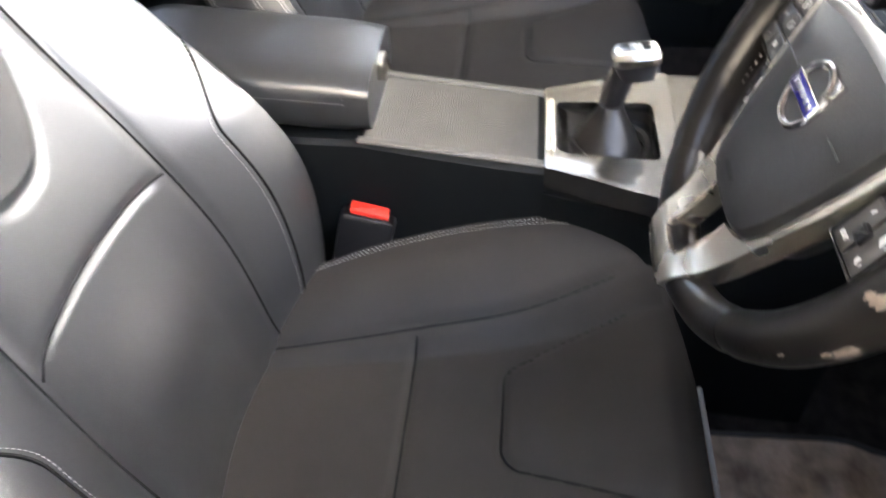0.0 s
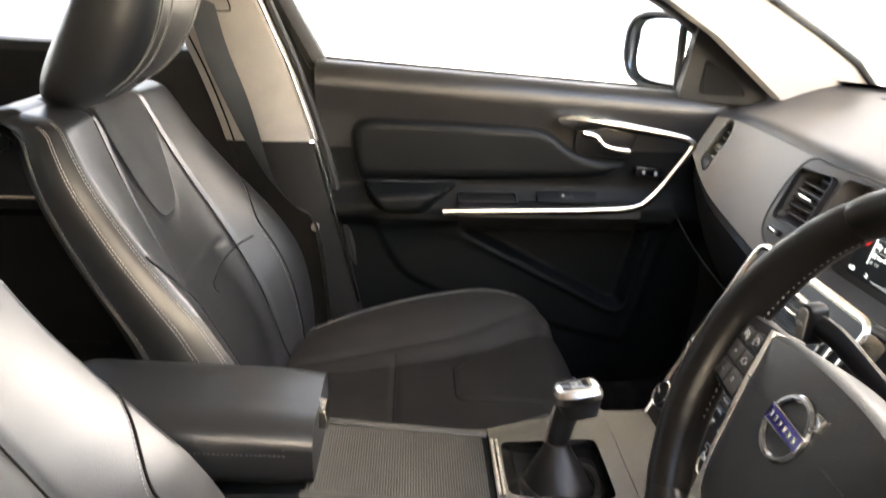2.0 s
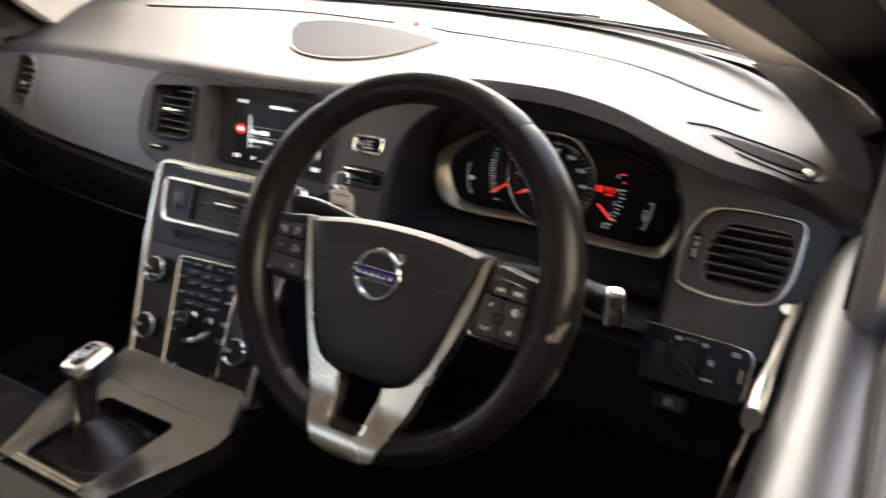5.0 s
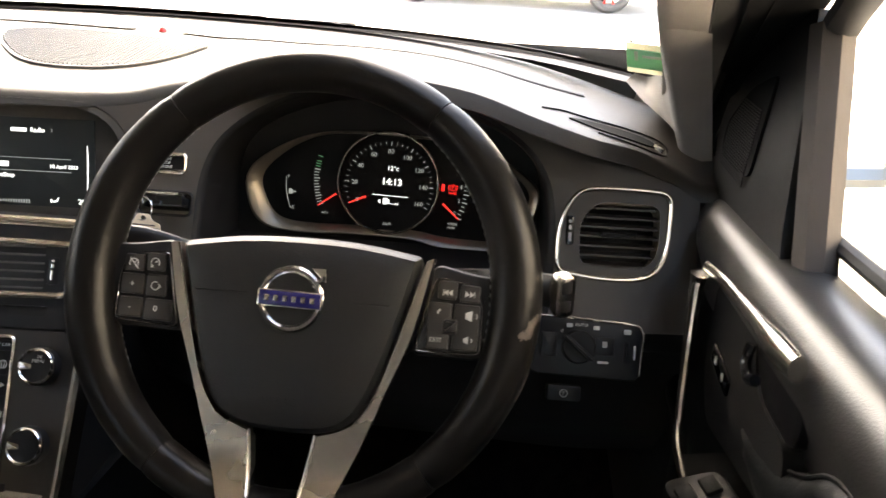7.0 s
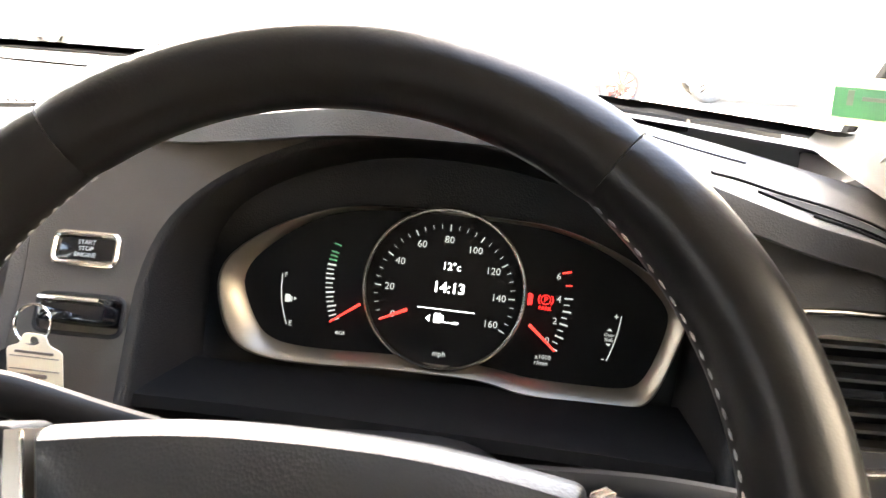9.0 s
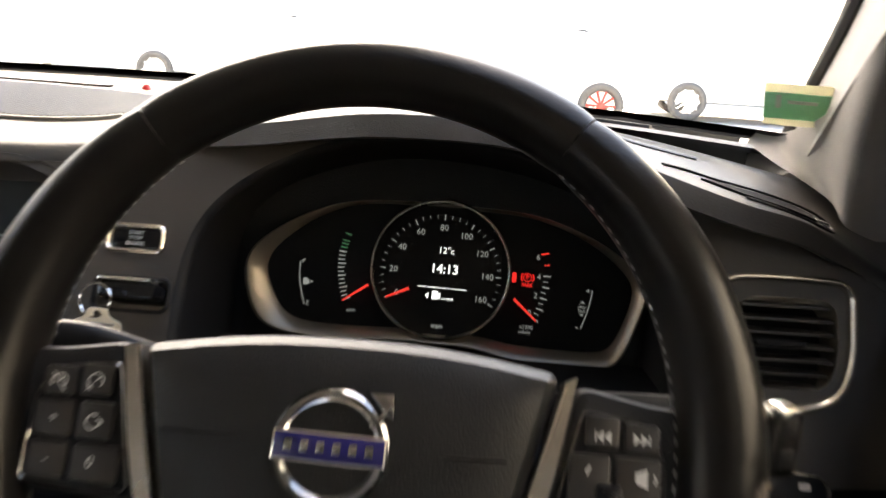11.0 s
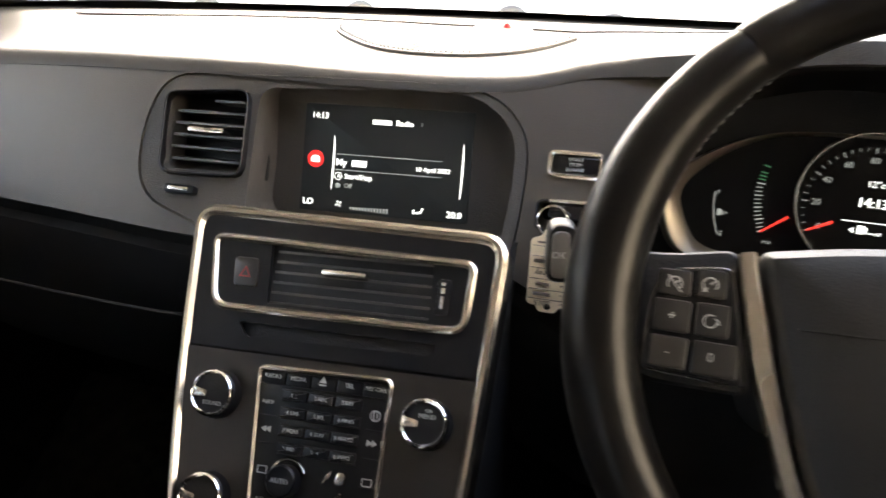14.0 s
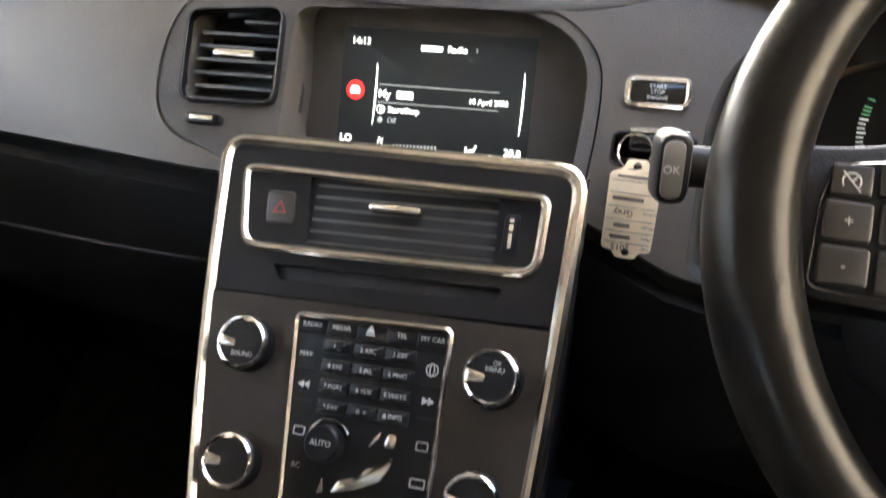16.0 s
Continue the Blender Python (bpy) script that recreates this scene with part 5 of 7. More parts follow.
part("cover_face", sheet(offset(HUB, -0.005), [], lambda x, y: M_H @ Vector((x, y, 0.0150 + 0.0075 * (1 - math.exp(-max(0, edge_gap(x, y) - 0.005) / 0.016)))), 0.006), AIRBAG, wheel, "", 60)
for x0, x1 in ((-0.072, -0.034), (0.030, 0.070)):
    part("cover_line", tube([(x0, -0.009, 0.0208), (x1, -0.008, 0.0214)], 0.0006, 5, m=M_H), BLACK, wheel)
lettering("AIRBAG", 0.008, M_H @ Matrix.Translation((0, 0, 0.0213)), BLACK, wheel, -0.003, -0.083)
VSH = rounded([(-0.0985, 0.0238), (-0.0925, 0.025), (-0.0795, -0.024), (-0.0645, -0.075), (-0.0495, -0.0990), (-0.0248, -0.1070), (-0.0175, -0.155), (0.0175, -0.155), (0.0248, -0.1070), (0.0495, -0.0990), (0.0645, -0.075), (0.0795, -0.024), (0.0925, 0.027), (0.0975, 0.0295),
       (0.0885, -0.025), (0.0730, -0.066), (0.0585, -0.108), (0.0415, -0.152), (0.0315, -0.1755), (0.0, -0.1800), (-0.0315, -0.1755), (-0.0415, -0.152), (-0.0585, -0.108), (-0.0730, -0.066), (-0.0885, -0.025)],
       [0.0005, 0.0005, 0.03, 0.03, 0.012, 0.001, 0.005, 0.005, 0.001, 0.012, 0.03, 0.03, 0.0005, 0.0005, 0.03, 0.03, 0.03, 0.02, 0.006, 0.02, 0.006, 0.02, 0.03, 0.03, 0.03])
# the silver rises over the rim at its foot
foot = lambda y: table(y, [(-0.186, 0.0110), (-0.180, 0.0150), (-0.172, 0.0188), (-0.163, 0.0198), (-0.152, 0.0180), (-0.138, 0.0125), (-0.120, 0.0100), (0.04, 0.0100)])
part("silver_spokes", sheet(VSH, [], lambda x, y: M_H @ Vector((x, y, foot(y))), 0.003, skirt=M_H.to_3x3() @ Vector((0, 0, -0.02))), SPOKE, wheel, "satin silver spoke trim", 40)
for sd in (-1, 1):
    part("spoke_edge", tube([(sd * x, y, foot(y) - 0.0005) for x, y in ((0.0248, -0.106), (0.0225, -0.122), (0.0195, -0.142), (0.0180, -0.152))], 0.0016, 8, m=M_H), SATIN, wheel, "polished edge of the spoke")
    part("spoke_edge", tube(curve([(sd * x, y, 0.0102) for x, y in ((0.0925, 0.024), (0.0798, -0.024), (0.0650, -0.073), (0.0500, -0.0975))], 6), 0.0009, 6, m=M_H), SATIN, wheel)
for s in (-1, 1):
    sp = rounded([(s * 0.098, 0.027), (s * 0.130, 0.021), (s * 0.156, 0.020), (s * 0.156, -0.030), (s * 0.135, -0.042), (s * 0.086, -0.042)], 0.008)
    part("spoke", prism(sp, 0.003, -0.022, 0.005, M_H), DARK, wheel)
    podo = rounded([(s * 0.1015, 0.016), (s * 0.128, 0.0125), (s * 0.1355, 0.002), (s * 0.1365, -0.036), (s * 0.0895, -0.038)], [0.004, 0.006, 0.008, 0.004, 0.004])
    pod = part("button_pod", prism(podo, 0.0045, -0.004, 0.0015, M_H), BLACK, wheel)
    part("pod_edge", rim2(offset(podo, 0.0010), 0.0011, 0.0050, -0.002, 0.0004, M_H), EMBLEM, pod, "thin silver edge")
    cells = (((0.1025, 0.0145, 0.1165, 0.001), (0.1185, 0.0125, 0.1335, 0.000)), ((0.0995, -0.0015, 0.1150, -0.0175), (0.1170, -0.0020, 0.1345, -0.0175)), ((0.0935, -0.0195, 0.1145, -0.0355), (0.1165, -0.0195, 0.1345, -0.0345)))
    if s > 0:
        cells = (cells[0], ((0.0965, -0.0015, 0.1135, -0.0355), (0.1155, -0.0015, 0.1345, -0.0350)))
    for row in cells:
        for x0, y0, x1, y1 in row:
            part("button", prism(rounded([(s * x0, y0), (s * x1, y0), (s * x1, y1), (s * x0, y1)], 0.002, 3), 0.0066, 0.002, 0.0012, M_H), KEY, pod)
up = M_H @ Matrix.Translation((0, 0, 0.0067))
for st, x, y in (("+", -0.1255, -0.010), ("-", -0.1255, -0.027), ("0", -0.1060, -0.027), ("EXIT", 0.1040, -0.0290)):
    lettering(st, 0.0065 if len(st) == 1 else 0.0046, up, PRINT, wheel, x, y)
part("nub", prism(box2(0.011, 0.011, 0.0025, 0.1135, -0.0185), 0.0100, 0.004, 0.0025, M_H), BLACK, wheel)
ring_arc = lambda x, y, a0, a1, r=0.0033: tube([(x + r * math.cos(radians(a)), y + r * math.sin(radians(a)), 0) for a in span(a0, a1, 14)], 0.00035, 5)
stroke = lambda *pts: tube([(x, y, 0) for x, y in pts], 0.00035, 5)
sym = [ring_arc(-0.1080, -0.010, 60, 360, 0.0030), stroke((-0.1062, -0.0085), (-0.1045, -0.0094), (-0.1040, -0.0112))]
for cx, cy in ((-0.1100, 0.0072), (-0.1262, 0.0056)):
    sym += [ring_arc(cx, cy, -35, 215), stroke((cx, cy), (cx + 0.0018, cy + 0.0018))]
sym += [stroke((-0.1132, 0.0034), (-0.1112, 0.0054)), stroke((-0.1132, 0.0054), (-0.1112, 0.0034)), stroke((-0.1295, 0.0095), (-0.1228, 0.0018))]
sym += [stroke((0.1066, 0.0038), (0.1066, 0.0082)), stroke((0.1292, 0.0038), (0.1292, 0.0082)), ring_arc(0.1302, -0.0095, -50, 50, 0.0022), ring_arc(0.1286, -0.0272, -50, 50, 0.0016)]
sym += [prism([Vector(p) for p in q], 0.0, -0.002, 0.00005) for q in ([(0.107, 0.006), (0.110, 0.0085), (0.110, 0.0035)], [(0.1102, 0.006), (0.1132, 0.0085), (0.1132, 0.0035)], [(0.1225, 0.0085), (0.1255, 0.006), (0.1225, 0.0035)], [(0.1258, 0.0085), (0.1288, 0.006), (0.1258, 0.0035)], [(0.1240, -0.0075), (0.1290, -0.0055), (0.1290, -0.0135), (0.1240, -0.0115)], [(0.1030, -0.0085), (0.1050, -0.0060), (0.1058, -0.0068), (0.1040, -0.0105)], [(0.1240, -0.026), (0.1275, -0.0245), (0.1275, -0.030), (0.1240, -0.0285)])]
part("button_symbols", [moved(q, up) for q in sym], PRINT, wheel)
# round emblem: ring, slanting arrow and a blue bar
EM = M_H @ Matrix.Translation((-0.0015, -0.0100, 0.0212))
emb = part("emblem", rim2(disc2(0.0242, n=56), 0.0054, 0.0035, -0.002, 0.0016, EM), EMBLEM, wheel, "chrome ring emblem with a blue bar")
part("emblem_arrow", prism([Vector(p) for p in ((0.0145, 0.0105), (0.0205, 0.0165), (0.0135, 0.0235), (0.0240, 0.0240), (0.0248, 0.0135), (0.0222, 0.0150), (0.0165, 0.0090))], 0.003, -0.002, 0.0006, EM), EMBLEM, emb)
part("emblem_bar", prism(box2(0.0470, 0.0125, 0.0012), 0.0042, -0.002, 0.0006, EM), CHROME, emb)
part("emblem_enamel", prism(box2(0.0448, 0.0104, 0.0008), 0.0047, 0.002, 0.0003, EM), BLUE, emb, "dark blue bar")
part("emblem_letters", plates([box2(0.0034, 0.0044, 0.0006, -0.0165 + 0.0066 * i, 0) for i in range(6)], EM, 0.0051, 0.004, 0.0002), EMBLEM, emb)
# column shroud and stalks
rings = []
for k, (d, w, h) in enumerate(((-0.02, 0.05, 0.034), (-0.05, 0.060, 0.040), (-0.12, 0.066, 0.044), (-0.24, 0.075, 0.048))):
    rings.append([M_W @ Vector((w * math.copysign(abs(math.cos(a)) ** 0.6, math.cos(a)), -0.018 + h * math.copysign(abs(math.sin(a)) ** 0.6, math.sin(a)), d)) for a in span(0, 2 * math.pi, 28)[:-1]])
column = thing("steering_column", "black steering column shroud with two stalks", "steering column", (0.369, 0.1, 0.85))
part("shroud", loft(rings), DARK, column)
st = part("indicator_stalk", tube(curve([(0.31, 0.100, 0.868), (0.25, 0.092, 0.884), (0.205, 0.080, 0.902), (0.180, 0.074, 0.905)], 5), 0.008, 14, ry=0.011), BLACK, column, "black indicator stalk with grey end")
M_OK = plane_at((0.174, 0.066, 0.905), (1, 0.25, 0.0), (0.06, 0.05, 1))
part("stalk_end", prism(box2(0.018, 0.038, 0.008), 0.006, -0.012, 0.004, M_OK), BLACK, st)
part("stalk_cap", prism(box2(0.011, 0.030, 0.005, -0.001, 0), 0.0075, 0.004, 0.0012, M_OK), material("grey_button", (0.16, 0.15, 0.14), 0.35), st, "grey end button")
lettering("OK", 0.006, M_OK @ Matrix.Translation((0, 0, 0.0075)), PRINT, st, -0.002, 0.0)
st = part("wiper_stalk", tube(curve([(0.43, 0.100, 0.868), (0.50, 0.074, 0.886), (0.545, 0.040, 0.902), (0.566, 0.022, 0.909)], 5), 0.009, 14, ry=0.014), BLACK, column, "black wiper stalk with silver end")
M_WI = plane_at((0.5715, 0.0145, 0.9095), (0.9, 0.4, 0), (-0.1, 0, 1))
part("stalk_cap", prism(box2(0.017, 0.036, 0.006), 0.004, -0.006, 0.003, M_WI), SATIN, st)
part("stalk_symbols", plates([box2(0.009, 0.010, 0.002, 0, 0.008), box2(0.009, 0.010, 0.002, 0, -0.008)], M_WI, 0.0044, 0.003, 0.0003), DARK, st)


# ---- seats ----
CUSH = material("seat_nubuck", (0.021, 0.0185, 0.016), 0.66, 0, 0.16, 10, 0.3, 900, 0.25)
SX = 0.37
groove = lambda d, w=0.006: math.exp(-(d / w) ** 2)


def cushion_half(y):
    w = table(y, [(-0.54, 0.20), (-0.46, 0.215), (-0.37, 0.245), (-0.24, 0.272), (-0.13, 0.278), (-0.03, 0.262)])
    e = max(0.0, (y + 0.075) / 0.075)
    return w * (1 - 0.62 * e ** 3.0) if y > -0.075 else w


def bolster_line(y):
    return table(y, [(-0.54, 0.105), (-0.46, 0.118), (-0.32, 0.145), (-0.20, 0.170), (-0.10, 0.215), (-0.04, 0.26)])


def cushion_point(s, y):
    """s: -1.3..1.3 across; past 1 it runs down the side."""
    w, q = cushion_half(y), min(abs(s), 1.0)
    x = math.copysign(w * q, s) if s else 0.0
    b = bolster_line(y)
    over = max(0.0, abs(x) - b * 0.8)
    z = table(y, [(-0.54, 0.470), (-0.40, 0.472), (-0.25, 0.484), (-0.12, 0.497), (-0.05, 0.494), (-0.02, 0.478), (0.0, 0.452)])
    rise = table(y, [(-0.54, 0.02), (-0.40, 0.058), (-0.20, 0.072), (-0.09, 0.055), (-0.03, 0.02), (0.0, 0.0)])
    k = min(1.0, over / max(w - b * 0.8, 0.02))
    z += rise * math.sin(min(k, 1.0) * math.pi * 0.56)
    z -= 0.0045 * groove(abs(x) - b, 0.005)
    soft_in = 1 / (1 + math.exp(max(-60, min(60, (abs(x) - b + 0.010) / 0.004))))
    z -= 0.005 * soft_in * groove(y + 0.325, 0.005)
    z += soft_in * 0.004 * math.exp(-((y + 0.40) / 0.05) ** 2) * (1 - (x / b) ** 2)
    px, py = abs(x + 0.042 + 0.2 * (y + 0.2)) - 0.071 - 0.42 * max(0.0, y + 0.2), -0.222 - y
    d = max(px, py) if max(px, py) > -0.03 and min(px, py) < -0.028 else (-0.03 + math.hypot(px + 0.03, py + 0.03) if px > -0.03 and py > -0.03 else max(px, py))
    z -= 0.0042 * groove(d, 0.0045)
    z += 0.004 / (1 + math.exp(min(60, d / 0.004)))
    if abs(s) > 1:
        t = (abs(s) - 1) / 0.3
        x += math.copysign(0.012 * math.sin(t * math.pi / 2), s)
        z -= 0.13 * t ** 1.3
    return Vector((SX + x, y, z))


def back_half(t):
    return table(t, [(0, 0.215), (0.15, 0.248), (0.35, 0.262), (0.55, 0.250), (0.75, 0.229), (0.88, 0.216), (0.95, 0.200), (1.0, 0.168)])


def back_axis(t):
    return Vector((SX, table(t, [(0, -0.488), (0.25, -0.535), (0.5, -0.587), (0.75, -0.642), (1.0, -0.690)]), 0.455 + 0.545 * t))


def back_point(s, t):
    """s across the backrest, past 1 round its side; t from the cushion up."""
    w, q = back_half(t), min(abs(s), 1.0)
    x = math.copysign(w * q, s) if s else 0.0
    b = table(t, [(0, 0.125), (0.3, 0.140), (0.55, 0.130), (0.8, 0.108), (1.0, 0.09)])
    out = table(t, [(0, 0.038), (0.12, 0.062), (0.3, 0.080), (0.45, 0.070), (0.55, 0.054), (0.65, 0.038), (0.8, 0.019), (0.92, 0.009), (1.0, 0.0)])
    k = min(1.0, max(0.0, abs(x) - b * 0.55) / max(w - b * 0.55, 0.02))
    f = out * (1 - math.cos(k * math.pi * 0.93)) * 0.505 - 0.010 * max(0.0, 1 - (x / b) ** 2) ** 2
    f += 0.012 * math.exp(-((t - 0.25) / 0.12) ** 2) * max(0.0, 1 - (x / b) ** 2) ** 2
    f -= 0.0035 * groove(abs(x) - b, 0.005) * ease(t, 0.03, 0.10)
    inner = 1 - ease(abs(x), b - 0.022, b - 0.006)
    f -= 0.0050 * inner * groove(t - 0.485 + 0.01 * (x / b) ** 2, 0.007) * 0.6
    d = t - (0.625 + 0.27 * (abs(x) / 0.092) ** 3)
    f -= 0.0035 * groove(d * 0.5, 0.006) * inner * ease(1 - t, 0.02, 0.10)
    f += 0.003 * ease(d, -0.012, 0.012) * inner * ease(1 - t, 0.02, 0.10)
    f -= 0.05 * max(0.0, (t - 0.93) / 0.07) ** 2
    p = back_axis(t)
    if abs(s) > 1:
        u = (abs(s) - 1) / 0.5
        deep = table(t, [(0, 0.115), (0.35, 0.098), (0.53, 0.084), (0.72, 0.072), (0.85, 0.062), (0.94, 0.050), (1.0, 0.034)])
        x += math.copysign(0.016 * math.sin(u * math.pi * 0.8), s)
        f -= deep * (1 - math.cos(u * math.pi / 2)) * 0.35 + deep * 0.65 * u
    return Vector((SX + x, p.y + f * 0.93, p.z + f * 0.30))


seat = thing("car_seat", "black leather front car seat with grey stitching", "car seat", (SX, -0.3, 0.25), "front seats")
SS = [-1.3, -1.24, -1.18, -1.12, -1.06, -1.02] + span(-1, 1, 96) + [1.02, 1.06, 1.12, 1.18, 1.24, 1.3]
YS = span(-0.54, -0.08, 84) + span(-0.075, -0.004, 22)
bm = loft([[cushion_point(s, y) for s in SS] for y in YS], closed=False)
frontrow = [cushion_point(s, YS[-1]) for s in SS]
part("cushion", join(bm, loft([frontrow, [p + Vector((0, 0.006, -0.03)) for p in frontrow], [Vector((p.x, p.y + 0.004, 0.335)) for p in frontrow]], closed=False)), CUSH, seat, "dark nubuck seat cushion with stitched bolsters", 60)
SB = [-1.5, -1.43, -1.36, -1.29, -1.22, -1.15, -1.09, -1.04] + span(-1, 1, 96) + [1.04, 1.09, 1.15, 1.22, 1.29, 1.36, 1.43, 1.5]
TS = span(0.0, 1.0, 110)
bm = loft([[back_point(s, t) for s in SB] for t in TS], closed=False)
toprow = [back_point(s, 1.0) for s in SB]
part("backrest", join(bm, loft([toprow] + [[Vector((SX + (p.x - SX) * k, p.y - dy, p.z + h)) for p in toprow] for k, dy, h in ((0.99, 0.008, 0.005), (0.965, 0.022, 0.007), (0.94, 0.040, 0.003), (0.92, 0.055, -0.015), (0.91, 0.065, -0.06))], closed=False)), LEATHER, seat, "black leather backrest with bolsters", 60)
cols = []
for u in span(-1, 1, 30):
    t0 = 0.640 + 0.27 * abs(0.94 * u) ** 3
    cols.append([back_point(0.086 * u / back_half(t), t) + Vector((0, 0.0025, 0.0008)) for t in span(t0, 0.965, 24)])
part("insert", loft(cols, closed=False), TEXTILE, seat, "woven dark grey upper panel", 60)
shell = []
for t in span(0, 1, 14):
    a, b = back_point(-1.5, t), back_point(1.5, t)
    shell.append([a] + [Vector((a.x + (b.x - a.x) * k, min(a.y, b.y) - (0.075 - 0.03 * t) * math.sin(math.pi * k) ** 0.4, a.z)) for k in span(0, 1, 12)[1:-1]] + [b])
part("back_shell", loft(shell, closed=False), DARK, seat)
part("seat_base", loft([[(SX + x, y, z) for x, y in ((-0.22, -0.55), (0.22, -0.55), (0.23, -0.04), (-0.23, -0.04))] for z in (0.27, 0.36, 0.45)]), DARK, seat)
for s in (-1, 1):
    part("seat_rail", tube([(SX + s * 0.2, -0.62, 0.255), (SX + s * 0.2, 0.02, 0.255)], 0.018, 8, ry=0.012), BLACK, seat)
    for ds in (0.995, 0.965):
        stitches([cushion_point(s * ds, y) + Vector((0, 0, 0.0008)) for y in span(-0.50, -0.09, 60)], 0.005, 0.0032, 0.00055, "stitching", seat)
    part("piping", tube([cushion_point(s * 1.0, y) + Vector((s * 0.001, 0, 0.0)) for y in span(-0.50, -0.03, 60)], 0.0020, 6), CUSH, seat)
    for ds in (1.05, 1.072, 1.205, 1.23):
        stitches([back_point(s * (ds - 0.02 * ease(t, 0.8, 1.0)), t) + Vector((s * 0.0006, 0.0004, 0.0003)) for t in span(0.06, 0.965, 90)], 0.0052, 0.0036, 0.0008, "stitching", seat)
    stitches([back_point(s * (0.75 + 0.27 * ease(t, 0.45, 0.66)), t) + Vector((0, 0.0008, 0.0005)) for t in span(0.06, 0.64, 70)], 0.0052, 0.0034, 0.0005, "stitching", seat)
    part("seam", tube([back_point(s * (0.775 + 0.25 * ease(t, 0.45, 0.66)), t) + Vector((0, 0.0008, 0.0003)) for t in span(0.05, 0.64, 50)], 0.0016, 5), MATTE, seat)
    part("seam", tube([back_point(s * table(t, [(0, 0.125), (0.3, 0.140), (0.55, 0.130), (0.8, 0.108), (1.0, 0.09)]) / back_half(t), t) + Vector((0, 0.0012, 0)) for t in span(0.05, 0.93, 60)], 0.0013, 5), MATTE, seat)
    part("piping", tube([back_point(s * 1.5, t) for t in span(0.03, 0.97, 60)], 0.0026, 6), LEATHER, seat)
    stitches([back_point(s * 1.475, t) + Vector((s * 0.001, 0.0, 0.0)) for t in span(0.04, 0.95, 80)], 0.0056, 0.0038, 0.0005, "stitching", seat)
part("seam", tube([back_point(q, 0.485 - 0.01 * (q * back_half(0.485) / 0.134) ** 2) + Vector((0, 0.0012, 0)) for q in span(-0.50, 0.50, 30)], 0.0012, 5), MATTE, seat)
part("front_edge", tube([cushion_point(s, -0.004) + Vector((0, 0.0075, -0.012)) for s in span(-1.0, 1.0, 40)], 0.0030, 8), material("edge_strip", (0.20, 0.198, 0.195), 0.35), seat, "grey edge strip")
HEAD_AT = [(0.968, 0.095, -0.735, -0.790), (0.982, 0.120, -0.712, -0.800), (1.005, 0.132, -0.680, -0.798), (1.035, 0.139, -0.652, -0.785), (1.080, 0.143, -0.628, -0.760), (1.140, 0.143, -0.612, -0.727), (1.195, 0.139, -0.610, -0.705), (1.235, 0.128, -0.618, -0.696), (1.258, 0.105, -0.630, -0.690), (1.266, 0.070, -0.642, -0.680)]
head_row = lambda z: [table(z, [(r[0], r[k]) for r in HEAD_AT]) for k in (1, 2, 3)]
power = lambda v, e: math.copysign(abs(v) ** e, v)


def head_front(dx, z):
    """The front of the headrest, dx from its middle."""
    w, f, r = head_row(z)
    c = min(1.0, abs(dx) / w) ** (1 / 0.5)
    return Vector((SX + dx, (f + r) / 2 + (f - r) / 2 * math.sqrt(1 - c * c) ** 0.62, z))


head = []
for z in span(0.968, 1.240, 30) + [1.250, 1.258, 1.263, 1.266]:
    w, f, r = head_row(z)
    head.append([(SX + w * power(math.cos(a), 0.5), (f + r) / 2 + (f - r) / 2 * power(math.sin(a), 0.62), z) for a in span(0, 2 * math.pi, 64)[:-1]])
hr = part("headrest", loft(head), LEATHER, seat, "black leather headrest with double stitched seams", 60)
for side in (-1, 1):
    for dx in (0.072, 0.079, 0.104, 0.111):
        line = [head_front(side * (dx - 0.020 * (1.2 - z) / 0.2), z) + Vector((side * 0.0004, 0.0006, 0)) for z in span(0.985, 1.24, 40)]
        stitches(line, 0.0052, 0.0036, 0.0008, "stitching", hr)
    for dx in (0.0755, 0.1075):
        part("seam", tube([head_front(side * (dx - 0.020 * (1.2 - z) / 0.2), z) for z in span(0.985, 1.24, 40)], 0.0012, 5), MATTE, hr)
    part("post", tube([(SX + side * 0.055, -0.752, 0.95), (SX + side * 0.055, -0.760, 1.05)], 0.006, 10), CHROME, seat)
part("release_slot", prism(rounded([(-0.020, -0.008), (0.020, -0.008), (0.016, 0.009), (-0.016, 0.009)], 0.006), 0.0015, -0.006, 0.001, plane_at((SX, -0.690, 0.998), (-1, 0, 0), (0, 0.75, 1))), BLACK, hr)
# dark stitched-down seams of the cushion
seat_line = lambda pts, r=0.0013: part("seam", tube([cushion_point(x / cushion_half(y), y) + Vector((0, 0, 0.0004)) for x, y in pts], r, 5), MATTE, seat)
seat_line([(x, -0.325) for x in span(-bolster_line(-0.325) + 0.008, bolster_line(-0.325) - 0.008, 30)])
pad_mid, pad_half = (lambda y: -0.042 - 0.2 * (y + 0.2)), (lambda y: 0.071 + 0.42 * max(0.0, y + 0.2))
arc = lambda sgn: [(pad_mid(-0.207) + sgn * (pad_half(-0.207) - 0.03 + 0.03 * math.sin(a)), -0.192 - 0.03 * math.cos(a)) for a in span(0, math.pi / 2, 8)]
seat_line([(pad_mid(y) - pad_half(y), y) for y in span(-0.085, -0.192, 20)] + arc(-1)[::-1] + arc(1) + [(pad_mid(y) + pad_half(y), y) for y in span(-0.192, -0.085, 20)])
for side in (-1, 1):
    seat_line([(side * bolster_line(y), y) for y in span(-0.50, -0.10, 40)])
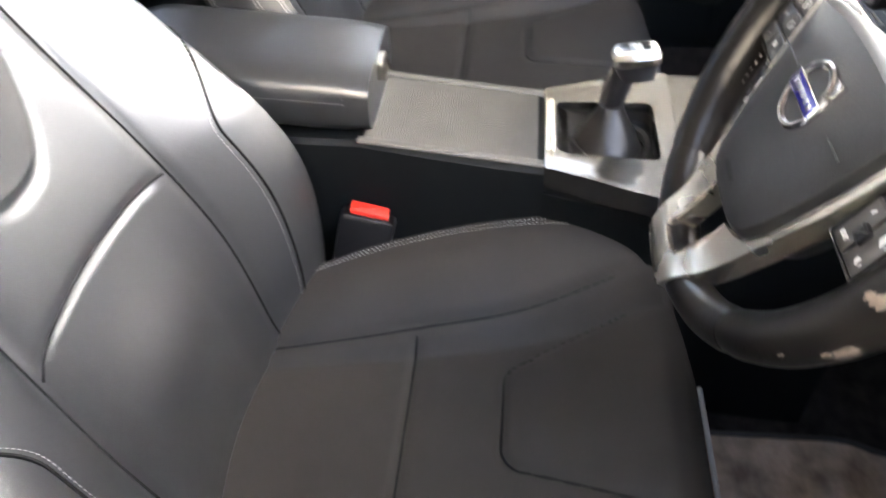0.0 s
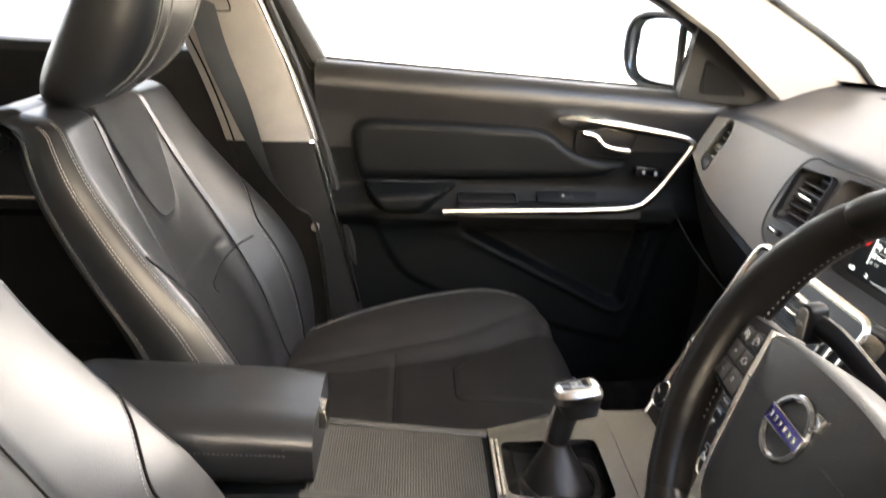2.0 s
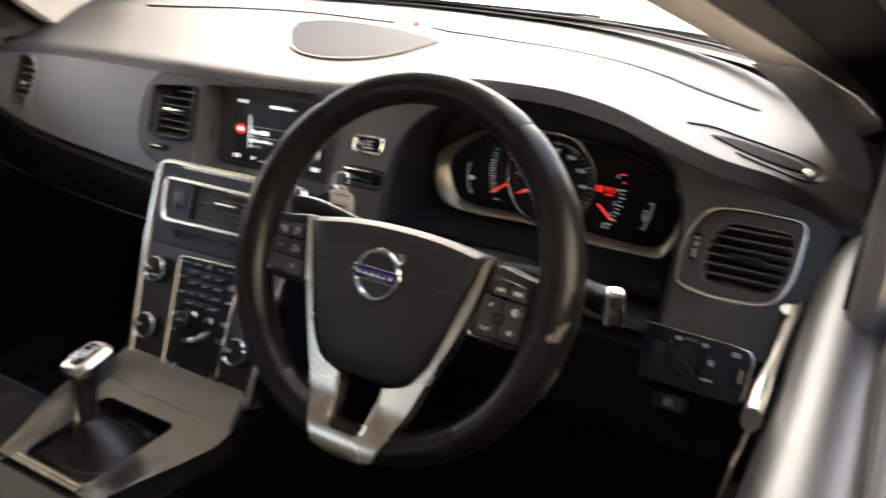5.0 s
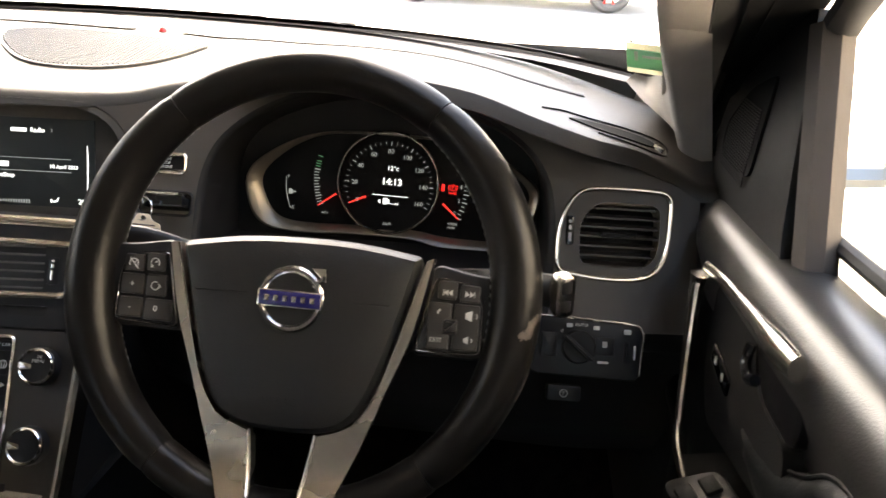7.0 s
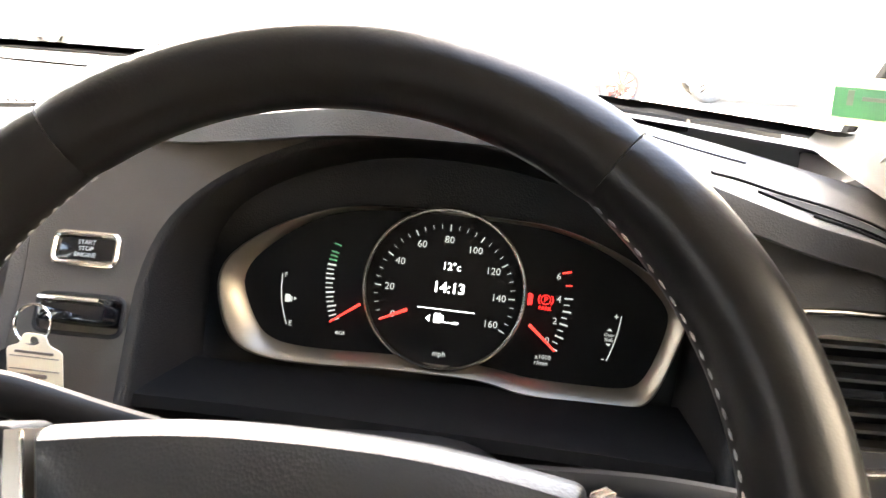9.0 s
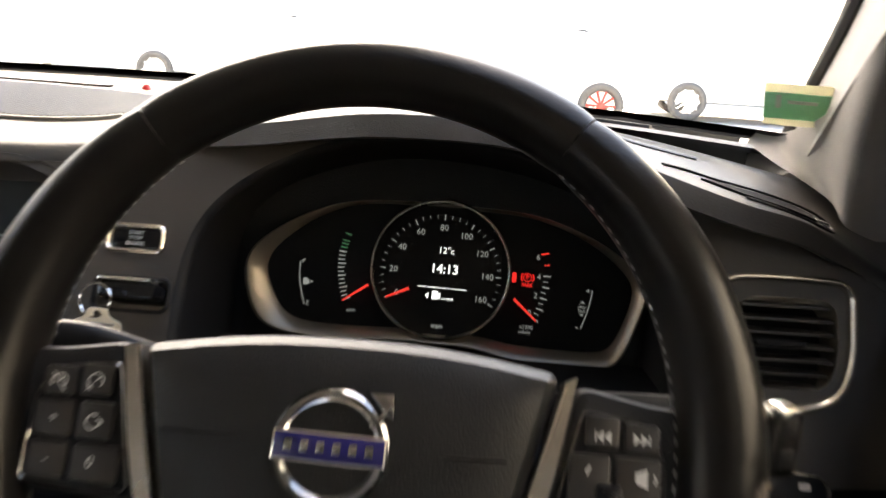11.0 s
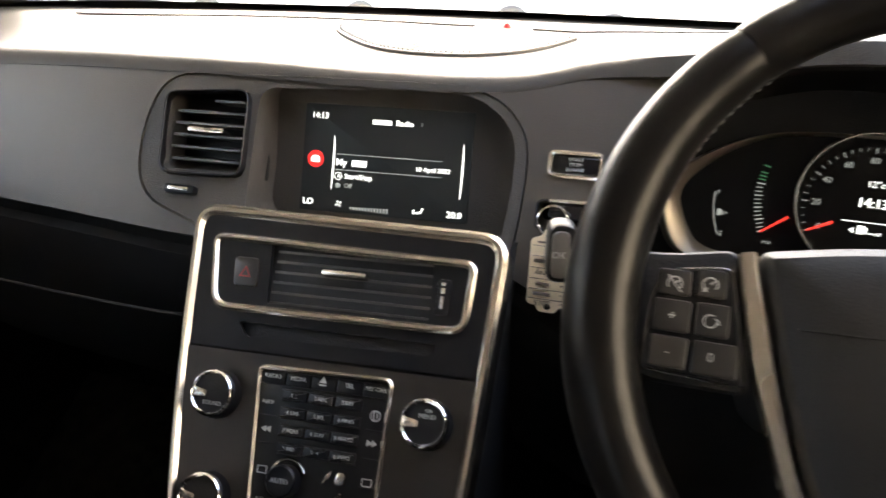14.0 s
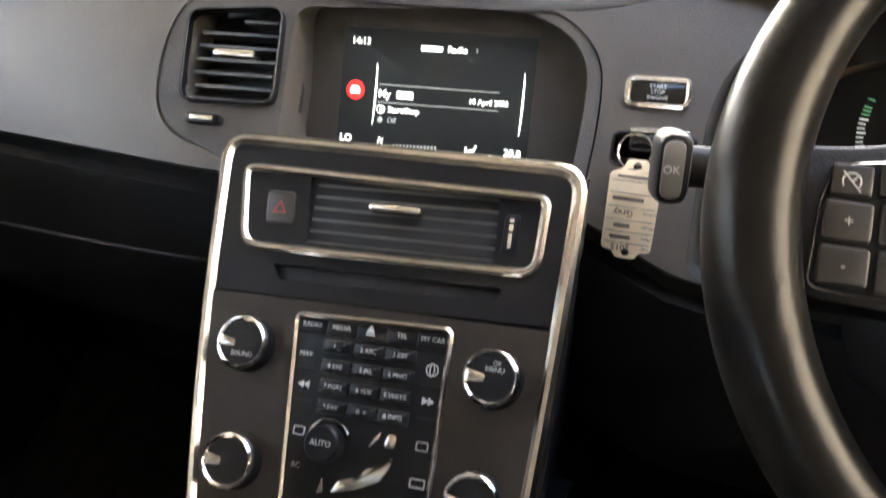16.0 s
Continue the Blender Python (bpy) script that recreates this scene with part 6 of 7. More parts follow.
back_meshes = {o.data for o in seat.children if max(v.co.z for v in o.data.vertices) > 0.75 and o.name.split(".")[0] not in ("headrest", "post", "release_slot")}
passenger_seat = copy_thing(seat, Matrix.Translation((SX - 0.737, -0.292, 0.292)))
# the passenger's backrest is set further back
lean = Matrix.Translation((SX, -0.52, 0.47)) @ Matrix.Rotation(radians(2.5), 4, "X") @ Matrix.Translation((-SX, 0.49, -0.47))
for o in passenger_seat.children:
    if o.data in back_meshes:
        o.matrix_basis = lean

# seat belt buckle beside the driver's seat
buckle = thing("belt_buckle", "black seat belt buckle with red release button", "belt buckle", (0.105, -0.40, 0.40))
M_BK = plane_at((0.105, -0.398, 0.562), (0, 1, -0.22), (-0.25, 0.10, 1))
part("housing", prism(rounded([(-0.031, -0.16), (0.031, -0.16), (0.034, 0.0), (-0.034, 0.0)], 0.008), 0.012, -0.012, 0.004, M_BK), BLACK, buckle)
part("release_button", prism(box2(0.048, 0.018, 0.003), 0.006, -0.012, 0.003, plane_at((0.1025, -0.3975, 0.5645), (0, 1, -0.22), (-1, 0, 0.1))), RED, buckle, "red release button")
pb = thing("belt_buckle", "black seat belt buckle on a stalk", "belt buckle", (-0.105, -0.44, 0.42))
part("housing", prism(rounded([(-0.030, -0.09), (0.030, -0.09), (0.032, 0.0), (-0.032, 0.0)], 0.008), 0.012, -0.012, 0.004, plane_at((-0.105, -0.46, 0.53), (0, -1, 0.22), (0.2, 0.1, 1))), BLACK, pb)

# ---- doors ----


def door(side, dx, dy, dz, label, opened):
    """A front door; side -1: passenger, +1: driver. Local plan of one door, mirrored and set off."""
    at = lambda x, y, z: Vector((side * (0.700 + x) + dx, y + dy, z + dz))
    at_frame = at if side < 0 else lambda x, y, z: at(x + 0.016, y + 0.033, z - 0.024)
    d = thing("front_door", label, "car door", at(0.04, -0.1, 0.35), "front doors")
    sill = lambda y: (1.034 if side < 0 else 1.008) - 0.0677 * (y + 0.481)
    rows = []
    for y in span(-0.475, 0.33 if side < 0 else 0.41, 46):
        z = sill(y)
        f = max(0.0, (y - (0.22 if side < 0 else 0.30)) / 0.11)
        prof = [(0.060, z - 0.004), (0.045, z), (0.020, z - 0.003), (0.006, z - 0.014), (-0.002, z - 0.032), (0.0, z - 0.05), (0.010, z - 0.075), (0.016, z - 0.10), (0.018, 0.87), (0.018, 0.80), (0.006, 0.775), (-0.004, 0.755), (-0.002, 0.735), (0.016, 0.712), (0.022, 0.68), (0.020, 0.60), (0.022, 0.50), (0.028, 0.40), (0.045, 0.32), (0.070, 0.29)]
        rows.append([at(a + 0.02 * f * f, y, b) for a, b in prof])
    part("sill_pad", loft([r[:9] for r in rows], closed=False), SILL, d, "black leather door sill pad", 60)
    # inner panel with its pocket, raised lower field and loudspeaker corner
    pocket = rounded([(-0.197, 0.706), (0.188, 0.717), (0.146, 0.540), (0.122, 0.541), (-0.058, 0.634)], [0.012, 0.02, 0.012, 0.012, 0.05])
    field = rounded([(-0.372, 0.735), (-0.352, 0.690), (-0.318, 0.618), (-0.262, 0.583), (-0.150, 0.545), (0.10, 0.470), (0.165, 0.455), (0.235, 0.735)], [0.01, 0.02, 0.04, 0.04, 0.05, 0.05, 0.03, 0.02])
    corner = rounded([(0.155, 0.500), (0.206, 0.716), (0.240, 0.760), (0.40, 0.775), (0.40, 0.36), (0.16, 0.36)], [0.03, 0.03, 0.03, 0.01, 0.01, 0.05])
    front = 0.33 if side < 0 else 0.41

    def relief(y, z):
        dp, df, dc = outline_gap((y, z), pocket), outline_gap((y, z), field), outline_gap((y, z), corner)
        up = 0.007 * ease(df, -0.006, 0.006) - 0.040 * ease(dp, -0.002, 0.010) + 0.006 * math.exp(-((dp + 0.007) / 0.006) ** 2) * ease(0.715 - z, 0.0, 0.03)
        return up + 0.004 * ease(dc, -0.004, 0.004)
    wall = [(0.29, 0.070), (0.32, 0.045), (0.40, 0.028), (0.50, 0.022), (0.60, 0.020), (0.68, 0.022), (0.712, 0.016), (0.735, -0.002), (0.755, -0.004), (0.775, 0.006), (0.80, 0.018), (0.87, 0.018), (0.90, 0.018)]
    rows = []
    for y in span(-0.475, front, 130):
        f = max(0.0, (y - (front - 0.11)) / 0.11)
        rows.append([at(table(z, wall) + 0.02 * f * f - relief(y, z), y, z) for z in span(0.87, 0.29, 110)])
    part("door_panel", loft(rows, closed=False), DOOR, d, "black grained door panel", 60)
    # upper pad between sill and armrest
    card = rounded([(-0.392, 0.803), (-0.412, 0.880), (-0.400, 0.930), (-0.200, 0.924), (-0.030, 0.914), (0.010, 0.876), (0.060, 0.857), (0.128, 0.848), (0.086, 0.820), (-0.190, 0.808)], [0.01, 0.05, 0.035, 0.1, 0.03, 0.04, 0.03, 0.01, 0.02, 0.02])
    part("pad", sheet(card, [], lambda y, z: at(0.008 - 0.011 * ease(outline_gap((y, z), card), -0.001, 0.010) + 0.010 * ease(0.83 - z, 0.0, 0.03), y, z), 0.009, skirt=(side * 0.014, 0, 0)), DOOR_LEATHER, d, "black leather door pad", 60)
    part("pad_piping", tube([at(0.0060, p[0], p[1]) for p in card], 0.0018, 6, closed=True, up=(1, 0, 0)), DOOR_LEATHER, d)
    # armrest
    rest = rounded([(-0.388, 0.806), (-0.376, 0.764), (-0.350, 0.738), (-0.262, 0.738), (-0.240, 0.766), (-0.192, 0.808), (-0.290, 0.812)], [0.006, 0.02, 0.02, 0.02, 0.03, 0.012, 0.05])
    part("armrest", sheet(rest, [], lambda y, z: at(0.016 - 0.058 * ease(outline_gap((y, z), rest), -0.004, 0.026) ** 0.7, y, z), 0.006, skirt=(side * 0.02, 0, 0)), DOOR_LEATHER, d, "padded door armrest with stitched top seam", 60)
    for dz in (0.0, -0.0045):
        stitches([at(-0.004 - 0.004 * (dz < 0), y, 0.8095 + dz - 0.0008 * math.cos((y + 0.29) * 14)) for y in span(-0.380, -0.205, 20)], 0.0042, 0.0030, 0.0006, "stitching", d)
    # shelf and switch recess behind the bar
    part("shelf", loft([[at(0.022, y, 0.800), at(0.020, y, 0.778), at(-0.030, y, 0.770), at(-0.034, y, 0.752), at(0.012, y, 0.715)] for y in span(-0.20, 0.155, 8)], closed=False), DARK, d)
    m_shelf = plane_at(at(-0.006, -0.143, 0.7835), (0, side * -1, 0), (side * 0.9, 0, 1))
    part("grip_slot", rim2(rounded([(-0.060, -0.012), (0.060, -0.012), (0.056, 0.012), (-0.060, 0.012)], 0.005), 0.004, 0.003, -0.004, 0.0012, m_shelf), DARK, d)
    part("slot_floor", prism(rounded([(-0.057, -0.009), (0.057, -0.009), (0.053, 0.009), (-0.057, 0.009)], 0.004), -0.003, -0.006, 0.001, m_shelf), MATTE, d)
    if side < 0:
        m_switch = plane_at(at(-0.006, 0.014, 0.7865), (0, 1, 0), (side * 0.9, 0, 1))
        part("switch_plate", prism(rounded([(-0.060, -0.012), (0.056, -0.012), (0.060, 0.011), (-0.060, 0.012)], 0.004), 0.002, -0.004, 0.001, m_switch), DOOR, d)
        part("window_switch", prism(box2(0.026, 0.011, 0.002, -0.002, 0), 0.0055, 0.001, 0.002, m_switch), DARK, d)
        part("switch_mark", prism(box2(0.004, 0.003, 0.0005, -0.009, 0.001), 0.006, 0.004, 0.0002, m_switch), PRINT, d)
    # chrome bar: from the handle along the top, round the corner, down and back along the armrest
    fwd = 0.0 if side < 0 else 0.018
    pth = curve(([at(-0.006, 0.02, 0.9405), at(-0.010, 0.13, 0.925), at(-0.014, 0.215, 0.911)] if side < 0 else []) + [at(-0.016, 0.245, 0.900), at(-0.017, 0.243, 0.885), at(-0.020, 0.205 + fwd, 0.828), at(-0.026, 0.172 + fwd, 0.790), at(-0.031, 0.138 + fwd, 0.772), at(-0.034, 0.05, 0.766), at(-0.036, -0.10, 0.763), at(-0.038, -0.232, 0.761)], 6)
    part("chrome_bar", tube(pth, [0.011 - 0.0040 * min(1, i / 12) for i in range(len(pth))], 12, ry=[0.008 - 0.0040 * min(1, i / 14) for i in range(len(pth))], up=(1, 0, 0)), SATIN, d, "satin chrome trim bar")
    hpl = rounded([(-0.018, 0.944), (-0.012, 0.932), (0.03, 0.918), (0.062, 0.922), (0.085, 0.928), (0.10, 0.936), (0.03, 0.950)], 0.006)
    if side < 0:
        part("handle_plate", sheet(hpl, [], lambda y, z: at(-0.014 + 0.05 * abs(z - 0.936), y, z), 0.012, skirt=(side * 0.014, 0, 0)), CHROME, d, "polished handle surround")
    else:
        bar = curve([at(-0.010 + 0.03 * max(0.0, 0.06 - y), y, z) for y, z in ((0.246, 0.907), (0.200, 0.9165), (0.150, 0.9230), (0.105, 0.9290), (0.060, 0.9325), (0.018, 0.9380))], 6)
        girth = [(0.018, 0.0090), (0.045, 0.0105), (0.065, 0.0100), (0.090, 0.0072), (0.12, 0.0062), (0.246, 0.0052)]
        part("handle_plate", tube(bar, [table(p.y - dy, girth) for p in bar], 14, ry=[0.7 * table(p.y - dy, girth) for p in bar], up=(1, 0, 0)), SATIN, d, "polished handle surround")
        plain = rounded([(0.020, 0.815), (0.205, 0.775), (0.238, 0.815), (0.240, 0.893), (0.195, 0.906), (0.122, 0.914), (0.116, 0.886), (0.088, 0.868), (0.030, 0.872)], [0.01, 0.02, 0.02, 0.01, 0.01, 0.008, 0.012, 0.02, 0.02])
        part("inner_card", sheet(plain, [], lambda y, z: at(0.001, y, z), 0.02, skirt=(0.02, 0, 0)), DARK, d, "black inner door card")
        hook = curve([at(-0.006, 0.110, 0.905), at(-0.009, 0.106, 0.892), at(-0.010, 0.092, 0.8865), at(-0.010, 0.078, 0.893)], 5)
        part("handle_hook", tube(hook, 0.0045, 10, ry=0.004, up=(1, 0, 0)), GLOSS, d, "black door release lever")
    part("handle_cup", prism(rounded([(-0.055, -0.028), (0.055, -0.036), (0.075, 0.02), (0.05, 0.030), (-0.05, 0.032)], 0.022), 0.001, -0.02, 0.004, plane_at(at(0.004, 0.075, 0.898), (0, 1 if side < 0 else -1, 0), (0, 0, 1)) @ Matrix.Diagonal((1 if side < 0 else -1, 1, 1, 1))), BLACK, d)
    lev = curve([at(-0.010, 0.035, 0.914), at(-0.014, 0.058, 0.908), at(-0.016, 0.072, 0.892), at(-0.015, 0.098, 0.883), at(-0.012, 0.126, 0.880)], 6)
    if side < 0:
        part("door_handle", tube(lev, 0.0066, 10, ry=0.004, up=(1, 0, 0)), CHROME, d, "chrome door handle")
    lk = prism(box2(0.056, 0.018, 0.004), 0.004 if side < 0 else 0.0016, -0.024, 0.0015, plane_at(at(-0.003 if side < 0 else 0.0, 0.172 if side < 0 else 0.185, 0.838 if side < 0 else 0.839), (0, 1 if side < 0 else -1, -0.1), (0, 0.1, 1)))
    part("lock_buttons", lk, GLOSS, d)
    for k in (-0.012, 0.012):
        part("lock_symbol", prism(box2(0.005, 0.007, 0.001, k, 0.0), 0.0046 if side < 0 else 0.0022, 0.0005, 0.0002, plane_at(at(-0.003 if side < 0 else 0.0, 0.172 if side < 0 else 0.185, 0.838 if side < 0 else 0.839), (0, 1 if side < 0 else -1, -0.1), (0, 0.1, 1))), PRINT if side > 0 else STITCH, d)
    if side > 0:
        sw = plane_at(at(-0.022, 0.070, 0.7800), (0.25, -1, -0.05), (0.9, 0, 0.35))
        part("switch_pod", prism(rounded([(-0.045, -0.022), (0.06, -0.022), (0.06, 0.022), (-0.035, 0.024)], 0.012), 0.003, -0.01, 0.002, sw), BLACK, d, "window and mirror switch pod")
        for sx, sy in ((-0.022, 0.010), (-0.022, -0.010), (0.014, 0.010), (0.014, -0.010), (0.04, 0.010), (0.04, -0.010)):
            part("switch", prism(box2(0.018, 0.014, 0.003, sx, sy), 0.007, 0.001, 0.002, sw), DARK, d)
    # mirror sail with the tweeter, window channel, frame and glass
    tri = rounded([(0.215, sill(0.215) - 0.004), (0.39, sill(0.39) - 0.010), (0.385, 1.002), (0.352, 1.046), (0.245, 1.122)], [0.004, 0.01, 0.02, 0.03, 0.006])
    if side > 0:
        tri = rounded([(0.138, sill(0.138) - 0.004), (0.372, sill(0.372) - 0.012), (0.392, 1.036), (0.348, 1.090), (0.262, 1.142), (0.212, 1.156)], [0.004, 0.02, 0.03, 0.04, 0.03, 0.006])
    part("mirror_sail", sheet(tri, [], lambda y, z: at_frame(0.008 + 0.22 * max(0, z - 1.0) * 0.4, y, z), 0.02, skirt=(side * 0.03, 0, 0)), DARK, d, "black triangular tweeter cover")
    part("tweeter_mesh", sheet(offset(rounded([(0.25, 0.99), (0.35, 0.985), (0.33, 1.015), (0.26, 1.06)] if side < 0 else [(0.25, 1.0), (0.35, 0.995), (0.36, 1.03), (0.31, 1.075), (0.25, 1.10)], 0.015), -0.002), [], lambda y, z: at_frame(0.005 + 0.22 * max(0, z - 1.0) * 0.4, y, z), 0.02, skirt=(side * 0.01, 0, 0)), MATTE, d)
    for z in span(0.992, 1.062, 26):
        a, b = (0.262, 0.335 - 0.9 * max(0, z - 1.01)) if side < 0 else (0.262, 0.345 - 0.9 * max(0, z - 1.03))
        if b - a > 0.01 and (side > 0 or z < 1.045):
            part("mesh_rib", tube([at_frame(0.004 + 0.088 * max(0, z - 1.0), a, z), at_frame(0.004 + 0.088 * max(0, z - 1.0), b, z)], 0.0008, 5), DARK, d)
    part("window_seal", tube([at(0.062, y, sill(y) + 0.002) for y in span(-0.475, 0.235, 12)], 0.007, 8), RUBBER, d)
    frm = curve([at_frame(0.060, 0.385, 0.985), at_frame(0.054, 0.31, 1.052), at_frame(0.044, 0.24, 1.112), at_frame(0.028, 0.165, 1.160), at_frame(0.004, 0.04, 1.217), at_frame(-0.030, -0.12, 1.272), at_frame(-0.055, -0.30, 1.300), at_frame(-0.068, -0.48, 1.306), at_frame(-0.070, -0.62, 1.300)], 6)
    part("window_frame", tube(frm, 0.015, 10, ry=0.012), RUBBER, d)
    # Driver side: wider, in a lighter colour imitating light on the sail's rear band.
    part("window_divider", tube([at_frame(0.052, 0.225, sill(0.225)), at_frame(0.044, 0.222, 1.118)] if side < 0 else [at_frame(0.030, 0.125, sill(0.125)), at_frame(0.030, 0.198, 1.144)], 0.008 if side < 0 else 0.018, 8), RUBBER if side < 0 else SAIL_BAND_LIT, d)
    part("frame_rear", tube(curve([at_frame(0.050, -0.475, 1.03), at_frame(0.0, -0.545, 1.17), at_frame(-0.068, -0.60, 1.30)], 6), 0.016, 10, ry=0.02), RUBBER, d)
    if not opened:
        rows = []
        for v in span(0, 1, 8):
            z0 = lambda y: sill(y) - 0.02
            z1 = lambda y: table(y, [(-0.60, 1.30), (-0.48, 1.30), (-0.12, 1.268), (0.04, 1.214), (0.165, 1.156), (0.222, 1.115)])
            rows.append([at(0.055 - 0.118 * ((z0(y) + (z1(y) - z0(y)) * v - 1.02) / 0.28 if v else 0), y, z0(y) + (z1(y) - z0(y)) * v) for y in (lambda a: span(a, 0.222, 14))(-0.47 - 0.12 * v)])
        g = part("window_glass", loft(rows, closed=False), GLASS, d, "clear side window")
        g.visible_shadow = False
    # outer skin
    rows = []
    for y in span(-0.50, 0.40, 10):
        z = sill(min(y, 0.3))
        rows.append([at(0.072, y, z + 0.002), at(0.110, y, z - 0.01), at(0.165, y, z - 0.10), at(0.185, y, 0.72), at(0.175, y, 0.55), at(0.185, y, 0.40), at(0.15, y, 0.27), at(0.07, y, 0.27)])
    part("outer_skin", loft(rows, closed=False), PAINT, d, "dark grey painted door skin")
    part("rear_edge", loft([[at(a, -0.478, b) for a, b in ((0.02, 0.30), (0.02, 0.60), (0.016, 0.90), (0.02, 1.030))], [at(a, -0.495, b) for a, b in ((0.15, 0.27), (0.18, 0.60), (0.17, 0.90), (0.072, 1.036))]], closed=False), PAINT, d)
    # wing mirror
    mh = []
    for v in span(0, 1, 8):
        k = (1 - v ** 2.2 * 0.75) ** 0.5
        mh.append([at_frame(0.275 + 0.118 * k * math.copysign(abs(math.cos(a)) ** 0.6, math.cos(a)), 0.255 + 0.13 * v - 0.118 * k * 0.42 * math.copysign(abs(math.cos(a)) ** 0.6, math.cos(a)), 1.045 + 0.080 * k * math.copysign(abs(math.sin(a)) ** 0.7, math.sin(a))) for a in span(0, 2 * math.pi, 32)[:-1]])
    part("mirror_housing", loft(mh, start=False), PAINT, d, "dark grey wing mirror housing", 60)
    part("mirror_lip", tube(mh[0], 0.005, 8, closed=True, up=(0, 1, 0)), RUBBER, d)
    gl = [Vector((0.108 * math.copysign(abs(math.cos(a)) ** 0.65, math.cos(a)), 0.069 * math.copysign(abs(math.sin(a)) ** 0.75, math.sin(a)))) for a in span(0, 2 * math.pi, 32)[:-1]]
    part("mirror_glass", prism(gl, 0.0, -0.004, 0.001, plane_at(at_frame(0.275, 0.262, 1.045), (1, -0.42 * side, 0), (0, 0.03, 1))), MIRROR, d, "mirror glass")
    part("mirror_arm", tube([at_frame(0.06, 0.30, 1.0), at_frame(0.13, 0.31, 1.0), at_frame(0.2, 0.31, 1.01)], [0.03, 0.024, 0.03], 10, ry=0.016), PAINT, d)
    return d


door(-1, 0, 0, 0, "closed passenger door with black panel and chrome trim", False)
door(1, 0.014, -0.133, -0.018, "driver door with black panel, window wound down", True)


# ---- rear doors, pillars, roof and floor ----
for side, dx in ((-1, 0.0), (1, 0.030)):
    back = 0.0 if side < 0 else -0.095
    at = lambda x, y, z: Vector((side * (0.700 + x) + dx, y + back, z))
    rd = thing("rear_door", "black rear door panel with leather armrest", "car door", at(0.04, -1.1, 0.35), "rear doors")
    rows = []
    for y in span(-1.55, -0.60, 20):
        z = 1.045 - 0.04 * (y + 0.6)
        prof = [(0.06, z - 0.004), (0.045, z), (0.018, z - 0.004), (0.004, z - 0.02), (0.0, z - 0.05), (0.014, z - 0.09), (0.018, 0.85), (0.0, 0.80), (-0.03, 0.775), (-0.03, 0.75), (0.016, 0.72), (0.02, 0.60), (0.028, 0.40), (0.06, 0.30)]
        rows.append([at(a, y, b) for a, b in prof])
    part("door_panel", loft(rows, closed=False), DARK, rd)
    part("chrome_bar", tube([at(-0.030, y, 0.772) for y in span(-1.3, -0.72, 8)], 0.005, 8), SATIN, rd)
    part("door_handle", tube([at(-0.008, -0.86, 0.945), at(-0.016, -0.80, 0.940), at(-0.010, -0.75, 0.935)], 0.007, 8), CHROME, rd)
    part("outer_skin", loft([[at(a, y, b) for a, b in ((0.072, 1.05), (0.165, 0.95), (0.185, 0.72), (0.185, 0.40), (0.07, 0.27))] for y in span(-1.6, -0.51, 6)], closed=False), PAINT, rd)
    part("window_frame", tube(curve([at(0.05, -0.62, 1.04), at(-0.01, -0.66, 1.18), at(-0.068, -0.70, 1.30), at(-0.07, -1.1, 1.29), at(-0.03, -1.45, 1.24), at(0.04, -1.55, 1.09)], 6), 0.013, 8), RUBBER, rd)

    # B pillar
    bp = thing("b_pillar", "grey upper and black lower door pillar trim", "pillar", at(0, -0.55, 0.3), kind="structure")
    yfr = lambda z: table(z, [(0.28, -0.33), (0.5, -0.39), (0.7, -0.435), (0.893, -0.481), (1.0, -0.515), (1.122, -0.560), (1.32, -0.63)])
    xin = lambda z: table(z, [(0.28, 0.02), (0.9, -0.018), (1.05, -0.03), (1.32, -0.11)])
    for z0, z1, mat, nm in ((0.28, 0.883, DARK, "lower_trim"), (0.886, 1.34, TRIM, "upper_trim")):
        rows = []
        for z in span(z0, z1, 14):
            y, x = yfr(z), xin(z)
            rows.append([at(x + 0.055, y + 0.012, z), at(x + 0.016, y + 0.006, z), at(x + 0.004, y - 0.004, z), at(x, y - 0.016, z), at(x - 0.004, y - 0.06, z), at(x - 0.002, y - 0.150, z), at(x + 0.006, y - 0.164, z), at(x + 0.06, y - 0.172, z)])
        part(nm, loft(rows, closed=False), mat, bp, "light grey trim" if mat is TRIM else "black trim")
    part("door_seal", tube([at(xin(z) + 0.030, yfr(z) + 0.014, z) for z in span(0.28, 1.32, 20)], 0.009, 8), RUBBER, bp)
    part("pillar_web", loft([[at(xin(z) + 0.050, yfr(z) + 0.010, z), at(xin(z) + 0.075, yfr(z) + 0.030, z), at(xin(z) + 0.120, yfr(z) + 0.034, z)] for z in span(0.28, 1.33, 16)], closed=False), RUBBER, bp)
    part("cover_joint", tube(curve([at(xin(z) - 0.0045, y, z) for y, z in ((-0.640, 1.25), (-0.632, 1.19), (-0.612, 1.130), (-0.620, 1.121), (-0.640, 1.122))], 5), 0.0014, 5), MATTE, bp)
    part("rear_joint", tube([at(xin(z) - 0.0035, yfr(z) - 0.147, z) for z in span(0.86, 1.09, 10)], 0.0018, 5), MATTE, bp)
    # Bright tube standing in for the highlight along the pillar's front edge.
    part("edge_strip", tube([at(xin(z) + 0.004, yfr(z) + 0.0035, z) for z in span(0.55, 1.20, 16)], 0.0028, 6), SATIN, bp)

    # A pillar
    ap = thing("a_pillar", "light grey windscreen pillar trim", "pillar", at(-0.03, 0.45, 0.98), kind="structure")
